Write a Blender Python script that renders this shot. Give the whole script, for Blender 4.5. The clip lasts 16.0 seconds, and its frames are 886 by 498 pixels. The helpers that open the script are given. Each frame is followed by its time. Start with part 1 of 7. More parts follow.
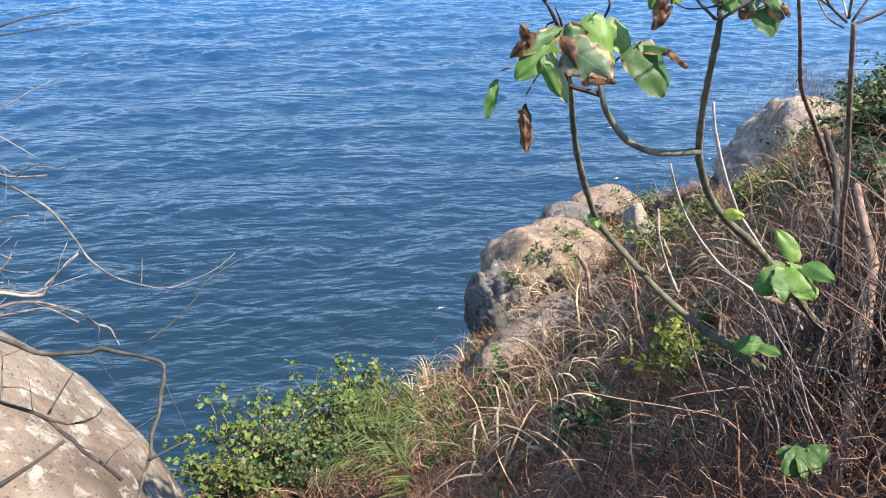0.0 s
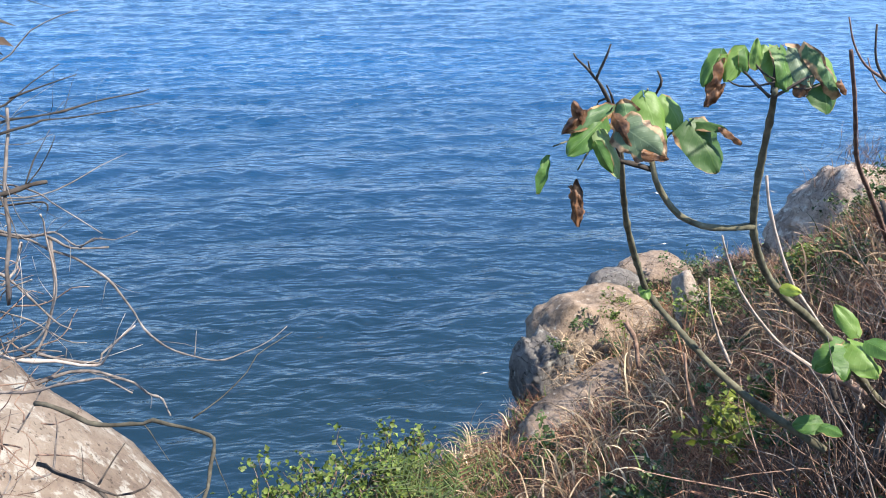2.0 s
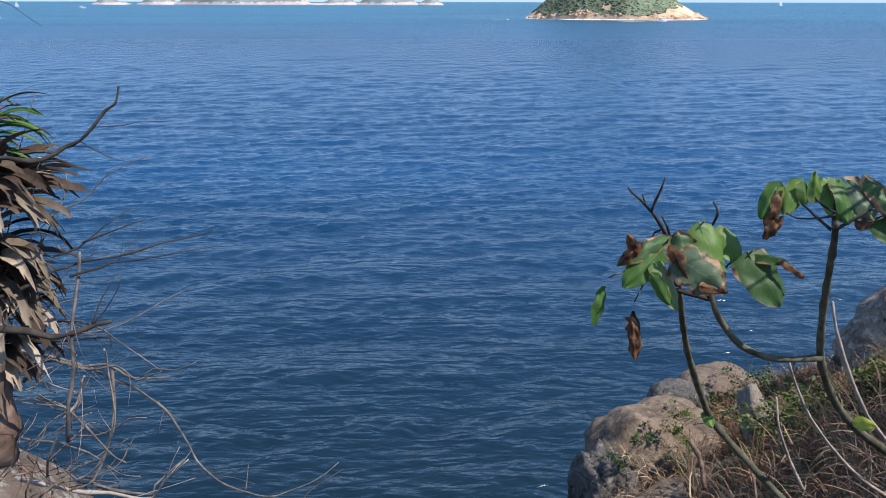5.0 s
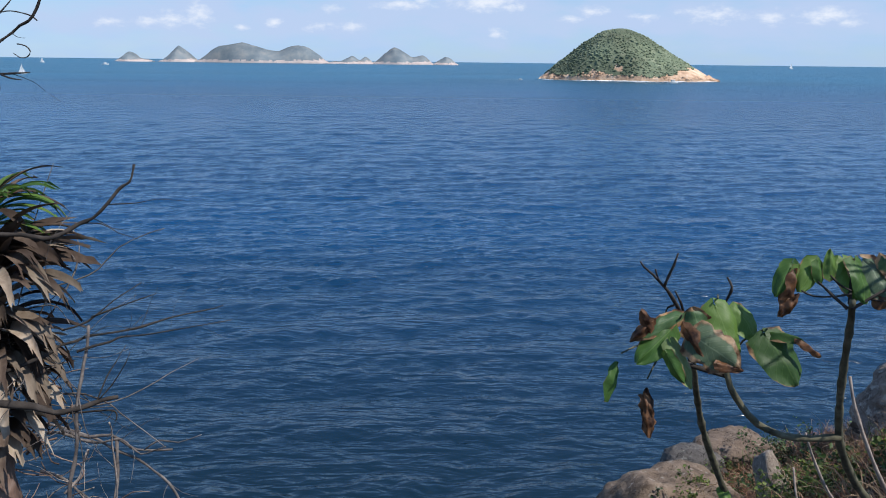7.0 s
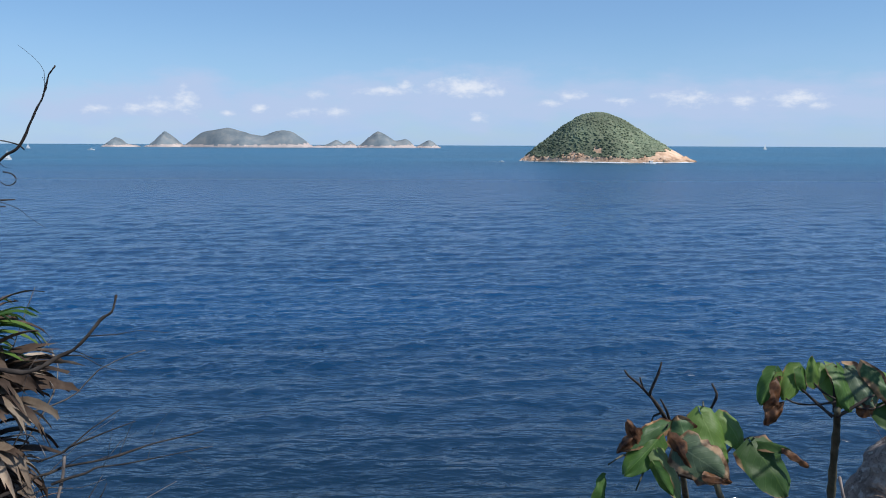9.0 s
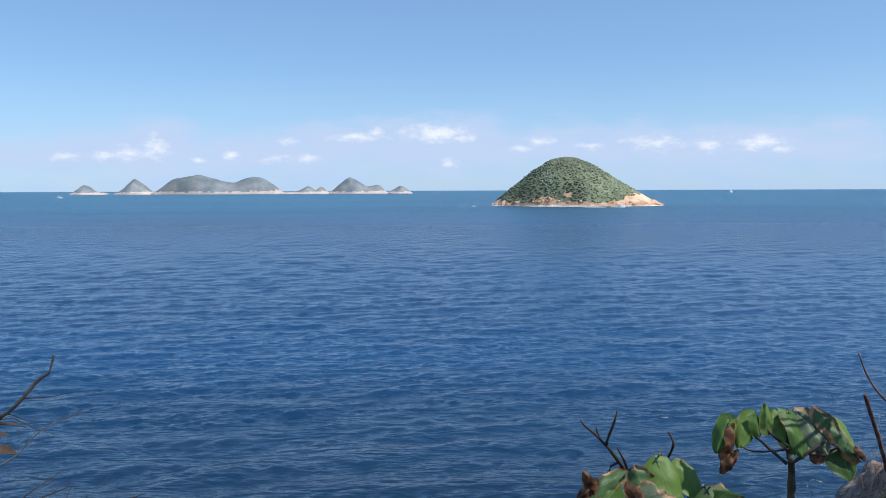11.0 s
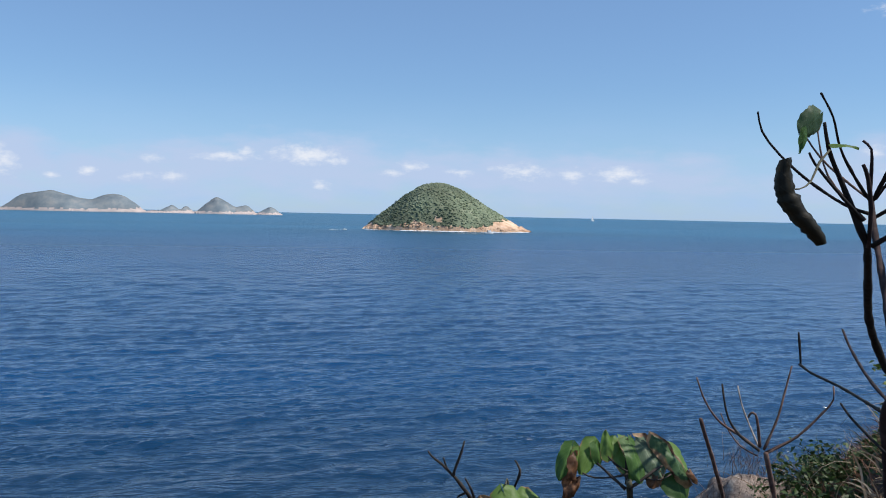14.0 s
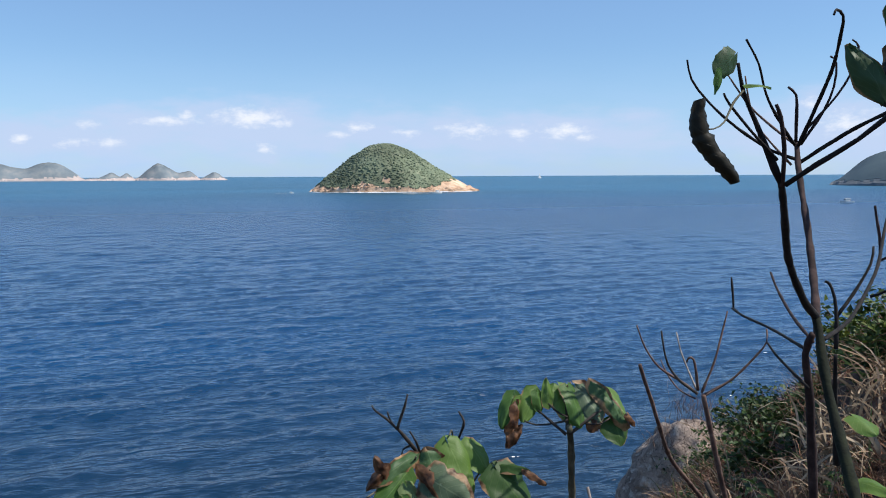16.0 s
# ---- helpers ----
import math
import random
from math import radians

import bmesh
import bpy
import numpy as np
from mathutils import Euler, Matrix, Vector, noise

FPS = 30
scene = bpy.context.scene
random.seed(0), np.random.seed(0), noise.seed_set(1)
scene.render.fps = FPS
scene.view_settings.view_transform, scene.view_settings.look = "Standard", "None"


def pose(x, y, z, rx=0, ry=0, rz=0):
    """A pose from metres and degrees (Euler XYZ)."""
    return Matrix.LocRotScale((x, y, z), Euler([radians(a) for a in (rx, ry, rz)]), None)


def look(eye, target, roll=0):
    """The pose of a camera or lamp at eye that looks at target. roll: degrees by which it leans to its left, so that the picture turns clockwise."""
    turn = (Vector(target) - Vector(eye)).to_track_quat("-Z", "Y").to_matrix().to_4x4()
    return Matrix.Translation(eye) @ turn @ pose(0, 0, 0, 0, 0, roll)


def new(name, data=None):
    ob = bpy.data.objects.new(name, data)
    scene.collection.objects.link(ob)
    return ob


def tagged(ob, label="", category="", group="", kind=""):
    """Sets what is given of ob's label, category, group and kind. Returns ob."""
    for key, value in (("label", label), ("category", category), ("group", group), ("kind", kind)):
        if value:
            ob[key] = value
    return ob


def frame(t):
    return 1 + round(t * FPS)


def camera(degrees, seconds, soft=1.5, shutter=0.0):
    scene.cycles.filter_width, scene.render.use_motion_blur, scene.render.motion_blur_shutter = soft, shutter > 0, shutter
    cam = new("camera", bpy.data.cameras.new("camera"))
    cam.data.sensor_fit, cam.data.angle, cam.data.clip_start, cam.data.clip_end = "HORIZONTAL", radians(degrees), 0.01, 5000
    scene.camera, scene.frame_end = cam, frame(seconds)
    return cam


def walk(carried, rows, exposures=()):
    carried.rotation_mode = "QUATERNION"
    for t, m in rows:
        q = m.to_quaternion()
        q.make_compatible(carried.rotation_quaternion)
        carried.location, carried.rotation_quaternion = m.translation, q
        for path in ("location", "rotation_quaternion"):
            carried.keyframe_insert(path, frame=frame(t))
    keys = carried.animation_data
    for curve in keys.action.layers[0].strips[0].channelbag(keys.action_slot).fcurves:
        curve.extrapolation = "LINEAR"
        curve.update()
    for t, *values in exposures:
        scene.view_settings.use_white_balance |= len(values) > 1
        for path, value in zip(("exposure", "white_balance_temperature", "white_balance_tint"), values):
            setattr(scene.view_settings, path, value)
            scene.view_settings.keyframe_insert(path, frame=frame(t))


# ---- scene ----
cam = camera(58.15, 16.0, soft=1.0)
PATH = [
    (0, pose(0.002, -0.000, 14.000, 60.69, -2.03, -8.10)),
    (0.5, pose(-0.002, 0.001, 14.004, 60.94, -1.96, -7.12)),
    (1, pose(-0.005, 0.006, 14.005, 62.23, -1.46, -6.22)),
    (1.5, pose(-0.006, 0.006, 14.012, 63.77, -0.95, -5.43)),
    (2, pose(-0.006, 0.010, 14.014, 65.14, -1.20, -4.92)),
    (2.5, pose(-0.006, 0.011, 14.022, 66.87, -1.63, -4.59)),
    (3, pose(-0.007, 0.012, 14.029, 68.65, -1.39, -4.30)),
    (3.5, pose(-0.007, 0.011, 14.038, 70.20, -0.86, -3.65)),
    (4, pose(-0.005, 0.013, 14.041, 71.19, -0.40, -2.62)),
    (6.5, pose(-0.002, 0.038, 14.071, 75.24, -0.42, 0.03)),
    (7, pose(-0.002, 0.037, 14.074, 76.64, -0.64, -0.00)),
    (7.5, pose(-0.002, 0.039, 14.082, 78.36, -0.50, -0.16)),
    (8, pose(-0.004, 0.037, 14.100, 79.64, 0.09, -0.64)),
    (8.5, pose(-0.002, 0.045, 14.106, 80.73, -0.12, -1.12)),
    (9, pose(-0.001, 0.042, 14.120, 82.43, -0.24, -1.23)),
    (11.5, pose(0.042, 0.041, 14.132, 86.05, 0.33, -4.00)),
    (12, pose(0.056, 0.040, 14.136, 86.55, 0.46, -4.95)),
    (12.5, pose(0.059, 0.034, 14.140, 87.06, 0.55, -6.82)),
    (13, pose(0.062, 0.035, 14.140, 87.58, -0.12, -8.76)),
    (13.5, pose(0.064, 0.047, 14.137, 87.81, -0.80, -10.40)),
    (14, pose(0.062, 0.057, 14.135, 87.44, -1.18, -12.45)),
    (14.5, pose(0.080, 0.052, 14.140, 86.83, -0.68, -15.06)),
    (15, pose(0.091, 0.053, 14.138, 86.57, -0.22, -17.41)),
    (15.5, pose(0.096, 0.051, 14.136, 86.33, -0.08, -18.58)),
    (16, pose(0.079, 0.053, 14.127, 84.62, 0.25, -16.18)),
]
EXPOSURES = [(0.0, 1.60, 7000, 10), (3.0, 1.18, 6600, 10), (4.0, 0.70, 6500, 10), (6.5, 0.10, 6300, 10), (7.2, -0.06, 6300, 10), (8.2, -0.27, 6300, 10), (9.0, -0.12, 6300, 10), (11.5, 0.08, 6450, 10), (12.5, 0.08, 6450, 10), (13.6, -0.08, 6450, 10), (14.6, -0.04, 6500, 10), (16.0, 0.08, 6500, 10)]
walk(cam, PATH, EXPOSURES)

# ---- world, sun ----
SUN_AZ, SUN_EL = radians(116), radians(54)      # clockwise from +y, above the horizon
world = bpy.data.worlds.new("world")
scene.world = world
world.use_nodes = True


def build_sky():
    nt = world.node_tree
    nt.nodes.clear()
    N, L = nt.nodes.new, nt.links.new
    sky = N("ShaderNodeTexSky")
    sky.sky_type, sky.sun_disc = "NISHITA", False
    sky.sun_elevation, sky.sun_rotation = SUN_EL, SUN_AZ
    sky.air_density, sky.dust_density, sky.ozone_density, sky.altitude = 1.0, 0.15, 4.0, 0
    co = N("ShaderNodeTexCoord")
    sep = N("ShaderNodeSeparateXYZ")
    L(co.outputs["Generated"], sep.inputs[0])

    def math_node(op, a, b=None):
        m = N("ShaderNodeMath")
        m.operation = op
        for k, v in enumerate((a, b)):
            if v is None:
                continue
            if isinstance(v, (int, float)):
                m.inputs[k].default_value = v
            else:
                L(v, m.inputs[k])
        return m.outputs[0]

    az = math_node("ARCTAN2", sep.outputs[0], sep.outputs[1])
    el = math_node("ARCSINE", sep.outputs[2])
    comb = N("ShaderNodeCombineXYZ")
    L(az, comb.inputs[0]), L(el, comb.inputs[1])
    # low cumulus over the horizon: azimuth, elevation, half width, half height, density
    clouds = [
        (-0.0510, 0.0639, 0.034, 0.0055, 1.0), (-0.0255, 0.0673, 0.012, 0.008, 1.0), (0.0478, 0.0686, 0.034, 0.010, 1.15),
        (0.0779, 0.0621, 0.020, 0.006, 1.0), (0.3154, 0.0539, 0.036, 0.010, 0.95), (0.3757, 0.0498, 0.014, 0.009, 1.0),
        (0.4329, 0.0524, 0.026, 0.008, 1.1), (0.4552, 0.0439, 0.018, 0.006, 0.9), (-0.3166, 0.0416, 0.020, 0.011, 0.95),
        (-0.2870, 0.0483, 0.013, 0.013, 1.05), (-0.3453, 0.0388, 0.022, 0.006, 0.9), (-0.2387, 0.0342, 0.010, 0.005, 0.9),
    ]
    clouds += [
        (-0.2008, 0.0410, 0.011, 0.007, 0.95), (-0.1556, 0.0370, 0.013, 0.007, 0.9), (-0.1139, 0.0370, 0.026, 0.008, 0.85),
        (-0.1308, 0.0581, 0.014, 0.006, 0.85), (0.1774, 0.0576, 0.018, 0.008, 0.9), (0.0656, 0.0313, 0.012, 0.008, 0.9),
        (-0.3841, 0.0372, 0.022, 0.006, 0.85), (0.1519, 0.0488, 0.020, 0.006, 0.8), (0.2397, 0.0511, 0.034, 0.008, 0.75),
        (0.7103, 0.0767, 0.009, 0.009, 1.0), (0.7499, 0.0541, 0.030, 0.016, 0.95), (0.7268, 0.2288, 0.030, 0.008, 0.9),
    ]
    total, low_total = None, None
    for a, e, w, h, k in clouds:
        s1 = N("ShaderNodeVectorMath")
        s1.operation = "SUBTRACT"
        L(comb.outputs[0], s1.inputs[0])
        s1.inputs[1].default_value = (a, e, 0)
        s2 = N("ShaderNodeVectorMath")
        s2.operation = "MULTIPLY"
        L(s1.outputs[0], s2.inputs[0])
        s2.inputs[1].default_value = (1 / w, 1 / h, 0)
        s3 = N("ShaderNodeVectorMath")
        s3.operation = "LENGTH"
        L(s2.outputs[0], s3.inputs[0])
        m = math_node("SUBTRACT", k, math_node("MULTIPLY", s3.outputs["Value"], 0.54))
        total = m if total is None else math_node("MAXIMUM", total, m)
        wide = math_node("SUBTRACT", k, math_node("MULTIPLY", s3.outputs["Value"], 0.22))
        low_total = wide if low_total is None else math_node("MAXIMUM", low_total, wide)
    mp = N("ShaderNodeMapping")
    mp.inputs["Scale"].default_value = (60, 110, 1)
    L(comb.outputs[0], mp.inputs["Vector"])
    nz = N("ShaderNodeTexNoise")
    nz.inputs["Scale"].default_value, nz.inputs["Detail"].default_value = 1.0, 6
    nz.inputs["Roughness"].default_value = 0.62
    L(mp.outputs[0], nz.inputs["Vector"])
    body = math_node("ADD", total, math_node("MULTIPLY", math_node("SUBTRACT", nz.outputs["Fac"], 0.5), 1.7))
    ramp = N("ShaderNodeMapRange")
    ramp.interpolation_type = "SMOOTHSTEP"
    ramp.inputs["From Min"].default_value, ramp.inputs["From Max"].default_value = 0.30, 1.30
    ramp.inputs["To Max"].default_value = 0.85
    L(body, ramp.inputs["Value"])
    # thin veil that the clouds sit in
    band = N("ShaderNodeMapRange")
    band.interpolation_type = "SMOOTHSTEP"
    band.inputs["From Min"].default_value, band.inputs["From Max"].default_value = 0.16, 0.0
    band.inputs["To Max"].default_value = 0.85
    L(el, band.inputs["Value"])
    mp2 = N("ShaderNodeMapping")
    mp2.inputs["Scale"].default_value = (9, 30, 1)
    L(comb.outputs[0], mp2.inputs["Vector"])
    nz2 = N("ShaderNodeTexNoise")
    nz2.inputs["Scale"].default_value, nz2.inputs["Detail"].default_value = 1.0, 4
    L(mp2.outputs[0], nz2.inputs["Vector"])
    veil = math_node("ADD", math_node("MULTIPLY", band.outputs[0], math_node("ADD", nz2.outputs["Fac"], 0.05)), 0.22)
    mix1 = N("ShaderNodeMix")
    mix1.data_type = "RGBA"
    tint = N("ShaderNodeVectorMath")
    tint.operation = "MULTIPLY"
    L(sky.outputs[0], tint.inputs[0])
    tint.inputs[1].default_value = (0.845, 1.075, 1.245)
    L(veil, mix1.inputs[0]), L(tint.outputs[0], mix1.inputs[6])
    mix1.inputs[7].default_value = (4.3, 6.1, 9.3, 1)
    # soft grey bank under the bright tops
    mp3 = N("ShaderNodeMapping")
    mp3.inputs["Scale"].default_value = (16, 46, 1)
    L(comb.outputs[0], mp3.inputs["Vector"])
    nz3 = N("ShaderNodeTexNoise")
    nz3.inputs["Scale"].default_value, nz3.inputs["Detail"].default_value, nz3.inputs["Roughness"].default_value = 1.0, 5, 0.55
    L(mp3.outputs[0], nz3.inputs["Vector"])
    bank = math_node("ADD", math_node("SUBTRACT", nz3.outputs["Fac"], math_node("MULTIPLY", math_node("ABSOLUTE", math_node("SUBTRACT", el, 0.046)), 9.0)), math_node("MULTIPLY", math_node("MAXIMUM", low_total, -0.6), 0.42))
    bank_r = N("ShaderNodeMapRange")
    bank_r.interpolation_type = "SMOOTHSTEP"
    bank_r.inputs["From Min"].default_value, bank_r.inputs["From Max"].default_value = 0.12, 0.75
    bank_r.inputs["To Max"].default_value = 0.85
    L(bank, bank_r.inputs["Value"])
    soft = N("ShaderNodeMix")
    soft.data_type = "RGBA"
    L(bank_r.outputs[0], soft.inputs[0]), L(mix1.outputs[2], soft.inputs[6])
    soft.inputs[7].default_value = (5.3, 6.4, 8.7, 1)
    mix2 = N("ShaderNodeMix")
    mix2.data_type = "RGBA"
    L(ramp.outputs[0], mix2.inputs[0]), L(soft.outputs[2], mix2.inputs[6])
    mix2.inputs[7].default_value = (9.0, 9.3, 9.9, 1)
    bg = N("ShaderNodeBackground")
    bg.inputs["Strength"].default_value = 0.10
    out = N("ShaderNodeOutputWorld")
    L(mix2.outputs[2], bg.inputs["Color"]), L(bg.outputs[0], out.inputs[0])


build_sky()
sun = new("sun", bpy.data.lights.new("sun", "SUN"))
sun.data.energy, sun.data.angle, sun.data.color = 4.9, radians(0.5), (1.0, 0.95, 0.87)
sun.matrix_world = look(Vector((math.sin(SUN_AZ) * math.cos(SUN_EL), math.cos(SUN_AZ) * math.cos(SUN_EL), math.sin(SUN_EL))) * 60, (0, 0, 0))

# ---- materials ----


def mat(name, stops, scale=4.0, rough=0.8, bump=0.3, bscale=None, stretch=(1, 1, 1), detail=6, stain=0.25, stain_scale=None, per="", spec=0.3,
        transl=0.0, coords="Object"):
    """Noise between the colour stops, a second, broader stain, fine relief; per: 'object' or 'island' varies brightness piece by piece."""
    m = bpy.data.materials.new(name)
    m.use_nodes = True
    nt = m.node_tree
    N, L = nt.nodes.new, nt.links.new
    b = nt.nodes["Principled BSDF"]
    co = N("ShaderNodeTexCoord")
    mp = N("ShaderNodeMapping")
    mp.inputs["Scale"].default_value = stretch
    L(co.outputs[coords], mp.inputs["Vector"])
    n1 = N("ShaderNodeTexNoise")
    n1.inputs["Scale"].default_value, n1.inputs["Detail"].default_value, n1.inputs["Roughness"].default_value = scale, detail, 0.65
    L(mp.outputs[0], n1.inputs["Vector"])
    r = N("ShaderNodeValToRGB")
    while len(r.color_ramp.elements) < len(stops):
        r.color_ramp.elements.new(0.5)
    for k, c in enumerate(stops):
        r.color_ramp.elements[k].position = 0.28 + 0.44 * k / max(1, len(stops) - 1)
        r.color_ramp.elements[k].color = (*c, 1)
    L(n1.outputs["Fac"], r.inputs[0])
    n2 = N("ShaderNodeTexNoise")
    n2.inputs["Scale"].default_value, n2.inputs["Detail"].default_value = stain_scale or scale * 0.17, 3
    L(mp.outputs[0], n2.inputs["Vector"])
    mr = N("ShaderNodeMapRange")
    mr.inputs["From Min"].default_value, mr.inputs["From Max"].default_value = 0.3, 0.7
    mr.inputs["To Min"].default_value, mr.inputs["To Max"].default_value = 1 - stain, 1 + stain * 0.6
    L(n2.outputs["Fac"], mr.inputs["Value"])
    fac = mr.outputs[0]
    if per:
        if per == "object":
            src = N("ShaderNodeObjectInfo").outputs["Random"]
        else:
            src = N("ShaderNodeNewGeometry").outputs["Random Per Island"]
        m2 = N("ShaderNodeMapRange")
        m2.inputs["To Min"].default_value, m2.inputs["To Max"].default_value = 0.5, 1.45
        L(src, m2.inputs["Value"])
        mul = N("ShaderNodeMath")
        mul.operation = "MULTIPLY"
        L(fac, mul.inputs[0]), L(m2.outputs[0], mul.inputs[1])
        fac = mul.outputs[0]
    vm = N("ShaderNodeVectorMath")
    vm.operation = "SCALE"
    L(r.outputs[0], vm.inputs[0]), L(fac, vm.inputs["Scale"])
    L(vm.outputs[0], b.inputs["Base Color"])
    b.inputs["Roughness"].default_value = rough
    b.inputs["Specular IOR Level"].default_value = spec
    if bump:
        n3 = N("ShaderNodeTexNoise")
        n3.inputs["Scale"].default_value, n3.inputs["Detail"].default_value = bscale or scale * 2.5, 5
        L(mp.outputs[0], n3.inputs["Vector"])
        bp = N("ShaderNodeBump")
        bp.inputs["Strength"].default_value, bp.inputs["Distance"].default_value = bump, 0.3 / (bscale or scale * 2.5)
        L(n3.outputs["Fac"], bp.inputs["Height"]), L(bp.outputs[0], b.inputs["Normal"])
    if transl:
        tr = N("ShaderNodeBsdfTranslucent")
        L(vm.outputs[0], tr.inputs["Color"])
        mx = N("ShaderNodeMixShader")
        mx.inputs[0].default_value = transl
        out = nt.nodes["Material Output"]
        L(b.outputs[0], mx.inputs[1]), L(tr.outputs[0], mx.inputs[2]), L(mx.outputs[0], out.inputs[0])
    return m


def water_material():
    m = bpy.data.materials.new("sea_water")
    m.use_nodes = True
    nt = m.node_tree
    N, L = nt.nodes.new, nt.links.new
    b = nt.nodes["Principled BSDF"]
    co = N("ShaderNodeTexCoord")

    def waves(scale, sx, sy, rot, detail, rough, ridged=False):
        mp = N("ShaderNodeMapping")
        mp.inputs["Scale"].default_value, mp.inputs["Rotation"].default_value = (sx, sy, 1), (0, 0, radians(rot))
        L(co.outputs["Object"], mp.inputs["Vector"])
        n = N("ShaderNodeTexNoise")
        n.inputs["Scale"].default_value, n.inputs["Detail"].default_value, n.inputs["Roughness"].default_value = scale, detail, rough
        n.inputs["Distortion"].default_value = 0.6
        if ridged:
            n.noise_type = "RIDGED_MULTIFRACTAL"
            n.inputs["Distortion"].default_value = 0.3
        L(mp.outputs[0], n.inputs["Vector"])
        return n.outputs["Fac"]

    # ripples too small for the mesh, fading into a rougher sheen far out
    sep = N("ShaderNodeSeparateXYZ")
    L(co.outputs["Object"], sep.inputs[0])
    nrm = None
    offing = N("ShaderNodeMapRange")
    offing.inputs["From Min"].default_value, offing.inputs["From Max"].default_value = 70, 190
    L(sep.outputs[1], offing.inputs["Value"])
    for height, strength, dist in ((waves(0.30, 1.3, 0.55, 4, 3, 0.65), offing.outputs[0], 1.7), (waves(0.75, 0.45, 1.3, -5, 2, 0.5), 1.0, 0.25), (waves(1.9, 0.5, 1.35, 9, 2, 0.5), 1.0, 0.105), (waves(6.0, 0.7, 1.2, -10, 2, 0.5), 1.0, 0.010)):
        bp = N("ShaderNodeBump")
        bp.inputs["Distance"].default_value = dist
        if isinstance(strength, float):
            bp.inputs["Strength"].default_value = strength
        else:
            L(strength, bp.inputs["Strength"])
        L(height, bp.inputs["Height"])
        if nrm:
            L(nrm, bp.inputs["Normal"])
        nrm = bp.outputs[0]
    L(nrm, b.inputs["Normal"])
    sheen = N("ShaderNodeMapRange")
    sheen.inputs["From Min"].default_value, sheen.inputs["From Max"].default_value = 40, 500
    sheen.inputs["To Min"].default_value, sheen.inputs["To Max"].default_value = 0.18, 0.34
    L(sep.outputs[1], sheen.inputs["Value"]), L(sheen.outputs[0], b.inputs["Roughness"])
    # deep blue offshore; teal close in, its weaker sky reflection darkened into the colour
    n = waves(0.006, 0.4, 1.6, 4, 3, 0.5)
    near = N("ShaderNodeMapRange")
    near.inputs["From Min"].default_value, near.inputs["From Max"].default_value = 66, 20
    L(sep.outputs[1], near.inputs["Value"])
    mix = N("ShaderNodeMix")
    mix.data_type = "RGBA"
    L(near.outputs[0], mix.inputs[0])
    mix.inputs[6].default_value, mix.inputs[7].default_value = (0.001, 0.039, 0.110, 1), (0.001, 0.012, 0.022, 1)
    r = N("ShaderNodeMapRange")
    r.inputs["From Min"].default_value, r.inputs["From Max"].default_value = 0.35, 0.65
    r.inputs["To Min"].default_value, r.inputs["To Max"].default_value = 0.8, 1.25
    L(n, r.inputs["Value"])
    vm = N("ShaderNodeVectorMath")
    vm.operation = "SCALE"
    # turquoise paled farther out, distance haze put into the base colour
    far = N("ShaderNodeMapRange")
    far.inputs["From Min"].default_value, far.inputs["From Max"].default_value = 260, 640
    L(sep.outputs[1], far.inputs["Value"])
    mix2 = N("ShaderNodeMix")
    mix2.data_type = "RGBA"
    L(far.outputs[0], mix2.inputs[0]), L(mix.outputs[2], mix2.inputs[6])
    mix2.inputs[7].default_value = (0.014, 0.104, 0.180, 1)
    L(mix2.outputs[2], vm.inputs[0]), L(r.outputs[0], vm.inputs["Scale"])
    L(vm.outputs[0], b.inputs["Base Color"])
    b.inputs["IOR"].default_value = 1.68
    return m


WATER = water_material()
SOIL = mat("dry_soil", [(0.020, 0.010, 0.007), (0.06, 0.032, 0.021), (0.115, 0.068, 0.046)], 9, 0.95, 0.6)


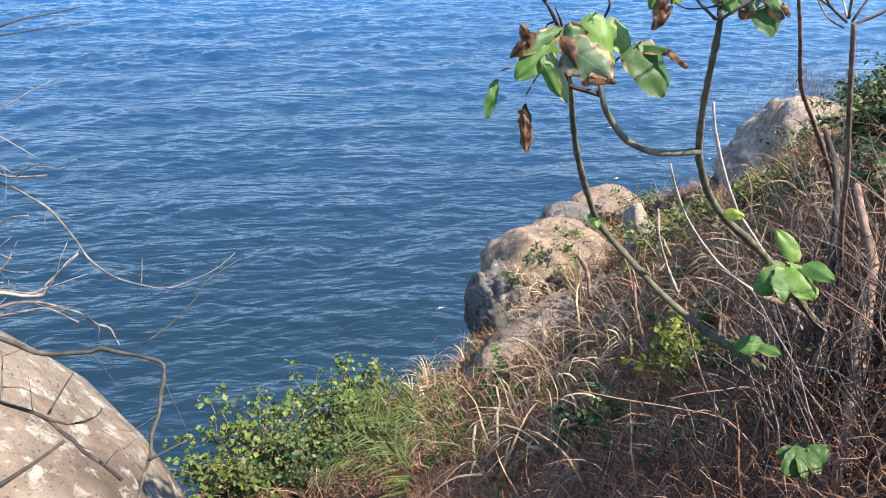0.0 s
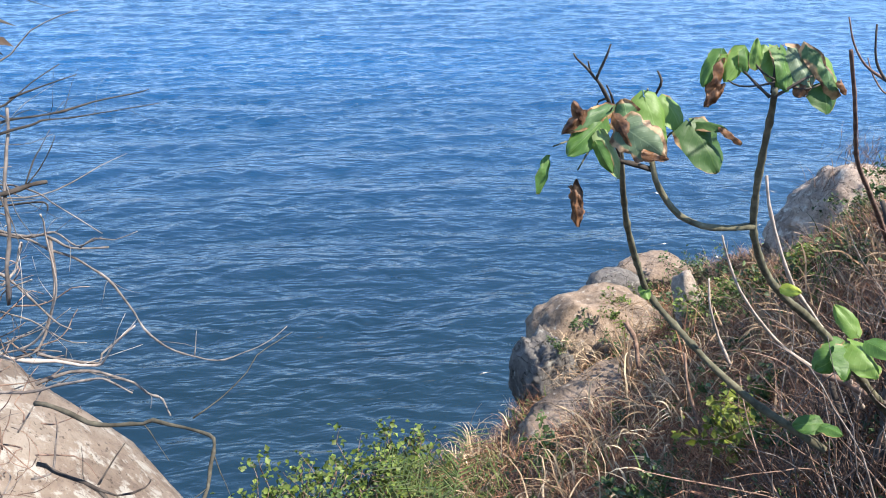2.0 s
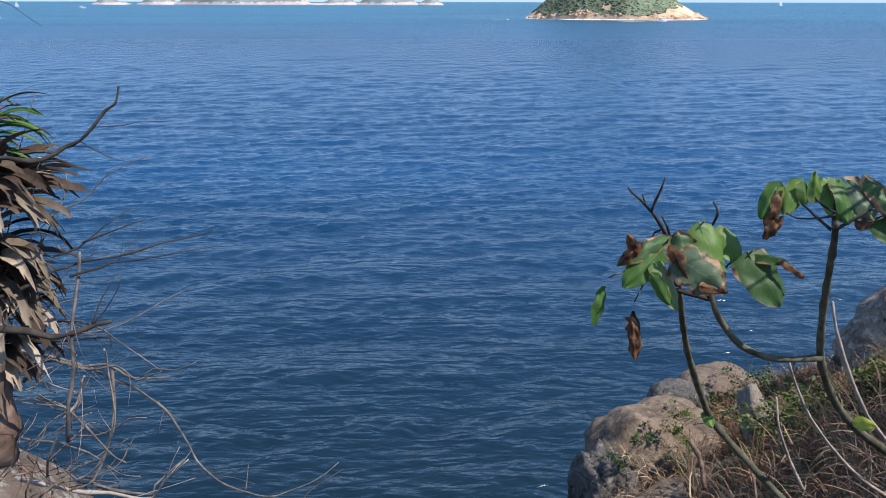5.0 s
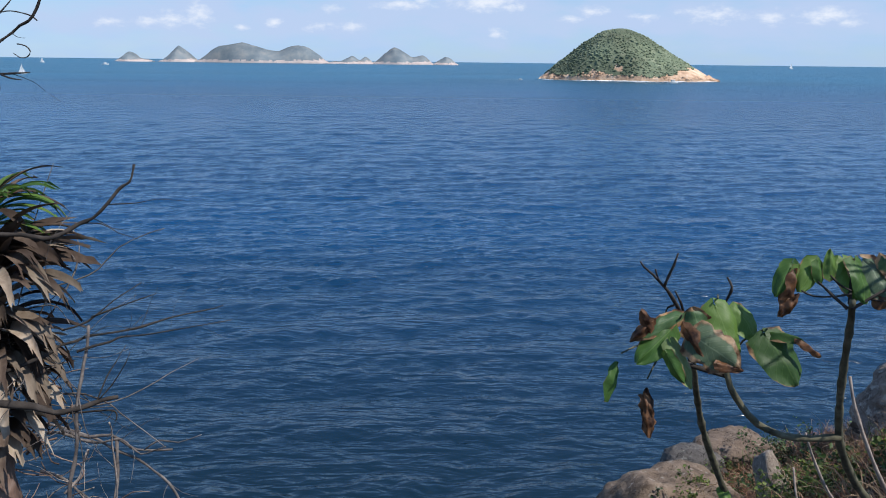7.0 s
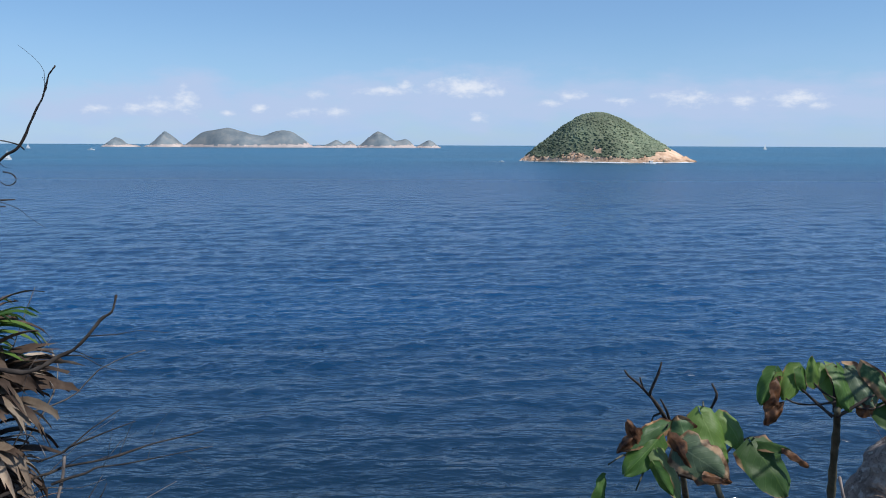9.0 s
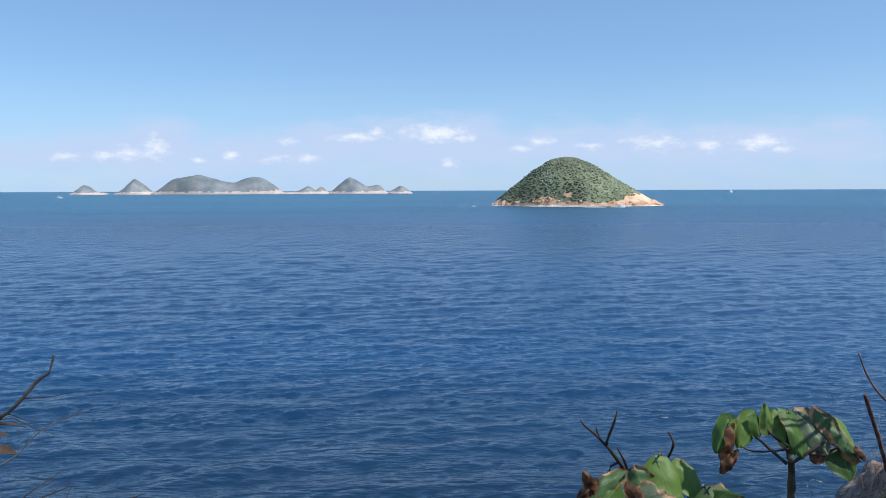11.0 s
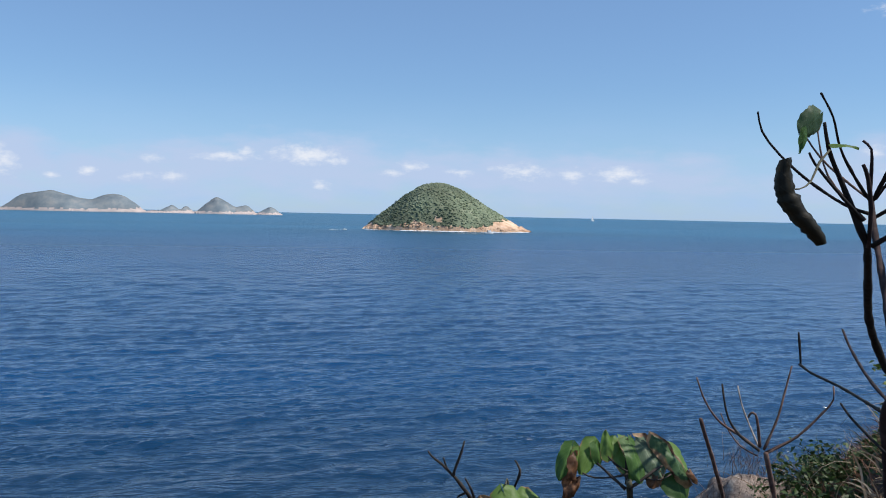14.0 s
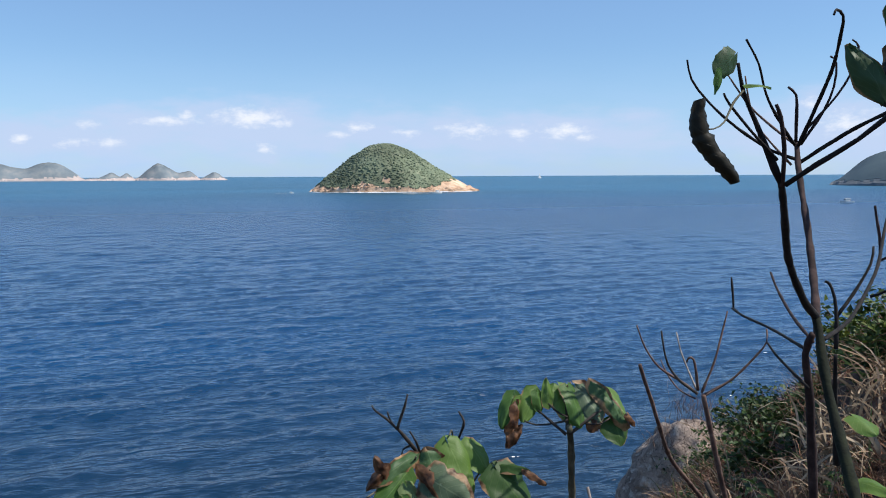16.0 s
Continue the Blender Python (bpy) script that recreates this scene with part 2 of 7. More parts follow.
def rock_material(name, stops, lichen, amount, dark, scale=1.0, cracked=1.0):
    """Mottled stone: mineral grain, broad stains, sharp-edged lichen patches, black specks and a net of cracks."""
    m = bpy.data.materials.new(name)
    m.use_nodes = True
    nt = m.node_tree
    N, L = nt.nodes.new, nt.links.new
    b = nt.nodes["Principled BSDF"]
    co = N("ShaderNodeTexCoord")

    def nz(sc, det, rg=0.6):
        n = N("ShaderNodeTexNoise")
        n.inputs["Scale"].default_value, n.inputs["Detail"].default_value, n.inputs["Roughness"].default_value = sc * scale, det, rg
        L(co.outputs["Object"], n.inputs["Vector"])
        return n.outputs["Fac"]

    def rng(v, lo, hi, a=0.0, c=1.0):
        r = N("ShaderNodeMapRange")
        r.inputs["From Min"].default_value, r.inputs["From Max"].default_value = lo, hi
        r.inputs["To Min"].default_value, r.inputs["To Max"].default_value = a, c
        L(v, r.inputs["Value"])
        return r.outputs[0]

    def mixed(f, x, y):
        k = N("ShaderNodeMix")
        k.data_type = "RGBA"
        L(f, k.inputs[0])
        for n, v in ((6, x), (7, y)):
            if isinstance(v, tuple):
                k.inputs[n].default_value = (*v, 1)
            else:
                L(v, k.inputs[n])
        return k.outputs[2]

    r = N("ShaderNodeValToRGB")
    while len(r.color_ramp.elements) < len(stops):
        r.color_ramp.elements.new(0.5)
    for k, c in enumerate(stops):
        r.color_ramp.elements[k].position = 0.30 + 0.40 * k / (len(stops) - 1)
        r.color_ramp.elements[k].color = (*c, 1)
    L(nz(3.2, 9, 0.72), r.inputs[0])
    col = mixed(rng(nz(1.3, 4), 0.48, 0.66, 0, dark), r.outputs[0], tuple(0.35 * v for v in stops[0]))
    col = mixed(rng(nz(9, 5, 0.7), 0.60 - amount, 0.69 - amount, 0, 0.75), col, lichen)
    col = mixed(rng(nz(42, 3), 0.60, 0.68, 0, 0.75), col, tuple(0.4 * v for v in stops[0]))
    vo = N("ShaderNodeTexVoronoi")
    vo.feature = "DISTANCE_TO_EDGE"
    vo.inputs["Scale"].default_value = 2.2 * scale
    dv = N("ShaderNodeVectorMath")
    dv.operation = "ADD"
    wob = N("ShaderNodeTexNoise")
    wob.inputs["Scale"].default_value, wob.inputs["Detail"].default_value = 2.5 * scale, 4
    L(co.outputs["Object"], wob.inputs["Vector"]), L(co.outputs["Object"], dv.inputs[0]), L(wob.outputs["Color"], dv.inputs[1])
    L(dv.outputs[0], vo.inputs["Vector"])
    crack = rng(vo.outputs["Distance"], 0.0, 0.014, cracked, 0)
    col = mixed(crack, col, tuple(0.25 * v for v in stops[0]))
    L(col, b.inputs["Base Color"])
    b.inputs["Roughness"].default_value, b.inputs["Specular IOR Level"].default_value = 0.93, 0.25
    hsum = N("ShaderNodeMath")
    hsum.operation = "SUBTRACT"
    L(nz(14, 9, 0.7), hsum.inputs[0]), L(crack, hsum.inputs[1])
    bp = N("ShaderNodeBump")
    bp.inputs["Strength"].default_value, bp.inputs["Distance"].default_value = 0.9, 0.035 / scale
    L(hsum.outputs[0], bp.inputs["Height"]), L(bp.outputs[0], b.inputs["Normal"])
    return m


ROCK = rock_material("weathered_granite", [(0.085, 0.06, 0.047), (0.20, 0.148, 0.113), (0.29, 0.222, 0.172)], (0.36, 0.32, 0.27), 0.0, 0.8)
ROCK_TAN = rock_material("tan_granite", [(0.085, 0.06, 0.044), (0.20, 0.145, 0.106), (0.31, 0.235, 0.175)], (0.36, 0.32, 0.27), 0.03, 0.75, 1.3, 0.5)
ROCK_STONE = rock_material("pale_stone", [(0.14, 0.11, 0.09), (0.25, 0.205, 0.17), (0.36, 0.31, 0.26)], (0.42, 0.38, 0.33), 0.03, 0.5, 2.0, 0.3)
ROCK_GREY = rock_material("lichen_grey_rock", [(0.05, 0.045, 0.042), (0.12, 0.108, 0.10), (0.20, 0.18, 0.165)], (0.30, 0.29, 0.26), 0.03, 0.9)
ROCK_PALE = rock_material("pale_boulder", [(0.10, 0.07, 0.053), (0.18, 0.136, 0.104), (0.26, 0.215, 0.172)], (0.35, 0.325, 0.28), 0.07, 0.6, 1.6, 0.0)
SHORE = mat("shore_rock", [(0.30, 0.18, 0.115), (0.62, 0.41, 0.27), (0.74, 0.57, 0.43)], 0.16, 0.9, 0.5, 0.5, stain=0.35)
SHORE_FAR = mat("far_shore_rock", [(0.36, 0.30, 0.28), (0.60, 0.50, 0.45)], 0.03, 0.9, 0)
# island greens paled and greyed: aerial haze put into the base colours
SCRUB = mat("hazed_island_scrub", [(0.10, 0.13, 0.085), (0.16, 0.19, 0.12), (0.25, 0.26, 0.175)], 0.22, 0.95, 0.5, 0.4, stain=0.5, stain_scale=0.03)
SCRUB_BUSH = mat("hazed_island_bush", [(0.11, 0.145, 0.095), (0.175, 0.21, 0.13), (0.26, 0.28, 0.18)], 0.07, 0.95, 0.4, 1.2, stain=0.45, stain_scale=0.025)
# headland: backlit darkness and blue haze are both put into these colours
SCRUB_DARK = mat("hazed_headland_scrub", [(0.05, 0.08, 0.10), (0.075, 0.11, 0.125)], 0.03, 0.95, 0, stain=0.3)
SHORE_DARK = mat("hazed_headland_rock", [(0.10, 0.125, 0.145), (0.18, 0.19, 0.20)], 0.05, 0.95, 0.3, 0.2)
# far scrub greyed towards blue, distance haze in its base colour
SCRUB_FAR = mat("hazed_far_scrub", [(0.12, 0.155, 0.18), (0.18, 0.21, 0.225), (0.27, 0.27, 0.26)], 0.035, 0.95, 0, stain=0.3)
BARK = mat("grey_green_bark", [(0.035, 0.032, 0.020), (0.095, 0.088, 0.055), (0.17, 0.155, 0.105)], 40, 0.85, 0.5, 120, stain=0.35)
BARK_RED = mat("reddish_bark", [(0.055, 0.030, 0.024), (0.13, 0.075, 0.058), (0.22, 0.15, 0.12)], 45, 0.85, 0.5, 130, stain=0.35)
BARK_DARK = mat("dark_bark", [(0.014, 0.011, 0.010), (0.045, 0.036, 0.030), (0.085, 0.07, 0.06)], 45, 0.9, 0.6, 120)
TWIG = mat("bleached_twig", [(0.16, 0.12, 0.10), (0.33, 0.27, 0.23), (0.45, 0.39, 0.34)], 40, 0.85, 0.4, 120)
TWIG_BROWN = mat("brown_twig", [(0.06, 0.034, 0.025), (0.16, 0.100, 0.074), (0.27, 0.19, 0.15)], 40, 0.88, 0.3, 120, per="island")
STRAW = mat("dry_grass", [(0.17, 0.10, 0.058), (0.35, 0.235, 0.145), (0.54, 0.41, 0.275)], 6, 0.8, 0, per="island", transl=0.2)
LITTER = mat("brown_litter", [(0.105, 0.042, 0.024), (0.265, 0.128, 0.075), (0.46, 0.28, 0.185)], 8, 0.9, 0, per="island", transl=0.1)
GRASS = mat("green_grass", [(0.05, 0.085, 0.020), (0.11, 0.155, 0.040), (0.20, 0.22, 0.075)], 6, 0.7, 0, per="island", transl=0.3)
SHRUB = mat("shrub_leaf", [(0.032, 0.058, 0.010), (0.09, 0.132, 0.021), (0.20, 0.24, 0.045)], 9, 0.55, 0, per="island", transl=0.3, spec=0.4)
SHRUB_DARK = mat("dark_shrub_leaf", [(0.02, 0.045, 0.012), (0.045, 0.085, 0.02), (0.08, 0.12, 0.03)], 9, 0.55, 0, per="island", transl=0.25, spec=0.4)
YELLOW = mat("yellow_green_leaf", [(0.10, 0.13, 0.016), (0.18, 0.205, 0.03)], 20, 0.5, 0, per="island", transl=0.3)
PALM_LEAF = mat("palm_leaf", [(0.03, 0.05, 0.014), (0.07, 0.105, 0.03), (0.15, 0.165, 0.06)], 6, 0.6, 0, per="island", transl=0.25)
HULL = mat("white_paint", [(0.72, 0.72, 0.70), (0.82, 0.82, 0.80)], 3, 0.4, 0)
SAIL = mat("sail_cloth", [(0.75, 0.75, 0.73), (0.85, 0.85, 0.83)], 2, 0.7, 0, transl=0.2)
GLASS_DARK = mat("tinted_glass", [(0.02, 0.025, 0.03), (0.03, 0.035, 0.04)], 3, 0.1, 0, spec=0.5)
FOAM = mat("foam", [(0.6, 0.65, 0.68), (0.85, 0.87, 0.88)], 1.5, 0.9, 0)


def leaf_material(name, green, light, burnt, dry0=(0.06, 0.025, 0.010), dry1=(0.50, 0.30, 0.15)):
    """A broad leaf: paler veins, and dry brown along the margin by the amount burnt. The mesh's UV is the leaf's length and breadth."""
    m = bpy.data.materials.new(name)
    m.use_nodes = True
    nt = m.node_tree
    N, L = nt.nodes.new, nt.links.new
    b = nt.nodes["Principled BSDF"]
    uv = N("ShaderNodeUVMap")
    uv.uv_map = "leaf"
    sep = N("ShaderNodeSeparateXYZ")
    L(uv.outputs[0], sep.inputs[0])

    def mth(op, a, c=None, clamp=False):
        n = N("ShaderNodeMath")
        n.operation, n.use_clamp = op, clamp
        for k, v in enumerate((a, c)):
            if v is None:
                continue
            if isinstance(v, (int, float)):
                n.inputs[k].default_value = v
            else:
                L(v, n.inputs[k])
        return n.outputs[0]

    across = mth("ABSOLUTE", mth("SUBTRACT", sep.outputs[1], 0.5))
    mid = mth("LESS_THAN", across, 0.018)
    side = mth("SUBTRACT", mth("MULTIPLY", sep.outputs[0], 6.5), mth("MULTIPLY", across, 6.0))
    vein = mth("LESS_THAN", mth("ABSOLUTE", mth("SUBTRACT", mth("FRACT", side), 0.5)), 0.045)
    veins = mth("MAXIMUM", mid, mth("MULTIPLY", vein, 0.6))
    co = N("ShaderNodeTexCoord")
    nz = N("ShaderNodeTexNoise")
    nz.inputs["Scale"].default_value, nz.inputs["Detail"].default_value = 28, 5
    L(co.outputs["Object"], nz.inputs["Vector"])
    tone = N("ShaderNodeMix")
    tone.data_type = "RGBA"
    L(mth("ADD", mth("MULTIPLY", nz.outputs["Fac"], 0.55), mth("MULTIPLY", veins, 0.5), True), tone.inputs[0])
    tone.inputs[6].default_value, tone.inputs[7].default_value = (*green, 1), (*light, 1)
    # distance from the margin: across 0.5 and both ends
    edge = mth("MINIMUM", mth("SUBTRACT", 0.5, across), mth("SUBTRACT", 1.0, sep.outputs[0]))
    dry = N("ShaderNodeMapRange")
    dry.inputs["From Min"].default_value, dry.inputs["From Max"].default_value = burnt, burnt - 0.05
    L(mth("SUBTRACT", edge, mth("MULTIPLY", mth("SUBTRACT", nz.outputs["Fac"], 0.5), 0.55)), dry.inputs["Value"])
    brown = N("ShaderNodeValToRGB")
    brown.color_ramp.elements[0].color, brown.color_ramp.elements[1].color = (*dry0, 1), (*dry1, 1)
    brown.color_ramp.elements[0].position, brown.color_ramp.elements[1].position = 0.35, 0.62
    nz2 = N("ShaderNodeTexNoise")
    nz2.inputs["Scale"].default_value, nz2.inputs["Detail"].default_value = 60, 4
    L(co.outputs["Object"], nz2.inputs["Vector"]), L(nz2.outputs["Fac"], brown.inputs[0])
    mix = N("ShaderNodeMix")
    mix.data_type = "RGBA"
    L(dry.outputs[0], mix.inputs[0]), L(tone.outputs[2], mix.inputs[6]), L(brown.outputs[0], mix.inputs[7])
    L(mix.outputs[2], b.inputs["Base Color"])
    b.inputs["Roughness"].default_value = 0.5
    b.inputs["Specular IOR Level"].default_value = 0.35
    bp = N("ShaderNodeBump")
    bp.inputs["Strength"].default_value, bp.inputs["Distance"].default_value = 0.5, 0.002
    L(mth("ADD", veins, nz2.outputs["Fac"]), bp.inputs["Height"]), L(bp.outputs[0], b.inputs["Normal"])
    tr = N("ShaderNodeBsdfTranslucent")
    L(mix.outputs[2], tr.inputs["Color"])
    mx = N("ShaderNodeMixShader")
    mx.inputs[0].default_value = 0.38
    L(b.outputs[0], mx.inputs[1]), L(tr.outputs[0], mx.inputs[2]), L(mx.outputs[0], nt.nodes["Material Output"].inputs[0])
    return m


LEAF = leaf_material("broad_leaf", (0.045, 0.115, 0.022), (0.14, 0.25, 0.06), 0.0)
LEAF_BRIGHT = leaf_material("bright_leaf", (0.10, 0.19, 0.03), (0.20, 0.30, 0.08), 0.0)
LEAF_DULL = leaf_material("dull_leaf", (0.04, 0.085, 0.03), (0.08, 0.13, 0.06), 0.02)
LEAF_DEEP = leaf_material("deep_green_leaf", (0.026, 0.07, 0.014), (0.08, 0.15, 0.035), 0.01)
LEAF_PALE = leaf_material("pale_underside_leaf", (0.17, 0.24, 0.085), (0.30, 0.36, 0.16), 0.03)
LEAF_SCORCHED = leaf_material("grey_scorched_leaf", (0.075, 0.12, 0.065), (0.20, 0.26, 0.15), 0.13, (0.10, 0.045, 0.02), (0.55, 0.36, 0.21))
LEAF_BURNT = leaf_material("scorched_leaf", (0.055, 0.12, 0.045), (0.15, 0.24, 0.10), 0.17)
LEAF_DEAD = leaf_material("dead_leaf", (0.055, 0.09, 0.03), (0.10, 0.13, 0.05), 0.62, (0.028, 0.012, 0.007), (0.24, 0.115, 0.055))

# ---- builders ----


def thing(name, at, label, category, group="", kind=""):
    ob = new(name)
    ob.location = at
    ob["origin"] = [float(v) for v in at]
    return tagged(ob, label, category, group, kind)


def mesh_object(name, verts, faces, material, smooth=True):
    me = bpy.data.meshes.new(name)
    me.from_pydata(verts, [], faces)
    if smooth:
        me.polygons.foreach_set("use_smooth", [True] * len(me.polygons))
    me.materials.append(material)
    return new(name, me)


def origin_of(ob):
    p = Vector((0, 0, 0))
    while ob:
        p = p + ob.location
        ob = ob.parent
    return p


def part(name, verts, faces, material, parent, label="", kind="", smooth=True):
    """One mesh under a thing or part; the vertices are given in world metres."""
    o = np.array(origin_of(parent))
    ob = mesh_object(name, (np.asarray(verts, float) - o).tolist(), faces, material, smooth)
    ob.parent = parent
    return tagged(ob, label, "", "", kind)


def smooth_path(points, step=0.02):
    """Catmull-Rom through the control points."""
    P = np.array(points, float)
    if len(P) < 3:
        n = max(2, int(np.linalg.norm(P[1] - P[0]) / step))
        return P[0] + (P[1] - P[0]) * np.linspace(0, 1, n + 1)[:, None]
    Q = np.vstack([2 * P[0] - P[1], P, 2 * P[-1] - P[-2]])
    out = []
    for i in range(1, len(Q) - 2):
        n = max(2, int(np.linalg.norm(Q[i + 1] - Q[i]) / step))
        for u in np.linspace(0, 1, n, endpoint=False):
            a, b, c, d = Q[i - 1], Q[i], Q[i + 1], Q[i + 2]
            out.append(0.5 * (2 * b + (c - a) * u + (2 * a - 5 * b + 4 * c - d) * u * u + (3 * b - a - 3 * c + d) * u ** 3))
    return np.array(out + [Q[-2]])


def tube(points, r0, r1, sides=7, step=0.02, rough=0.10, seed=0, knots=0.0):
    """A tapered, slightly knobbly stem; gives verts, faces."""
    rng = np.random.default_rng(seed)
    P = smooth_path(points, step)
    n = len(P)
    T = np.gradient(P, axis=0)
    T /= np.linalg.norm(T, axis=1)[:, None] + 1e-9
    ref = np.array([0.31, 0.12, 0.94]) if abs(T[:, 2]).mean() < 0.85 else np.array([0.9, 0.3, 0.1])
    A = np.cross(T, ref)
    A /= np.linalg.norm(A, axis=1)[:, None] + 1e-9
    B = np.cross(T, A)
    r = np.linspace(r0, r1, n) * (1 + rough * rng.normal(size=n))
    if knots:
        L = np.r_[0, np.cumsum(np.linalg.norm(np.diff(P, axis=0), axis=1))]
        for c in np.arange(0.03, L[-1], 0.07):
            c = c + rng.uniform(-0.02, 0.02)
            r *= 1 + knots * np.exp(-((L - c) / 0.008) ** 2)
    ang = np.linspace(0, 2 * np.pi, sides, endpoint=False)
    rr = r[:, None] * (1 + rough * 0.7 * rng.normal(size=(n, sides)))
    V = P[:, None] + A[:, None] * (np.cos(ang) * rr)[..., None] + B[:, None] * (np.sin(ang) * rr)[..., None]
    V = V.reshape(-1, 3)
    F = [(i * sides + k, i * sides + (k + 1) % sides, (i + 1) * sides + (k + 1) % sides, (i + 1) * sides + k) for i in range(n - 1) for k in range(sides)]
    F.append(tuple(range(sides))[::-1])
    F.append(tuple((n - 1) * sides + k for k in range(sides)))
    return V, F


def joined(pieces):
    V, F, o = [], [], 0
    for v, f in pieces:
        V.append(np.asarray(v))
        F += [tuple(k + o for k in q) for q in f]
        o += len(v)
    return np.vstack(V), F


def leaf(name, base, tip, width, facing, material, parent, curl=0.3, fold=0.25, shape="heart", label="", seed=0, rag=0.03, crumple=0.008):
    """A broad leaf blade from its base to its tip, breadth as a share of the length, its face turned to 'facing'."""
    rng = np.random.default_rng(seed)
    base, tip = np.array(base, float), np.array(tip, float)
    ax = tip - base
    ln = np.linalg.norm(ax)
    ax /= ln
    nrm = np.array(facing, float)
    nrm -= ax * (nrm @ ax)
    nrm /= np.linalg.norm(nrm)
    sd = np.cross(ax, nrm)
    nu, nv = 12, 8
    V, UV, F = [], [], []
    ph = rng.uniform(0, 6, 3)
    for i in range(nu + 1):
        u = i / nu
        if shape == "heart":
            w = 0.5 * width * min(1, (u / 0.06 + 0.001) ** 0.5) * (max(0.0, math.sin(math.pi * (0.14 + 0.855 * u) ** 0.95)) ** 0.58 + 0.01)
        else:
            w = 0.5 * width * (math.sin(math.pi * min(0.985, max(0.015, u))) ** (0.42 if shape == "blunt" else 0.7))
        for j in range(nv + 1):
            v = j / nv * 2 - 1
            back = (-0.16 * abs(v) ** 1.5 * (1 - u) if shape == "heart" else 0)
            rg = 1 + rag * math.sin(9 * u + ph[0] + 3 * v) + rag * rng.normal() * (abs(v) > 0.95)
            x = (u + back) * ln
            y = v * w * ln * rg
            z = ln * (-curl * (u - 0.35) ** 2 - fold * 0.5 * abs(v) ** 1.3 * w * 2 + 0.035 * math.sin(8 * u + ph[1]) * v + 0.045 * math.sin(5 * v + ph[2]) * u + crumple * (math.sin(17 * u + 3 * v + ph[0]) + math.sin(13 * v + 5 * u + ph[2])))
            V.append(base + ax * x + sd * y + nrm * z)
            UV.append((u, (v + 1) / 2))
    for i in range(nu):
        for j in range(nv):
            a = i * (nv + 1) + j
            F.append((a, a + 1, a + nv + 2, a + nv + 1))
    ob = part(name, V, F, material, parent, label)
    lay = ob.data.uv_layers.new(name="leaf")
    for lp in ob.data.loops:
        lay.data[lp.index].uv = UV[lp.vertex_index]
    return ob


def curled_leaf(name, a, b, radius, parent, material, label="", seed=0, turns=1.4):
    """A dry leaf rolled along its length, ragged at the free edge."""
    rng = np.random.default_rng(seed)
    a, b = np.array(a, float), np.array(b, float)
    ax = (b - a) / np.linalg.norm(b - a)
    s = np.cross(ax, (0.2, -1, 0.3))
    s /= np.linalg.norm(s)
    t = np.cross(ax, s)
    nu, nv = 26, 12
    bend = rng.uniform(0.9, 1.4) * radius
    V, F, UV = [], [], []
    for i in range(nu + 1):
        u = i / nu
        r = radius * (0.35 + 0.65 * math.sin(math.pi * min(0.97, 0.06 + 0.9 * u)) ** 0.6) * (1 + 0.05 * math.sin(31 * u) + 0.06 * rng.normal())
        c = a + (b - a) * u + s * bend * math.sin(3.2 * u + 0.4) + t * bend * 0.5 * math.sin(5 * u)
        for j in range(nv + 1):
            th = turns * math.pi * (j / nv * 2 - 1) * (1 + 0.12 * math.sin(11 * u))
            rj = r * (1 - 0.35 * j / nv) * (1 + 0.05 * rng.normal())
            V.append(c + s * rj * math.cos(th) + t * rj * math.sin(th))
            UV.append((u, j / nv))
    for i in range(nu):
        for j in range(nv):
            k = i * (nv + 1) + j
            F.append((k, k + 1, k + nv + 2, k + nv + 1))
    ob = part(name, V, F, material, parent, label)
    lay = ob.data.uv_layers.new(name="leaf")
    for lp in ob.data.loops:
        lay.data[lp.index].uv = UV[lp.vertex_index]
    return ob


def blades(name, roots, ways, length, width, droop, material, seed=0, segs=4, parent=None, kink=0.0):
    """Many narrow blades in one mesh: roots and first directions, N x 3; droop bends them down."""
    rng = np.random.default_rng(seed)
    n = len(roots)
    L = length * rng.uniform(0.55, 1.25, n)
    W = width * rng.uniform(0.6, 1.3, n)
    D = np.array(ways, float)
    D /= np.linalg.norm(D, axis=1)[:, None] + 1e-9
    S = np.cross(D, rng.normal(size=(n, 3)))
    S /= np.linalg.norm(S, axis=1)[:, None] + 1e-9
    P = np.array(roots, float)
    V = np.zeros((n, segs + 1, 2, 3))
    bend = droop * rng.uniform(0.4, 1.5, n)
    for k in range(segs + 1):
        w = W * (1 - (k / segs) ** 1.6 * 0.85) * (0.75 if k == 0 else 1)
        V[:, k, 0], V[:, k, 1] = P - S * w[:, None] / 2, P + S * w[:, None] / 2
        P = P + D * (L / segs)[:, None]
        D = D + np.array([0, 0, -1]) * (bend / segs)[:, None] * (0.4 + 1.4 * k / segs) + kink * rng.normal(size=(n, 3))
        D /= np.linalg.norm(D, axis=1)[:, None] + 1e-9
    idx = np.arange(n)[:, None] * (segs + 1) * 2 + np.arange(segs)[None] * 2
    F = np.stack([idx, idx + 1, idx + 3, idx + 2], -1).reshape(-1, 4)
    V = V.reshape(-1, 3)
    o = np.array(origin_of(parent)) if parent else np.zeros(3)
    me = bpy.data.meshes.new(name)
    me.vertices.add(len(V)), me.loops.add(F.size), me.polygons.add(len(F))
    me.vertices.foreach_set("co", (V - o).ravel())
    me.loops.foreach_set("vertex_index", F.ravel())
    me.polygons.foreach_set("loop_start", np.arange(len(F)) * 4)
    me.polygons.foreach_set("use_smooth", np.ones(len(F), bool))
    me.update(calc_edges=True)
    me.materials.append(material)
    ob = new(name, me)
    if parent:
        ob.parent = parent
    return ob


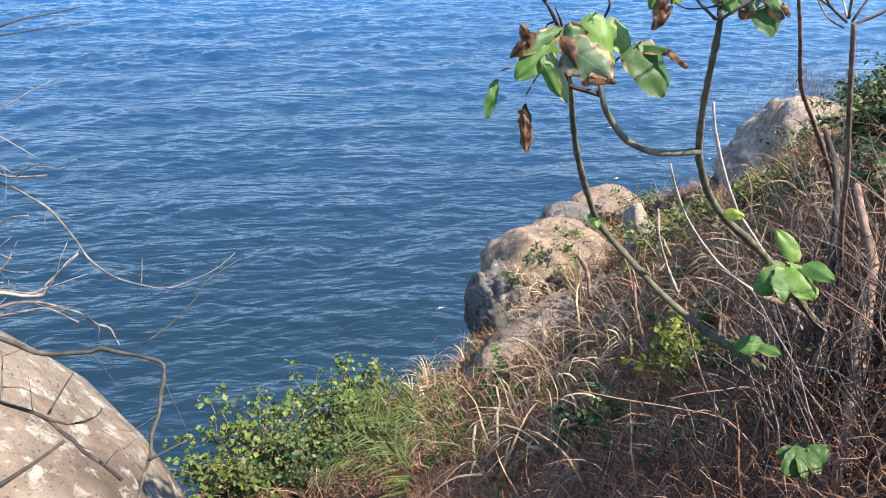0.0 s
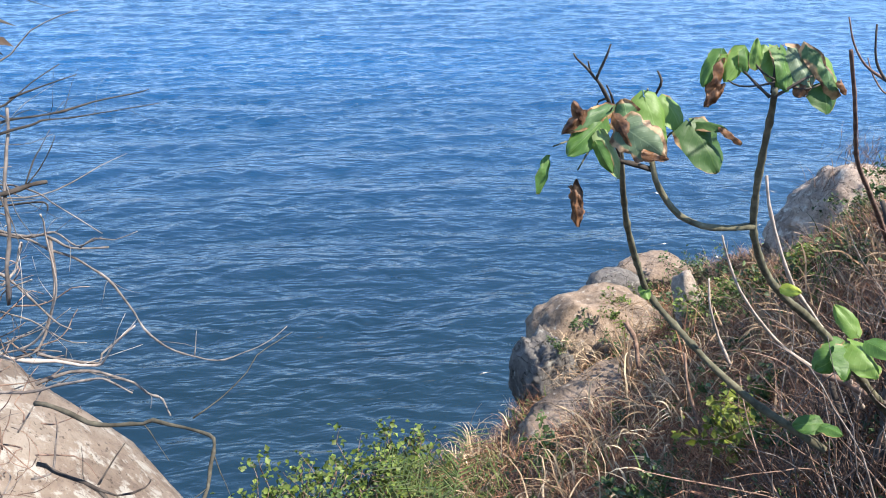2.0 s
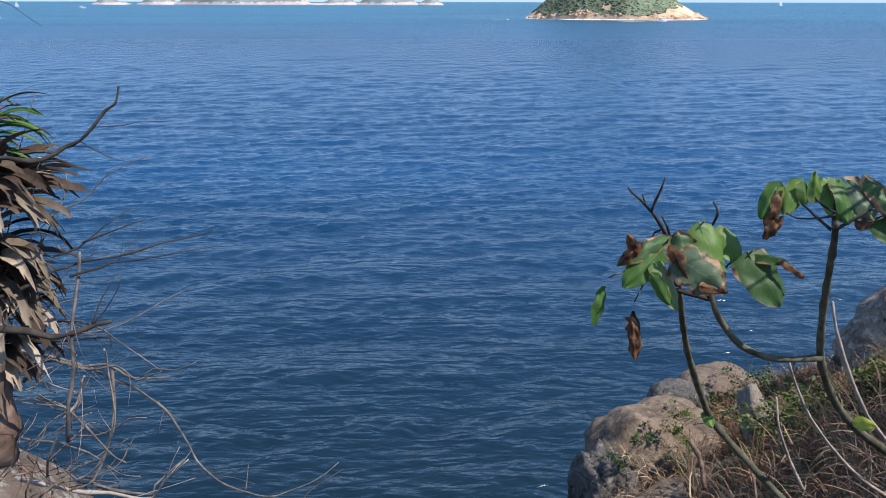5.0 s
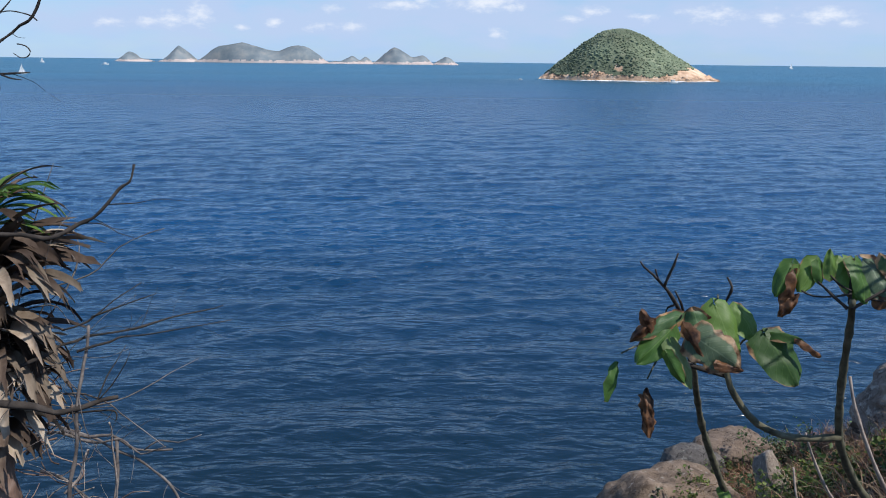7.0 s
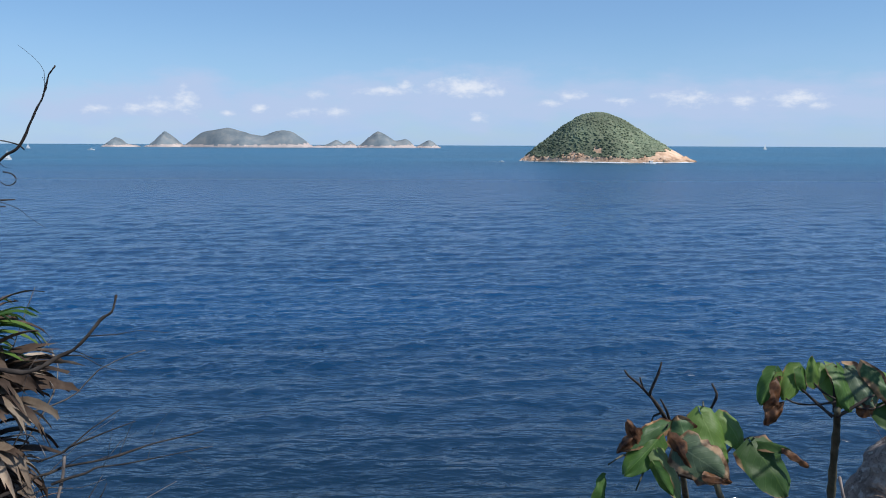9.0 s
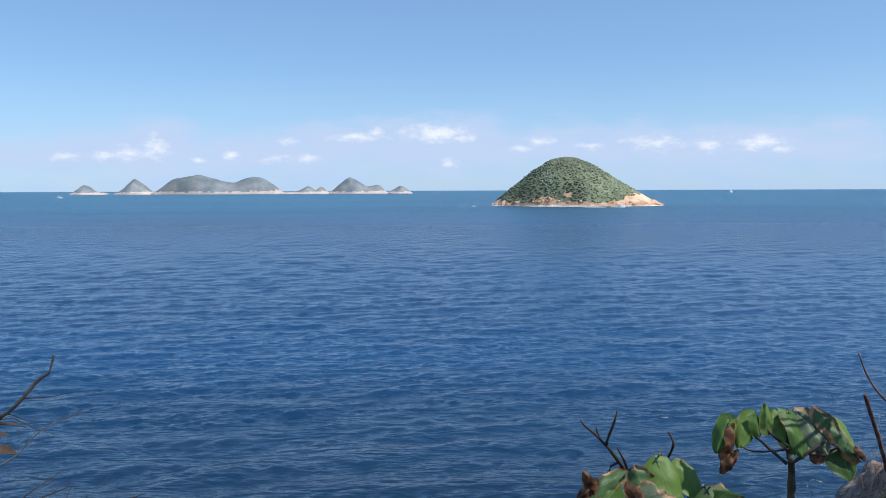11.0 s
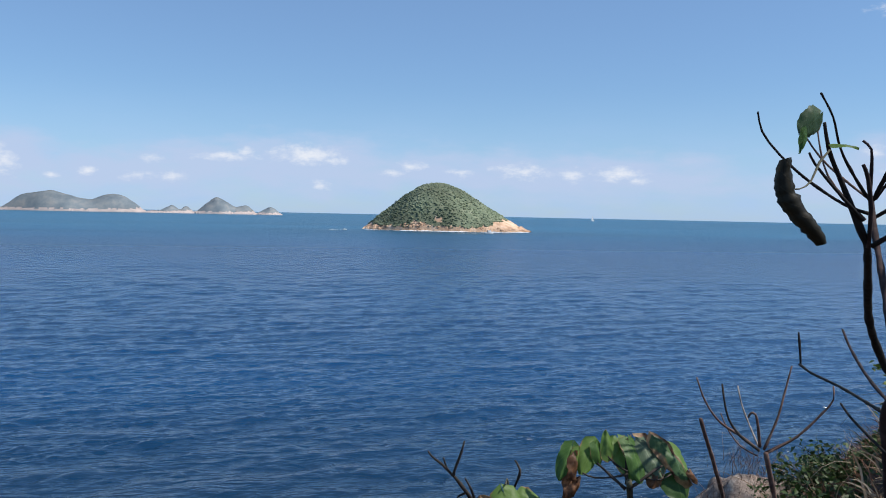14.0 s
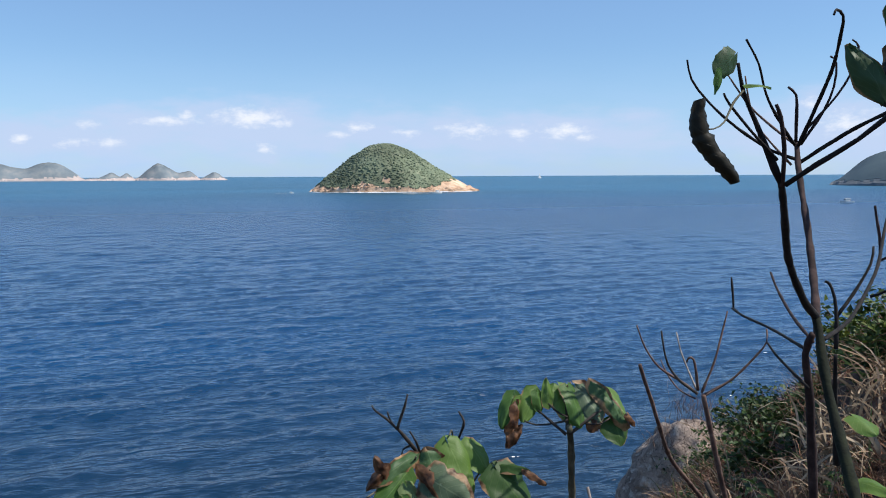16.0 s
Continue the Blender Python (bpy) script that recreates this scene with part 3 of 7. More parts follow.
def leaflets(name, centres, size, material, parent, seed=0, up=0.6, long=1.7):
    """Small folded leaves in one mesh, at the given centres."""
    rng = np.random.default_rng(seed)
    n = len(centres)
    C = np.array(centres, float)
    nr = rng.normal(size=(n, 3))
    nr[:, 2] = abs(nr[:, 2]) + up
    nr /= np.linalg.norm(nr, axis=1)[:, None]
    a = np.cross(nr, rng.normal(size=(n, 3)))
    a /= np.linalg.norm(a, axis=1)[:, None]
    b = np.cross(nr, a)
    s = size * rng.uniform(0.6, 1.3, n)[:, None]
    f = 0.18 * s
    V = np.stack([C - a * s * long / 2, C - a * s * 0.1 + b * s * 0.5 + nr * f, C + a * s * long / 2 - nr * f * 0.6, C - a * s * 0.1 - b * s * 0.5 + nr * f], 1)
    o = np.array(origin_of(parent)) if parent else np.zeros(3)
    i = np.arange(n)[:, None] * 4
    F = np.concatenate([i + [0, 1, 2], i + [0, 2, 3]], 0)
    ob = mesh_object(name, (V.reshape(-1, 3) - o).tolist(), F.tolist(), material)
    if parent:
        ob.parent = parent
    return tagged(ob, "", "", "", "stuff")


def fbm(x, y, z, octaves=4):
    return noise.fractal(Vector((x, y, z)), 0.9, 2.1, octaves)


def boulder(name, at, size, turn, material, label, seed=0, amp=0.10, flat=0.0, cuts=5, kind="", detail=5, cracks=0.0):
    """A rock: a ball cut by several planes, roughened at two scales. size: half axes; turn: degrees about x, y, z."""
    rng = np.random.default_rng(seed)
    bm = bmesh.new()
    bmesh.ops.create_icosphere(bm, subdivisions=detail, radius=1.0)
    planes = []
    for _ in range(cuts):
        v = Vector(rng.normal(size=3)).normalized()
        planes.append((v, rng.uniform(0.62, 0.9)))
    if flat:
        planes.append((Vector((0, 0, 1)), flat))
    for v in bm.verts:
        p = v.co.copy()
        for nrm, d in planes:
            k = p.dot(nrm)
            if k > d:
                p -= nrm * (k - d) * 0.95
        q = p * 1.6 + Vector((seed * 3.1, 0, 0))
        p *= 1 + amp * fbm(q.x, q.y, q.z, 3) + amp * 0.45 * abs(fbm(q.x * 3, q.y * 3, q.z * 3, 4)) + amp * 0.2 * fbm(q.x * 9, q.y * 9, q.z * 9, 3)
        if cracks:
            c = abs(fbm(q.x * 1.3 + 7, q.y * 1.3, q.z * 1.3, 2))
            p *= 1 - cracks * max(0, 1 - c / 0.06)
        v.co = p
    m = Euler([radians(a) for a in turn]).to_matrix().to_4x4() @ Matrix.Diagonal((*size, 1))
    bm.transform(m)
    me = bpy.data.meshes.new(name)
    bm.to_mesh(me)
    bm.free()
    me.polygons.foreach_set("use_smooth", [True] * len(me.polygons))
    me.materials.append(material)
    ob = new(name, me)
    ob.location = at
    return tagged(ob, label, "rock", "", kind)

# ---- sea and ground ----
EYE = 14.0


def build_sea():
    """A fan-shaped sheet, finer towards the shore, raised into short wind waves, over a wide flat sheet that reaches the horizon."""
    rng = np.random.default_rng(79)
    az = np.radians(np.arange(-35, 50.51, 0.115))
    dep = np.concatenate([np.linspace(48, 16, 300), np.linspace(15.96, 1.15, 430)])
    dist = np.concatenate([EYE / np.tan(np.radians(dep)), np.geomspace(740, 6000, 30)])
    D, A = np.meshgrid(dist.astype(np.float32), az.astype(np.float32), indexing="ij")
    X, Y = D * np.sin(A), D * np.cos(A)
    cell = np.gradient(dist).astype(np.float32)[:, None]
    Z = np.zeros_like(X)
    # wind puffs: short waves stand steep in small groups, with smoother water between them
    puff = np.zeros_like(X)
    for k in range(16):
        a, lp = radians(90) + rng.normal() * 0.5, float(rng.uniform(1.6, 5.5))
        puff += np.sin(2 * math.pi / lp * (0.45 * math.cos(a) * X + math.sin(a) * Y) + rng.uniform(0, 6.283) + 1.2 * np.sin(X / (lp * 1.7) + k))
    puff = 0.76 + 0.65 * np.clip(puff / 4.0, -0.45, 0.9)
    n = 170
    lam = np.exp(np.linspace(math.log(0.42), math.log(13.0), n)) * rng.uniform(0.97, 1.03, n)
    for k in range(n):
        lk = float(lam[k])
        th = radians(-80) + rng.normal() * (0.55 if lk < 2.5 else 0.38)
        kx, ky = 2 * math.pi / lk * math.cos(th), 2 * math.pi / lk * math.sin(th)
        share = 1.0 if lk < 1.4 else max(0.18, 1.0 - 0.30 * math.log2(lk / 1.4))
        amp = WAVE_SLOPE * share * math.sqrt(2 / n) * lk / (2 * math.pi)
        keep = np.clip(lk / (1.7 * cell) - 1, 0, 1)
        rows = int(np.count_nonzero(keep))
        if not rows:
            continue
        x, y = X[:rows], Y[:rows]
        ph = kx * x + ky * y + rng.uniform(0, 6.283) + 0.9 * np.sin(x / (lk * 2.6) + k) + 0.9 * np.sin(y / (lk * 3.7) + 2 * k)
        gust = 1 + 0.6 * np.sin(x / (lk * 1.9) + 1.7 * k) * np.sin(y / (lk * 2.3) + 0.9 * k)
        Z[:rows] += amp * keep[:rows] * gust * (puff[:rows] if lk < 3.2 else 1.0) * (np.sin(ph) - 0.28 * np.sin(2 * ph) + 0.12 * np.cos(2 * ph))
    Z *= np.clip(0.58 + (D - 18) / 70, 0.58, 1.0)      # calmer in the lee of the cliff
    V = np.stack([X, Y, Z], -1).reshape(-1, 3)
    m = len(az)
    i = (np.arange(len(dist) - 1)[:, None] * m + np.arange(m - 1)[None]).ravel()
    F = np.stack([i, i + 1, i + m + 1, i + m], 1)
    flat = np.array([(-6000, -400, -1.2), (6000, -400, -1.2), (6000, 6000, -1.2), (-6000, 6000, -1.2)])
    F = np.vstack([F, np.arange(4) + len(V)])
    V = np.vstack([V, flat])
    me = bpy.data.meshes.new("water")
    me.vertices.add(len(V)), me.loops.add(F.size), me.polygons.add(len(F))
    me.vertices.foreach_set("co", V.ravel())
    me.loops.foreach_set("vertex_index", F.ravel())
    me.polygons.foreach_set("loop_start", np.arange(len(F)) * 4)
    me.polygons.foreach_set("use_smooth", np.ones(len(F), bool))
    me.update(calc_edges=True)
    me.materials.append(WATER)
    tagged(new("water", me), "deep blue sea rippled by small wind waves", "sea", "", "structure")


WAVE_SLOPE = 0.22
build_sea()

EDGE_X = [-30, -3.0, -1.8, -0.9, 0.0, 1.2, 1.7, 2.6, 3.7, 5.0, 6.5, 10, 40]
EDGE_Y = [4.0, 2.6, 3.2, 5.1, 5.8, 6.3, 7.2, 8.7, 9.8, 10.1, 10.2, 9.8, 6.0]


def ground_z(x, y):
    """Height of the bank: it rises to the right and falls towards the sea, and breaks off at the cliff's edge."""
    x, y = np.asarray(x, float), np.asarray(y, float)
    a, b = np.clip(x, -1.5, 6.5), np.clip(y, -0.5, 10.2)
    z = (-1.3862 + 0.7849 * a - 0.7194 * b + 0.0656 * a * a + 0.0098 * a * b - 0.0413 * b * b + 0.0273 * a * a * b - 0.0247 * a * b * b
         + 0.00977 * b ** 3 - 0.0179 * a ** 3)
    z = z + 0.25 * (x - a) + np.where(y < b, -0.25, -0.6) * (y - b)
    z = np.where(z > -0.8, -0.8 + 0.45 * np.tanh((z + 0.8) / 0.9), z) - 0.22 * np.clip(x - 3.6, 0, 6)
    beyond = np.maximum(0, y - np.interp(x, EDGE_X, EDGE_Y))
    z = EYE + z - 2.6 * beyond - 1.2 * np.minimum(beyond, 0.4)
    return np.maximum(z, -3.0)


def build_ground():
    xs = np.concatenate([np.linspace(-30, -2.2, 16), np.arange(-2, 8, 0.1), np.linspace(8.2, 40, 24)])
    ys = np.concatenate([np.linspace(-16, -0.6, 12), np.arange(-0.4, 11.5, 0.1), np.linspace(11.8, 22, 24)])
    X, Y = np.meshgrid(xs, ys)
    Z = ground_z(X, Y)
    for j in range(len(ys)):
        for i in range(len(xs)):
            Z[j, i] += 0.09 * fbm(X[j, i] * 1.1, Y[j, i] * 1.1, 0, 4) + 0.03 * fbm(X[j, i] * 5, Y[j, i] * 5, 3, 3)
    n = len(xs)
    F = [(j * n + i, j * n + i + 1, (j + 1) * n + i + 1, (j + 1) * n + i) for j in range(len(ys) - 1) for i in range(n - 1)]
    V = np.stack([X, Y, Z], -1).reshape(-1, 3)
    tagged(mesh_object("ground", V.tolist(), F, SOIL), "steep dry earth bank above the sea cliff", "ground", "", "structure")


build_ground()

# ---- islands ----


def island(name, centre, axis, half, depth, profile, label, rock, scrub, rockline, clumps=0, clump_size=2.5, seed=0, ruggedness=1.0, nu=110, bare=((-1, 1), (1, 1)), surf=0.0, scars=(), blocks=0):
    """A hill in the sea. profile: (share along its length -1..1, height); axis: degrees of its length, anticlockwise from +x."""
    rng = np.random.default_rng(seed)
    c, s = math.cos(radians(axis)), math.sin(radians(axis))
    pu, ph = [p[0] for p in profile], [p[1] for p in profile]
    nv = max(26, int(nu * 0.45))
    crest = 0.975 if ruggedness < 1.05 else 1.04

    def surface(u, v):
        h = np.mean([np.interp(u + o, pu, ph) for o in (-0.06, -0.03, 0.0, 0.03, 0.06)]) * crest
        w = max(0.0, 1 - v * v) ** 0.85
        x, y = u * half, v * depth * (0.35 + 0.65 * max(0.0, 1 - u * u) ** 0.5)
        wx, wy = centre[0] + c * x - s * y, centre[1] + s * x + c * y
        k = 30.0 / half
        f = fbm(x * 0.05 * k + seed, y * 0.05 * k, 1, 4)
        g = abs(fbm(x * 0.03 * k + 5 + seed, y * 0.03 * k, 9, 3))
        z = h * w * (1 + 0.10 * ruggedness * f) - ruggedness * 0.07 * h * g * (abs(v) > 0.05)
        if z < rockline:
            z += ruggedness * rockline * (0.35 * fbm(wx * 0.22, wy * 0.22, 4, 3) + 0.22 * abs(fbm(wx * 0.5, wy * 0.5, 8, 3)))
        return wx, wy, z - 0.6 * (abs(v) > 0.97) * 3

    V = [surface(-1.03 + 2.06 * i / nu, -1 + 2 * j / nv) for j in range(nv + 1) for i in range(nu + 1)]
    F = [(j * (nu + 1) + i, j * (nu + 1) + i + 1, (j + 1) * (nu + 1) + i + 1, (j + 1) * (nu + 1) + i) for j in range(nv) for i in range(nu)]
    base = thing(name, (centre[0], centre[1], 0), label, "island", "", "")
    part("rock", V, F, rock, base, smooth=False)
    # the green cover: the same surface lifted where it stands above the bare rock of the shore
    W, keep = [], []
    for k, (x, y, z) in enumerate(V):
        u = (c * (x - centre[0]) + s * (y - centre[1])) / half
        line = rockline * np.interp(u, bare[0], bare[1]) * (1 + 0.6 * fbm(x * 0.5 / rockline, y * 0.5 / rockline, 2, 4))
        W.append((x, y, z + 0.35 * min(1.0, rockline / 6) + 0.02 * z))
        front = -s * (x - centre[0]) + c * (y - centre[1]) < 0
        worn = any(((u - a) / ra) ** 2 + ((z - h) / rh) ** 2 < 1 + 1.2 * fbm(x * 0.3, y * 0.3, 6, 3) for a, h, ra, rh in scars) and front
        keep.append(z > line and not worn)
    G = [f for f in F if all(keep[i] for i in f)]
    part("scrub_cover", W, G, scrub, base)
    if surf:
        edge = [(surface(-1 + 2 * i / 160, -0.985), surface(-1 + 2 * i / 160, -1.0)) for i in range(161)]
        SV, SF = [], []
        for i, (a, o) in enumerate(edge):
            d = np.array([o[0] - a[0], o[1] - a[1]])
            d /= np.linalg.norm(d) + 1e-6
            w = surf * max(0.05, 0.5 + 1.4 * fbm(a[0] * 0.06, a[1] * 0.06, 7, 3))
            SV += [(a[0] - d[0], a[1] - d[1], 0.15 + 0.2 * w), (o[0] + d[0] * (1 + w), o[1] + d[1] * (1 + w), 0.1)]
        SF = [(2 * i, 2 * i + 1, 2 * i + 3, 2 * i + 2) for i in range(160)]
        tagged(mesh_object("surf", SV, SF, FOAM), "white surf line along the island's rocks", "surf", "", "stuff")
    ico = bmesh.new()
    bmesh.ops.create_icosphere(ico, subdivisions=1, radius=1)
    iv = np.array([v.co[:] for v in ico.verts])
    fi = [[v.index for v in f.verts] for f in ico.faces]
    ico.free()
    if clumps:
        spots = np.array([[W[i] for i in f] for f in G])
        spots = spots[spots[:, 0, 1] - spots[:, 0, 0] * math.tan(radians(axis)) < centre[1] - centre[0] * math.tan(radians(axis)) + 6]
        pick = rng.integers(0, len(spots), clumps)
        CV, CF = [], []
        for n, k in enumerate(pick):
            p = rng.dirichlet((1, 1, 1, 1)) @ spots[k]
            r = clump_size * rng.uniform(0.35, 1.0) * (1 + 0.5 * fbm(p[0] * 0.1, p[1] * 0.1, 3, 2))
            p = p + rng.normal(size=3) * (0.5, 0.5, 0.1) - np.array([0, 0, 0.56 * r])
            CV.append(p + iv * r * rng.uniform(0.65, 1.2, (len(iv), 3)) * (1.3, 1.3, 0.75))
            CF += [tuple(q + n * len(iv) for q in f) for f in fi]
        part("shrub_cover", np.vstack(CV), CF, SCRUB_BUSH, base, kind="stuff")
    if blocks:
        CV, CF = [], []
        for n in range(blocks):
            u = float(rng.choice([rng.uniform(-1.0, 1.0), rng.uniform(0.55, 0.98), rng.uniform(-0.55, -0.25)]))
            x, y, z = surface(u, rng.uniform(-0.99, -0.93))
            r = rng.uniform(0.4, 1.05)
            CV.append(np.array([x, y, max(z, 0.0)]) + iv * r * rng.uniform(0.6, 1.3, (len(iv), 3)) * (1.5, 1.1, 0.9))
            CF += [tuple(q + n * len(iv) for q in f) for f in fi]
        part("shore_rubble", np.vstack(CV), CF, SHORE, base, kind="stuff", smooth=False)
    return base


island("island", (148.9, 659), -12.4, 67.6, 58,
       [(-1.05, 0), (-0.97, 3.0), (-0.9, 9.0), (-0.71, 19), (-0.51, 30), (-0.31, 37.8), (-0.15, 41), (-0.02, 40.2), (0.145, 35), (0.31, 29), (0.475, 21.5), (0.64, 14.5), (0.74, 10.5), (0.84, 7.4), (0.94, 2.8), (1.05, 0)],
       "conical green island with an orange rocky shore", SHORE, SCRUB, 3.7, 5000, 1.1, seed=3, nu=260, bare=((-1, -0.85, -0.6, -0.48, -0.42, -0.36, -0.27, -0.2, 0.3, 0.5, 0.62, 0.8, 1.0), (1.3, 1.2, 0.9, 0.9, 1.2, 2.1, 1.7, 0.7, 0.6, 1.1, 2.4, 3.0, 3.4)), surf=2.2,
       scars=((-0.115, 9.8, 0.026, 1.7), (-0.085, 9.2, 0.022, 1.2), (-0.10, 8.2, 0.03, 0.8)), blocks=150)
FAR = "hazy far island with pale rocks along the water"
for lo, hi, y, prof, sd in [
    (-912, -818, 2300, [(-1, 0), (-0.7, 12), (-0.34, 26), (-0.1, 24), (0.1, 11), (0.6, 6), (1, 0)], 11),
    (-792, -686, 2300, [(-1, 0), (-0.7, 10), (0.04, 42), (0.5, 22), (1, 0)], 12),
    (-694, -322, 2300, [(-1, 0), (-0.93, 6), (-0.68, 39), (-0.55, 45), (-0.37, 51), (-0.2, 45), (0.06, 37), (0.26, 31), (0.36, 41), (0.50, 48), (0.66, 43), (0.84, 26), (0.95, 9), (1, 0)], 13),
    (-330, -192, 2290, [(-1, 0), (-0.8, 3), (-0.4, 6), (0.13, 21), (0.4, 9), (0.65, 20), (0.9, 6), (1, 0)], 14),
    (-200, -26, 2300, [(-1, 0), (-0.85, 8), (-0.27, 48), (0.1, 28), (0.3, 18), (0.7, 24), (0.88, 9), (1, 0)], 15),
    (-30, 42, 2300, [(-1, 0), (-0.6, 9), (0.08, 21), (0.5, 14), (1, 0)], 16),
]:
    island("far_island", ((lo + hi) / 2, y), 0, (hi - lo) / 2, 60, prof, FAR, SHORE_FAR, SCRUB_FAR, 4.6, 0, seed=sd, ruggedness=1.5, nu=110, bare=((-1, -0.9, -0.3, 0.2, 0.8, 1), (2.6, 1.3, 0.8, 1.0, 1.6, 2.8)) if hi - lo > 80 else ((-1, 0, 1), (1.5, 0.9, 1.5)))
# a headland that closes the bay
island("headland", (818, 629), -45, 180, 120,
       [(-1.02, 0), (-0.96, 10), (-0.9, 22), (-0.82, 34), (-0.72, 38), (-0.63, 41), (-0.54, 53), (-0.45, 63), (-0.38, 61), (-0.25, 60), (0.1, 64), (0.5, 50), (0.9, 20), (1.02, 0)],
       "rocky headland under thin scrub, coloured dark and hazy across the bay", SHORE_DARK, SCRUB_DARK, 4, 0, seed=21, nu=120)

# ---- boats ----


def box(c, s, turn=0.0):
    x, y, z = s[0] / 2, s[1] / 2, s[2] / 2
    V = np.array([(a * x, b * y, d * z) for a in (-1, 1) for b in (-1, 1) for d in (-1, 1)], float)
    V[V[:, 2] > 0] *= (0.92, 0.92, 1)
    k, q = math.cos(radians(turn)), math.sin(radians(turn))
    V = np.stack([V[:, 0] * k - V[:, 1] * q, V[:, 0] * q + V[:, 1] * k, V[:, 2]], 1) + np.array(c)
    return V, [(0, 1, 3, 2), (4, 6, 7, 5), (0, 4, 5, 1), (2, 3, 7, 6), (0, 2, 6, 4), (1, 5, 7, 3)]


def hull(at, ln, wd, ht, turn):
    """A pointed hull with a raked bow."""
    st = [(-0.5, 0.8, 0.0), (-0.2, 1.0, 0.0), (0.15, 0.95, 0.02), (0.38, 0.55, 0.10), (0.5, 0.03, 0.22)]
    k, q = math.cos(radians(turn)), math.sin(radians(turn))
    V, F = [], []
    for u, w, rise in st:
        for sgn, lev in ((-1, 1), (-0.75, 0.0), (0.75, 0.0), (1, 1)):
            x, y, z = u * ln, sgn * w * wd / 2, -0.2 + (ht + 0.2) * lev + rise * ht * 2 * lev
            V.append((at[0] + x * k - y * q, at[1] + x * q + y * k, at[2] + z))
    for i in range(len(st) - 1):
        for j in range(3):
            F.append((i * 4 + j, i * 4 + j + 1, i * 4 + j + 5, i * 4 + j + 4))
        F.append((i * 4 + 3, i * 4, i * 4 + 4, i * 4 + 7))
    F += [(0, 3, 2, 1), (16, 17, 18, 19)]
    return V, F


def motorboat(at, ln, turn, wake, label):
    b = thing("motorboat", (at[0], at[1], 0), label, "boat", "boats on the bay")
    part("hull", *hull((at[0], at[1], 0), ln, ln * 0.33, ln * 0.13, turn), HULL, b, smooth=False)
    part("cabin", *box((at[0], at[1], ln * 0.22), (ln * 0.36, ln * 0.24, ln * 0.16), turn), HULL, b, smooth=False)
    part("windscreen", *box((at[0], at[1], ln * 0.25), (ln * 0.375, ln * 0.22, ln * 0.06), turn), GLASS_DARK, b, smooth=False)
    part("roof", *box((at[0], at[1], ln * 0.32), (ln * 0.42, ln * 0.27, ln * 0.03), turn), HULL, b, smooth=False)
    if wake:
        rng = np.random.default_rng(4)
        k, q = math.cos(radians(turn)), math.sin(radians(turn))
        n = 30
        V, F = [], []
        for i in range(n + 1):
            u = i / n
            w = 0.5 + 2.2 * u * rng.uniform(0.7, 1.2)
            for sgn in (-1, 1):
                x, y = -ln * 0.4 - u * wake, sgn * w
                V.append((at[0] + x * k - y * q, at[1] + x * q + y * k, 0.10 + 0.05 * rng.uniform()))
        F = [(2 * i, 2 * i + 1, 2 * i + 3, 2 * i + 2) for i in range(n)]
        tagged(mesh_object("wake", V, F, FOAM), "white foam wake behind a motorboat", "wake", "", "stuff")


motorboat((160, 566), 7.0, 10, 26, "small white motorboat speeding past the island")
motorboat((282, 302), 6.5, 165, 0, "small white cabin boat lying in the bay")
motorboat((-556, 1347), 11, 5, 0, "white boat far out on the water")
motorboat((58, 611), 3.5, 0, 10, "small white open boat beside the island")


def sailboat(at, ln, turn, label):
    b = thing("sailboat", (at[0], at[1], 0), label, "sailing boat", "boats on the bay")
    part("hull", *hull((at[0], at[1], 0), ln, ln * 0.3, ln * 0.12, turn), HULL, b, smooth=False)
    part("mast", *tube([(at[0], at[1], 0.2), (at[0], at[1], ln * 1.35)], ln * 0.012, ln * 0.008, 6, ln / 4, 0), HULL, b)
    k, q = math.cos(radians(turn)), math.sin(radians(turn))

    def sail(x0, x1, z0, z1, belly):
        V, F, n = [], [], 8
        for i in range(n + 1):
            u = i / n
            for j in range(n + 1):
                w = j / n
                x = x0 + (x1 - x0) * w * (1 - u)
                z = z0 + (z1 - z0) * u
                y = belly * math.sin(math.pi * w) * (1 - u)
                V.append((at[0] + x * k - y * q, at[1] + x * q + y * k, z))
        F = [(i * (n + 1) + j, i * (n + 1) + j + 1, (i + 1) * (n + 1) + j + 1, (i + 1) * (n + 1) + j) for i in range(n) for j in range(n)]
        return V, F

    part("mainsail", *sail(-0.1, -ln * 0.48, ln * 0.2, ln * 1.3, 0.3), SAIL, b)
    part("jib", *sail(0.1, ln * 0.42, ln * 0.15, ln * 1.05, 0.25), SAIL, b)


sailboat((-324, 629), 5.6, 35, "small sailing dinghy with white sails set")
sailboat((-799, 1633), 8, 20, "white sailing boat far out on the water")
sailboat((925, 2170), 12, 20, "white sailing yacht on the horizon")

ROCK_CRAG = rock_material("brown_crag", [(0.10, 0.078, 0.066), (0.29, 0.225, 0.185), (0.44, 0.35, 0.285)], (0.48, 0.43, 0.37), 0.05, 0.5, 1.0, 0.5)
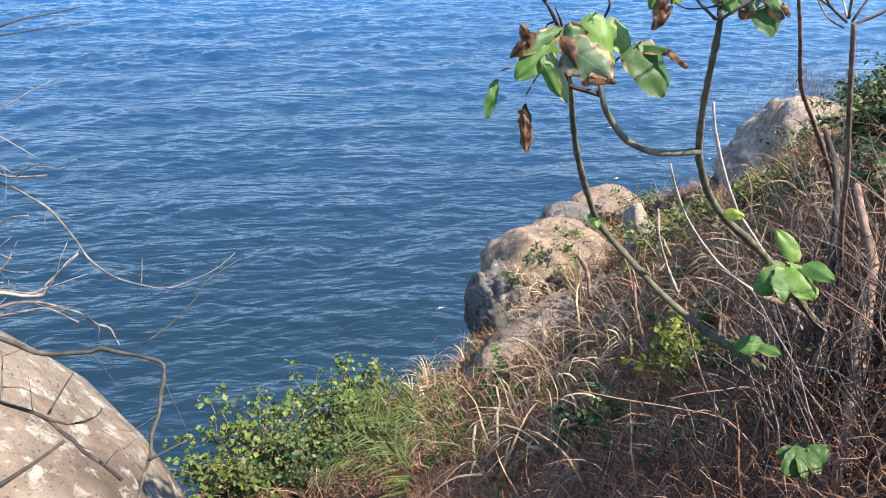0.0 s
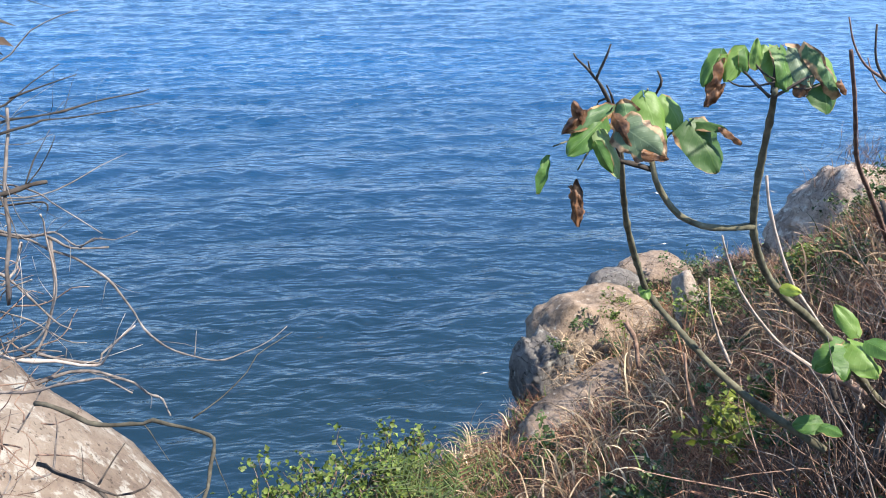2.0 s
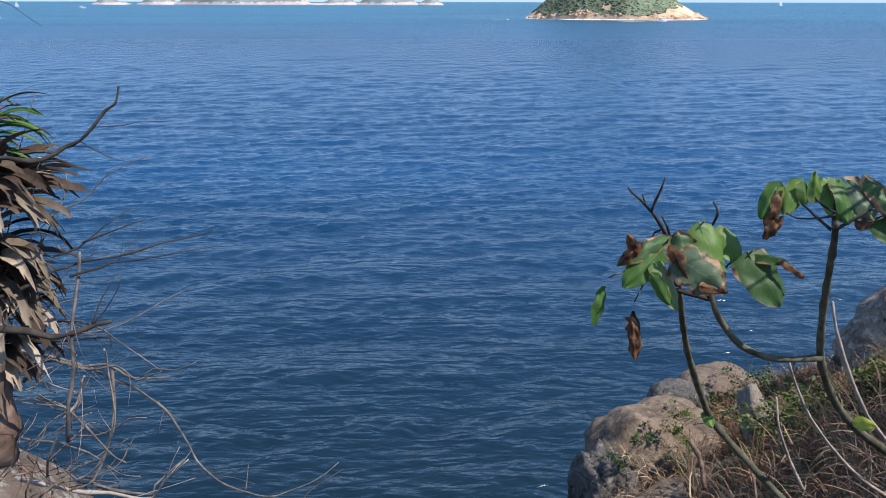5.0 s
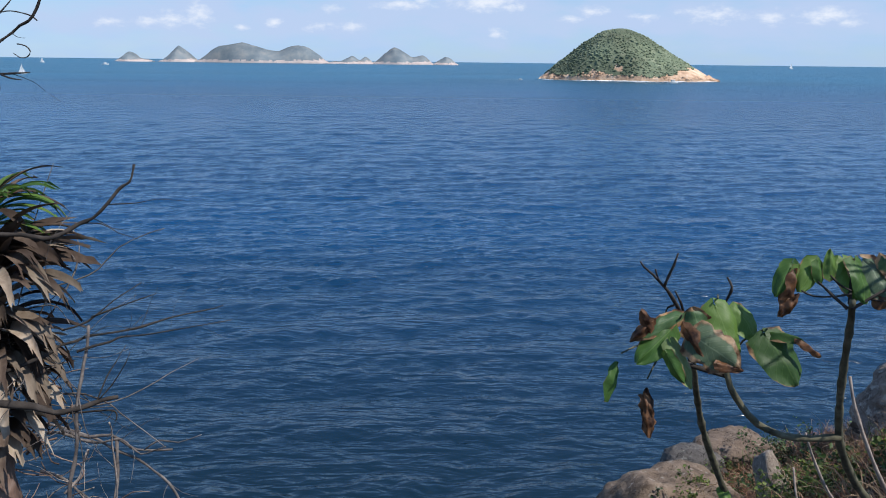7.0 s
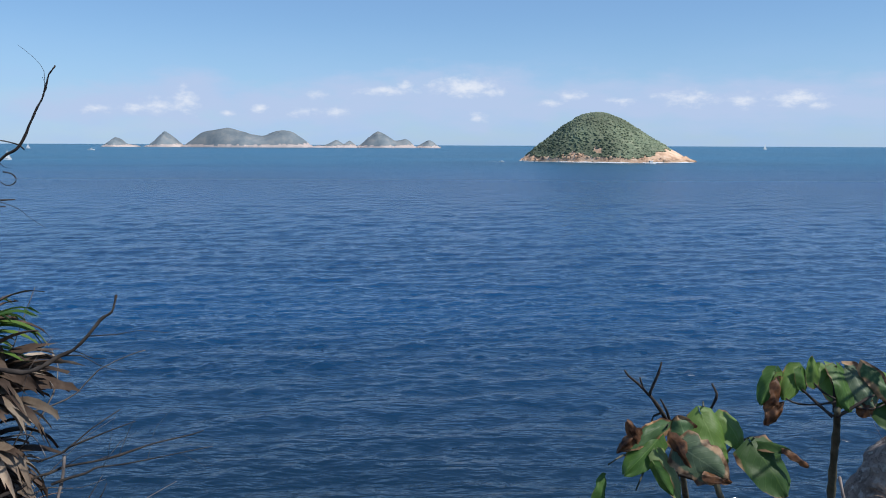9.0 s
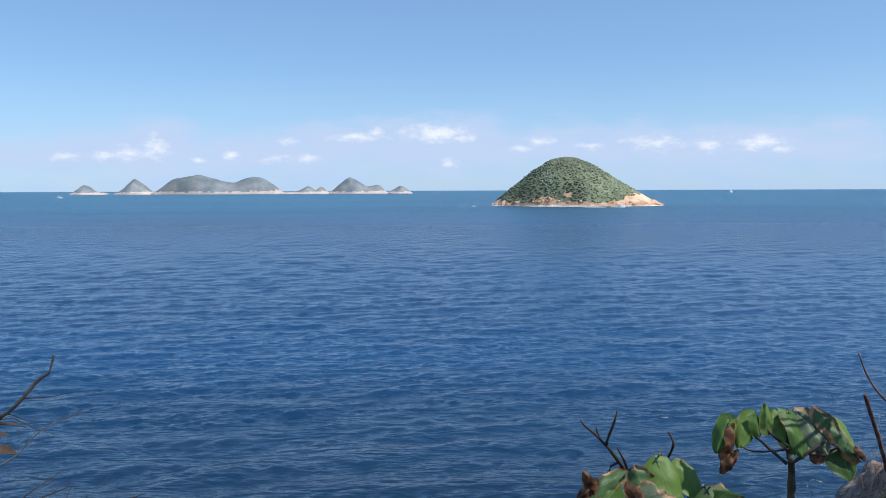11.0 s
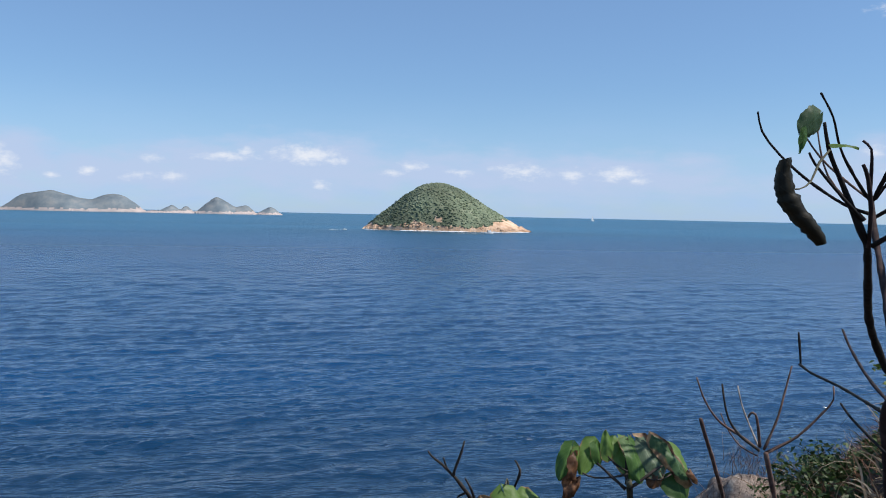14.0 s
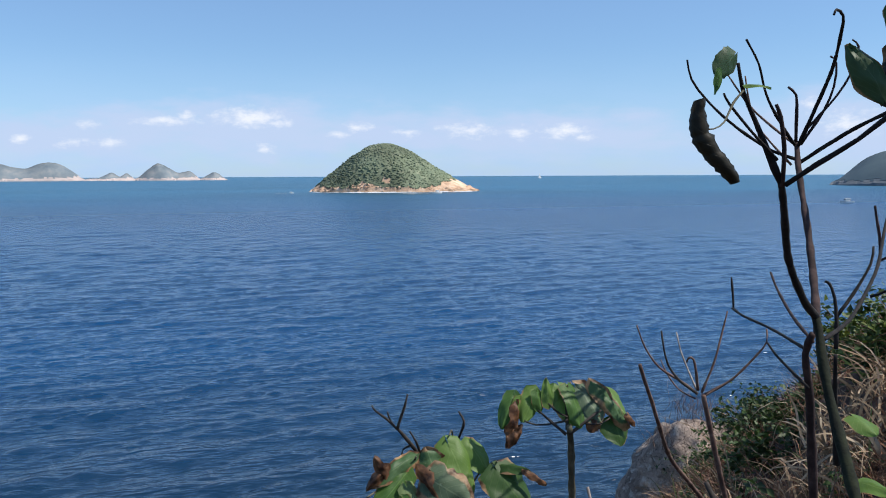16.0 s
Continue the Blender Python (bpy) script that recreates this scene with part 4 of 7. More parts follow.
# ---- rocks on the bank ----
boulder("boulder", (-1.529, 1.264, 12.097), (1.28, 1.35, 1.01), (10, 28, 20), ROCK_PALE, "pale weathered boulder with lichen patches", seed=5, amp=0.045, cuts=3)
boulder("boulder", (2.650, 7.850, 8.963), (0.82, 0.90, 0.80), (0, 10, 30), ROCK_TAN, "pinkish granite boulder at the cliff edge", seed=7, amp=0.10, flat=0.80, cuts=8, cracks=0.03)
boulder("boulder", (1.841, 7.238, 8.977), (0.33, 0.5, 0.62), (0, 0, 10), ROCK_GREY, "grey cracked boulder under the cliff edge", seed=8, amp=0.2, cuts=7, cracks=0.08)
boulder("boulder", (3.258, 9.277, 9.067), (0.40, 0.4, 0.26), (0, 8, 20), ROCK_GREY, "grey rounded rock on the cliff edge", seed=9, amp=0.14)
boulder("boulder", (3.960, 9.701, 9.020), (0.55, 0.45, 0.30), (0, 5, 0), ROCK, "pale brown rounded rock on the cliff edge", seed=10, amp=0.14)
boulder("boulder", (3.185, 6.880, 10.110), (0.17, 0.16, 0.44), (-26, 6, 25), ROCK_STONE, "upright pale stone among dry grass", seed=33, amp=0.16, flat=0.78, cuts=9, detail=4)
boulder("boulder", (5.601, 7.897, 10.481), (1.05, 1.0, 0.95), (0, -10, 20), ROCK_CRAG, "brown weathered crag topped with dry scrub", seed=13, amp=0.22, cuts=8, cracks=0.03)
boulder("boulder", (2.339, 5.743, 9.606), (1.2, 0.8, 0.42), (0, -14, 15), ROCK, "flat brown rock slab half buried in dry grass", seed=14, amp=0.12, flat=0.6, cracks=0.05)


# ---- young broad-leaved trees ----
def stems(base, specs, seed=0, slim=0.8):
    """specs: name, path, radii, material, label."""
    for k, (nm, pts, r0, r1, m, lb) in enumerate(specs):
        part(nm, *tube(pts, r0 * slim, r1 * slim, 8, 0.015, 0.07, seed + k, 0.18), m, base, lb)


def leafy_sapling():
    b = thing("sapling", (1.317, 1.622, 12.777), "young broad-leaved tree with a curved green-grey stem and scorched leaves", "tree")
    G = "grey-green stem"
    stems(b, [("trunk", [(1.344, 1.629, 12.757), (1.223, 1.596, 12.882), (1.074, 1.526, 13.035), (0.954, 1.473, 13.148), (0.843, 1.399, 13.242), (0.765, 1.359, 13.323), (0.706, 1.309, 13.408), (0.680, 1.286, 13.462), (0.653, 1.248, 13.544), (0.634, 1.214, 13.624), (0.610, 1.168, 13.702), (0.594, 1.140, 13.741)], 0.0142, 0.0062, BARK, G)], 0, 0.8)
    stems(b, [("branch", [(0.680, 1.283, 13.457), (0.625, 1.275, 13.457), (0.581, 1.275, 13.462), (0.533, 1.270, 13.485), (0.503, 1.272, 13.517), (0.480, 1.271, 13.553), (0.470, 1.277, 13.592)], 0.0075, 0.0065, BARK, G)], 1, 0.8)
    stems(b, [("branch", [(0.474, 1.279, 13.568), (0.439, 1.273, 13.580), (0.408, 1.275, 13.588), (0.384, 1.266, 13.606), (0.368, 1.267, 13.630)], 0.006, 0.0055, BARK_DARK, "")], 2, 0.8)
    for k, p in enumerate([
        [(0.591, 1.145, 13.728), (0.576, 1.160, 13.742), (0.555, 1.170, 13.762)], [(0.593, 1.145, 13.755), (0.581, 1.160, 13.761), (0.569, 1.170, 13.775)],
        [(0.596, 1.145, 13.728), (0.611, 1.140, 13.740), (0.634, 1.140, 13.756), (0.652, 1.150, 13.759)], [(0.594, 1.145, 13.751), (0.578, 1.160, 13.742), (0.552, 1.170, 13.739), (0.530, 1.165, 13.749)],
        [(0.619, 1.140, 13.744), (0.643, 1.135, 13.743), (0.670, 1.145, 13.750)], [(0.592, 1.144, 13.735), (0.598, 1.160, 13.770), (0.600, 1.182, 13.796)],
    ]):
        stems(b, [("petiole", p, 0.0034 if k in (0, 2, 5) else 0.0018, 0.0020 if k in (0, 2, 5) else 0.0014, BARK_DARK, "")], 3 + k, 0.8)
    for k, p in enumerate([
        [(0.372, 1.264, 13.627), (0.345, 1.256, 13.628), (0.318, 1.258, 13.626), (0.276, 1.187, 13.640)], [(0.366, 1.260, 13.626), (0.352, 1.246, 13.616), (0.313, 1.166, 13.608)],
        [(0.470, 1.276, 13.590), (0.486, 1.250, 13.640), (0.505, 1.230, 13.664), (0.481, 1.152, 13.694)], [(0.368, 1.266, 13.628), (0.372, 1.258, 13.650), (0.364, 1.187, 13.702)],
        [(0.470, 1.277, 13.590), (0.452, 1.262, 13.640), (0.446, 1.270, 13.705), (0.420, 1.199, 13.726)], [(0.470, 1.277, 13.590), (0.430, 1.250, 13.640), (0.376, 1.155, 13.692)],
    ]):
        stems(b, [("petiole", p, 0.0024, 0.0015, BARK, "")], 20 + k, 0.8)
    CROWN = [  # base, tip, breadth, facing, material, curl, fold
        ((0.365, 1.195, 13.702), (0.292, 1.162, 13.678), 0.35, (0.15, -0.8, 0.7), LEAF_BURNT, 0.6, 0.9),
        ((0.315, 1.166, 13.700), (0.283, 1.152, 13.673), 0.38, (-0.3, -1, 0.2), LEAF_DEAD, 0.9, 1.2),
        ((0.310, 1.162, 13.684), (0.294, 1.157, 13.715), 0.49, (-0.4, -1, 0.3), LEAF_DEAD, 0.5, 0.9),
        ((0.350, 1.185, 13.681), (0.293, 1.152, 13.639), 0.57, (-0.2, -1, 0.35), LEAF, 0.25, 0.3),
        ((0.395, 1.180, 13.668), (0.381, 1.195, 13.713), 1.08, (-0.1, -1, 0.35), LEAF_BURNT, 0.2, 0.25),
        ((0.419, 1.199, 13.714), (0.443, 1.152, 13.639), 0.54, (0.1, -1, 0.45), LEAF_BRIGHT, 0.35, 0.3),
        ((0.454, 1.209, 13.710), (0.478, 1.176, 13.666), 0.71, (0.35, -1, 0.35), LEAF_BRIGHT, 0.3, 0.35),
        ((0.373, 1.152, 13.681), (0.432, 1.115, 13.647), 0.82, (-0.05, -1, 0.3), LEAF_SCORCHED, 0.3, 0.2),
        ((0.359, 1.152, 13.692), (0.395, 1.129, 13.631), 0.30, (-0.6, -1, 0.1), LEAF_DEAD, 0.5, 1.0),
        ((0.402, 1.124, 13.649), (0.440, 1.119, 13.642), 0.40, (0, -0.8, 0.7), LEAF_DEAD, 0.3, 0.8),
        ((0.345, 1.162, 13.666), (0.374, 1.133, 13.607), 0.46, (0.35, -1, 0.15), LEAF_PALE, 0.35, 0.4),
        ((0.334, 1.148, 13.654), (0.356, 1.129, 13.614), 0.45, (-0.5, -1, 0.1), LEAF, 0.4, 0.5),
        ((0.481, 1.152, 13.683), (0.518, 1.110, 13.624), 0.87, (0.25, -1, 0.4), LEAF_DEEP, 0.3, 0.25),
        ((0.483, 1.162, 13.686), (0.523, 1.129, 13.691), 0.46, (0.05, -0.5, 1), LEAF_DEEP, 0.4, 0.7),
        ((0.518, 1.129, 13.685), (0.549, 1.115, 13.668), 0.32, (0.1, -0.7, 0.8), LEAF_DEAD, 0.5, 0.9),
        ((0.520, 1.185, 13.786), (0.493, 1.165, 13.741), 0.55, (-0.45, -1, 0.25), LEAF, 0.3, 0.35),
        ((0.529, 1.180, 13.780), (0.521, 1.170, 13.747), 0.67, (0.5, -1, 0.2), LEAF_BRIGHT, 0.3, 0.4),
        ((0.556, 1.185, 13.791), (0.529, 1.160, 13.750), 0.60, (-0.1, -1, 0.3), LEAF_BRIGHT, 0.35, 0.45),
        ((0.555, 1.175, 13.790), (0.560, 1.165, 13.758), 0.70, (0.4, -1, 0.2), LEAF, 0.3, 0.45),
        ((0.569, 1.165, 13.770), (0.573, 1.180, 13.810), 0.43, (-0.2, -1, 0.1), LEAF_BRIGHT, 0.2, 0.5),
        ((0.585, 1.180, 13.796), (0.574, 1.165, 13.770), 0.69, (-0.5, -1, 0.3), LEAF_BRIGHT, 0.3, 0.4),
        ((0.597, 1.185, 13.792), (0.602, 1.140, 13.746), 0.65, (-0.1, -1, 0.4), LEAF_BRIGHT, 0.35, 0.3),
        ((0.607, 1.170, 13.795), (0.615, 1.130, 13.744), 0.56, (0.4, -1, 0.4), LEAF, 0.35, 0.35),
        ((0.621, 1.175, 13.794), (0.647, 1.130, 13.749), 0.88, (0.1, -0.9, 0.6), LEAF_SCORCHED, 0.35, 0.3),
        ((0.648, 1.165, 13.798), (0.693, 1.125, 13.737), 0.36, (0.25, -0.9, 0.5), LEAF_BURNT, 0.35, 0.5),
        ((0.684, 1.190, 13.779), (0.700, 1.150, 13.743), 0.65, (0.3, -1, 0.5), LEAF_BRIGHT, 0.3, 0.35),
        ((0.643, 1.140, 13.752), (0.627, 1.130, 13.733), 0.89, (-0.1, -1, 0.3), LEAF_DEAD, 0.5, 0.8),
        ((0.675, 1.150, 13.744), (0.677, 1.125, 13.709), 1.19, (0.15, -1, 0.3), LEAF_DEEP, 0.3, 0.35),
        ((0.688, 1.130, 13.755), (0.701, 1.125, 13.737), 0.56, (0.3, -1, 0.3), LEAF_DEAD, 0.5, 0.8),
    ]
    for k, (a, c, w, fc, m, cu, fo) in enumerate(CROWN):
        dry = m in (LEAF_BURNT, LEAF_DEAD, LEAF_SCORCHED)
        leaf("leaf", a, c, w, fc, m, b, cu, fo, seed=40 + k, rag=0.07 if dry else 0.03, crumple=0.028 if dry else 0.012)
    leaf("leaf", (0.273, 1.187, 13.626), (0.262, 1.162, 13.569), 0.40, (0.7, -1, 0.1), LEAF, b, 0.5, 1.0, "oval", "limp folded green leaf", 5, 0.04, 0.02)
    leaf("leaf", (0.311, 1.166, 13.594), (0.304, 1.129, 13.531), 0.30, (-0.6, -1, 0.1), LEAF_DEAD, b, 0.7, 1.1, "oval", "withered brown hanging leaf", 6, 0.12, 0.05)
    leaf("leaf", (0.305, 1.162, 13.585), (0.321, 1.148, 13.551), 0.34, (0.8, -1, 0.2), LEAF_DEAD, b, 0.9, 1.2, "oval", "", 8, 0.12, 0.05)
    leaf("leaf", (0.523, 1.175, 13.781), (0.513, 1.150, 13.712), 0.34, (0.4, -1, 0.1), LEAF_DEAD, b, 0.6, 1.0, "oval", "withered brown hanging leaf", 7, 0.12, 0.05)
    leaf("leaf", (0.526, 1.160, 13.746), (0.497, 1.150, 13.715), 0.45, (-0.3, -1, 0.2), LEAF_DEAD, b, 0.6, 1.0, "oval", "", 9, 0.12, 0.05)
    # low side shoot
    leaf("leaf", (1.076, 1.482, 13.077), (1.106, 1.399, 13.049), 1.0, (0.3, -1, 0.7), LEAF_BRIGHT, b, 0.5, 0.5, seed=70, rag=0.06, crumple=0.02)
    leaf("leaf", (1.070, 1.478, 13.064), (0.999, 1.457, 13.018), 0.9, (-0.5, -1, 0.2), LEAF, b, 0.6, 0.6, seed=71, rag=0.06, crumple=0.02)
    leaf("leaf", (1.075, 1.472, 13.060), (1.043, 1.406, 13.030), 0.9, (0.5, -0.8, 0.6), LEAF, b, 0.5, 0.7, seed=72, rag=0.06, crumple=0.02)
    leaf("leaf", (1.106, 1.465, 13.086), (1.135, 1.400, 13.085), 0.7, (0.2, -1, 0.4), LEAF, b, seed=73)
    leaf("leaf", (1.097, 1.501, 13.088), (1.058, 1.546, 13.142), 0.55, (0, -1, 0.4), LEAF_BRIGHT, b, seed=74)
    leaf("leaf", (0.810, 1.364, 13.283), (0.835, 1.338, 13.287), 0.7, (0, -1, 0.4), YELLOW_LEAF, b, seed=75)


YELLOW_LEAF = leaf_material("yellow_leaf", (0.30, 0.36, 0.04), (0.42, 0.46, 0.10), 0.0)
leafy_sapling()


def bare_stem():
    b = thing("sapling", (1.062, 1.458, 12.793), "leaning young tree with a green-brown stem and a bare forked tip", "tree")
    stems(b, [("trunk", [(1.064, 1.455, 12.791), (0.999, 1.498, 12.824), (0.927, 1.555, 12.858), (0.841, 1.631, 12.916), (0.763, 1.701, 12.989), (0.692, 1.749, 13.065), (0.635, 1.705, 13.169), (0.567, 1.618, 13.305), (0.512, 1.516, 13.425), (0.462, 1.405, 13.535), (0.414, 1.312, 13.646)], 0.0125, 0.0060, BARK, "")], 100, 0.8)
    stems(b, [("branch", [(0.421, 1.301, 13.583), (0.397, 1.265, 13.646), (0.382, 1.249, 13.684), (0.353, 1.216, 13.725), (0.341, 1.214, 13.740)], 0.0052, 0.0032, BARK_DARK, "")], 101, 0.8)
    stems(b, [("twig", [(0.341, 1.213, 13.739), (0.324, 1.212, 13.757), (0.307, 1.210, 13.771), (0.302, 1.213, 13.779)], 0.0024, 0.0016, BARK_DARK, "")], 102, 0.8)
    stems(b, [("twig", [(0.341, 1.213, 13.739), (0.345, 1.207, 13.758), (0.350, 1.200, 13.778), (0.355, 1.202, 13.795)], 0.0030, 0.0018, BARK_DARK, "")], 103, 0.8)
    stems(b, [("twig", [(0.338, 1.215, 13.742), (0.331, 1.215, 13.752), (0.326, 1.214, 13.767)], 0.0024, 0.0015, BARK_DARK, "")], 104, 0.8)
    stems(b, [("twig", [(0.387, 1.247, 13.681), (0.379, 1.246, 13.704), (0.368, 1.244, 13.723)], 0.0026, 0.0016, BARK_DARK, "")], 105, 0.8)
    stems(b, [("twig", [(0.365, 1.229, 13.705), (0.354, 1.230, 13.700), (0.351, 1.228, 13.690)], 0.0024, 0.0016, BARK_DARK, "")], 106, 0.8)
    stems(b, [("twig", [(0.455, 1.279, 13.682), (0.460, 1.263, 13.709), (0.462, 1.257, 13.727), (0.455, 1.263, 13.742)], 0.0030, 0.0020, BARK_DARK, "")], 107, 0.8)
    leaf("leaf", (0.670, 1.748, 13.092), (0.676, 1.712, 13.074), 0.7, (0, -1, 0.2), LEAF_BRIGHT, b, seed=80)
    leaf("leaf", (1.038, 1.461, 12.866), (0.977, 1.469, 12.860), 0.8, (0, -0.7, 0.8), LEAF, b, seed=81)
    leaf("leaf", (1.038, 1.459, 12.863), (1.067, 1.415, 12.872), 0.7, (0.2, -0.7, 0.8), LEAF, b, seed=82)


bare_stem()


def candelabra():
    b = thing("bare_sapling", (1.551, 1.894, 12.746), "leafless young tree with a reddish stem and upturned twigs", "tree")
    stems(b, [("trunk", [(1.555, 1.892, 12.747), (1.423, 1.797, 13.000), (1.350, 1.748, 13.196), (1.292, 1.729, 13.360), (1.243, 1.707, 13.495), (1.210, 1.693, 13.589)], 0.0135, 0.0095, BARK_RED, "")], 130, 0.60)
    stems(b, [("twig", [(1.216, 1.725, 13.584), (1.184, 1.755, 13.613), (1.141, 1.779, 13.643), (1.111, 1.798, 13.691), (1.093, 1.810, 13.747)], 0.0055, 0.0032, BARK_RED, "")], 131, 0.60)
    stems(b, [("twig", [(1.214, 1.727, 13.586), (1.173, 1.740, 13.618), (1.149, 1.754, 13.656), (1.139, 1.759, 13.698), (1.138, 1.770, 13.738)], 0.0060, 0.0036, BARK_DARK, "")], 132, 0.60)
    stems(b, [("twig", [(1.215, 1.728, 13.593), (1.220, 1.774, 13.631), (1.220, 1.810, 13.674), (1.221, 1.833, 13.718)], 0.0042, 0.0026, TWIG, "")], 133, 0.60)
    stems(b, [("twig", [(1.212, 1.719, 13.596), (1.197, 1.708, 13.649), (1.190, 1.709, 13.677), (1.181, 1.715, 13.679), (1.176, 1.716, 13.668)], 0.0062, 0.0036, BARK_RED, "")], 134, 0.60)
    stems(b, [("twig", [(1.224, 1.721, 13.587), (1.263, 1.729, 13.660), (1.294, 1.748, 13.718), (1.318, 1.758, 13.780)], 0.0052, 0.0032, BARK_RED, "")], 135, 0.60)
    stems(b, [("twig", [(1.225, 1.718, 13.581), (1.285, 1.690, 13.623), (1.343, 1.677, 13.681), (1.366, 1.668, 13.716), (1.369, 1.674, 13.748)], 0.0055, 0.0034, BARK_RED, "")], 136, 0.60)
    stems(b, [("twig", [(1.216, 1.733, 13.570), (1.191, 1.766, 13.585), (1.175, 1.800, 13.621), (1.171, 1.824, 13.652)], 0.0038, 0.0022, BARK_RED, "")], 137, 0.60)
    stems(b, [("twig", [(1.209, 1.693, 13.585), (1.248, 1.694, 13.604), (1.293, 1.691, 13.624)], 0.0045, 0.003, BARK_RED, "")], 138, 0.60)


candelabra()


def whip():
    b = thing("bare_sapling", (1.760, 2.283, 12.858), "single bare reddish shoot rising from the scrub", "tree")
    low = [(1.767, 2.265, 12.834), (1.654, 2.214, 12.967), (1.494, 2.073, 13.124), (1.305, 1.885, 13.287), (1.145, 1.729, 13.429)]
    high = [(1.017, 1.582, 13.580), (0.975, 1.540, 13.641), (0.943, 1.512, 13.689), (0.922, 1.499, 13.731)]
    stems(b, [("trunk", low + high, 0.011, 0.0046, BARK_RED, "")], 150)


whip()


def thin_stem(pts, r0, r1, material, label, seed):
    b = thing("bare_shoot", pts[0], label, "shoot", "thin bare shoots on the bank")
    part("stem", *tube(pts, r0, r1, 6, 0.03, 0.10, seed, 0.1), material, b)


SHOOTS = [
    ([(1.376, 1.759, 12.667), (1.232, 1.725, 12.872), (1.088, 1.656, 13.042), (0.977, 1.598, 13.164), (0.903, 1.575, 13.287), (0.863, 1.577, 13.383), (0.849, 1.584, 13.444)], 0.0065, 0.0035, TWIG, "thin pale bare shoot"),
    ([(1.327, 1.951, 12.686), (1.210, 1.945, 12.768), (1.111, 1.934, 12.868), (1.021, 1.920, 12.982), (0.973, 1.931, 13.077), (0.940, 1.921, 13.151)], 0.006, 0.003, TWIG, "thin pale bare shoot leaning over the grass"),
    ([(1.772, 3.261, 11.828), (1.729, 3.358, 11.943), (1.661, 3.363, 12.109), (1.660, 3.432, 12.236)], 0.009, 0.004, TWIG, "thin pale bare shoot in dry grass"),
    ([(1.579, 3.042, 11.572), (1.540, 3.193, 11.747), (1.535, 3.292, 11.890)], 0.010, 0.006, TWIG_BROWN, "brown dead stalk in dry grass"),
]
SHOOTS += [
    ([(1.765, 4.418, 11.045), (1.750, 4.528, 11.208), (1.697, 4.605, 11.301)], 0.014, 0.018, TWIG_BROWN, "brown dead stalk in dry grass"),
    ([(1.162, 1.198, 12.643), (1.212, 1.272, 12.674), (1.301, 1.408, 12.728), (1.382, 1.532, 12.772), (1.465, 1.655, 12.830), (1.542, 1.772, 12.884), (1.588, 1.910, 12.938), (1.629, 2.049, 13.003)], 0.026, 0.011, TWIG_BROWN, "grey dead stem in the thicket"),
    ([(1.329, 1.577, 12.585), (1.419, 1.725, 12.668), (1.508, 1.890, 12.796), (1.555, 2.002, 12.931), (1.609, 2.140, 13.021), (1.609, 2.245, 13.115)], 0.022, 0.008, BARK_DARK, "dark dead stem in the thicket"),
    ([(1.332, 1.751, 12.613), (1.314, 1.822, 12.689), (1.332, 1.919, 12.747)], 0.011, 0.007, BARK_DARK, "dark dead stem in the thicket"),
    ([(1.215, 1.813, 12.780), (1.304, 1.744, 12.771), (1.362, 1.684, 12.750), (1.479, 1.720, 12.727)], 0.012, 0.010, TWIG_BROWN, "fallen brown branch on the bank"),
]
for k, (pts, r0, r1, m, lb) in enumerate(SHOOTS):
    thin_stem(pts, r0, r1, m, lb, 170 + k)


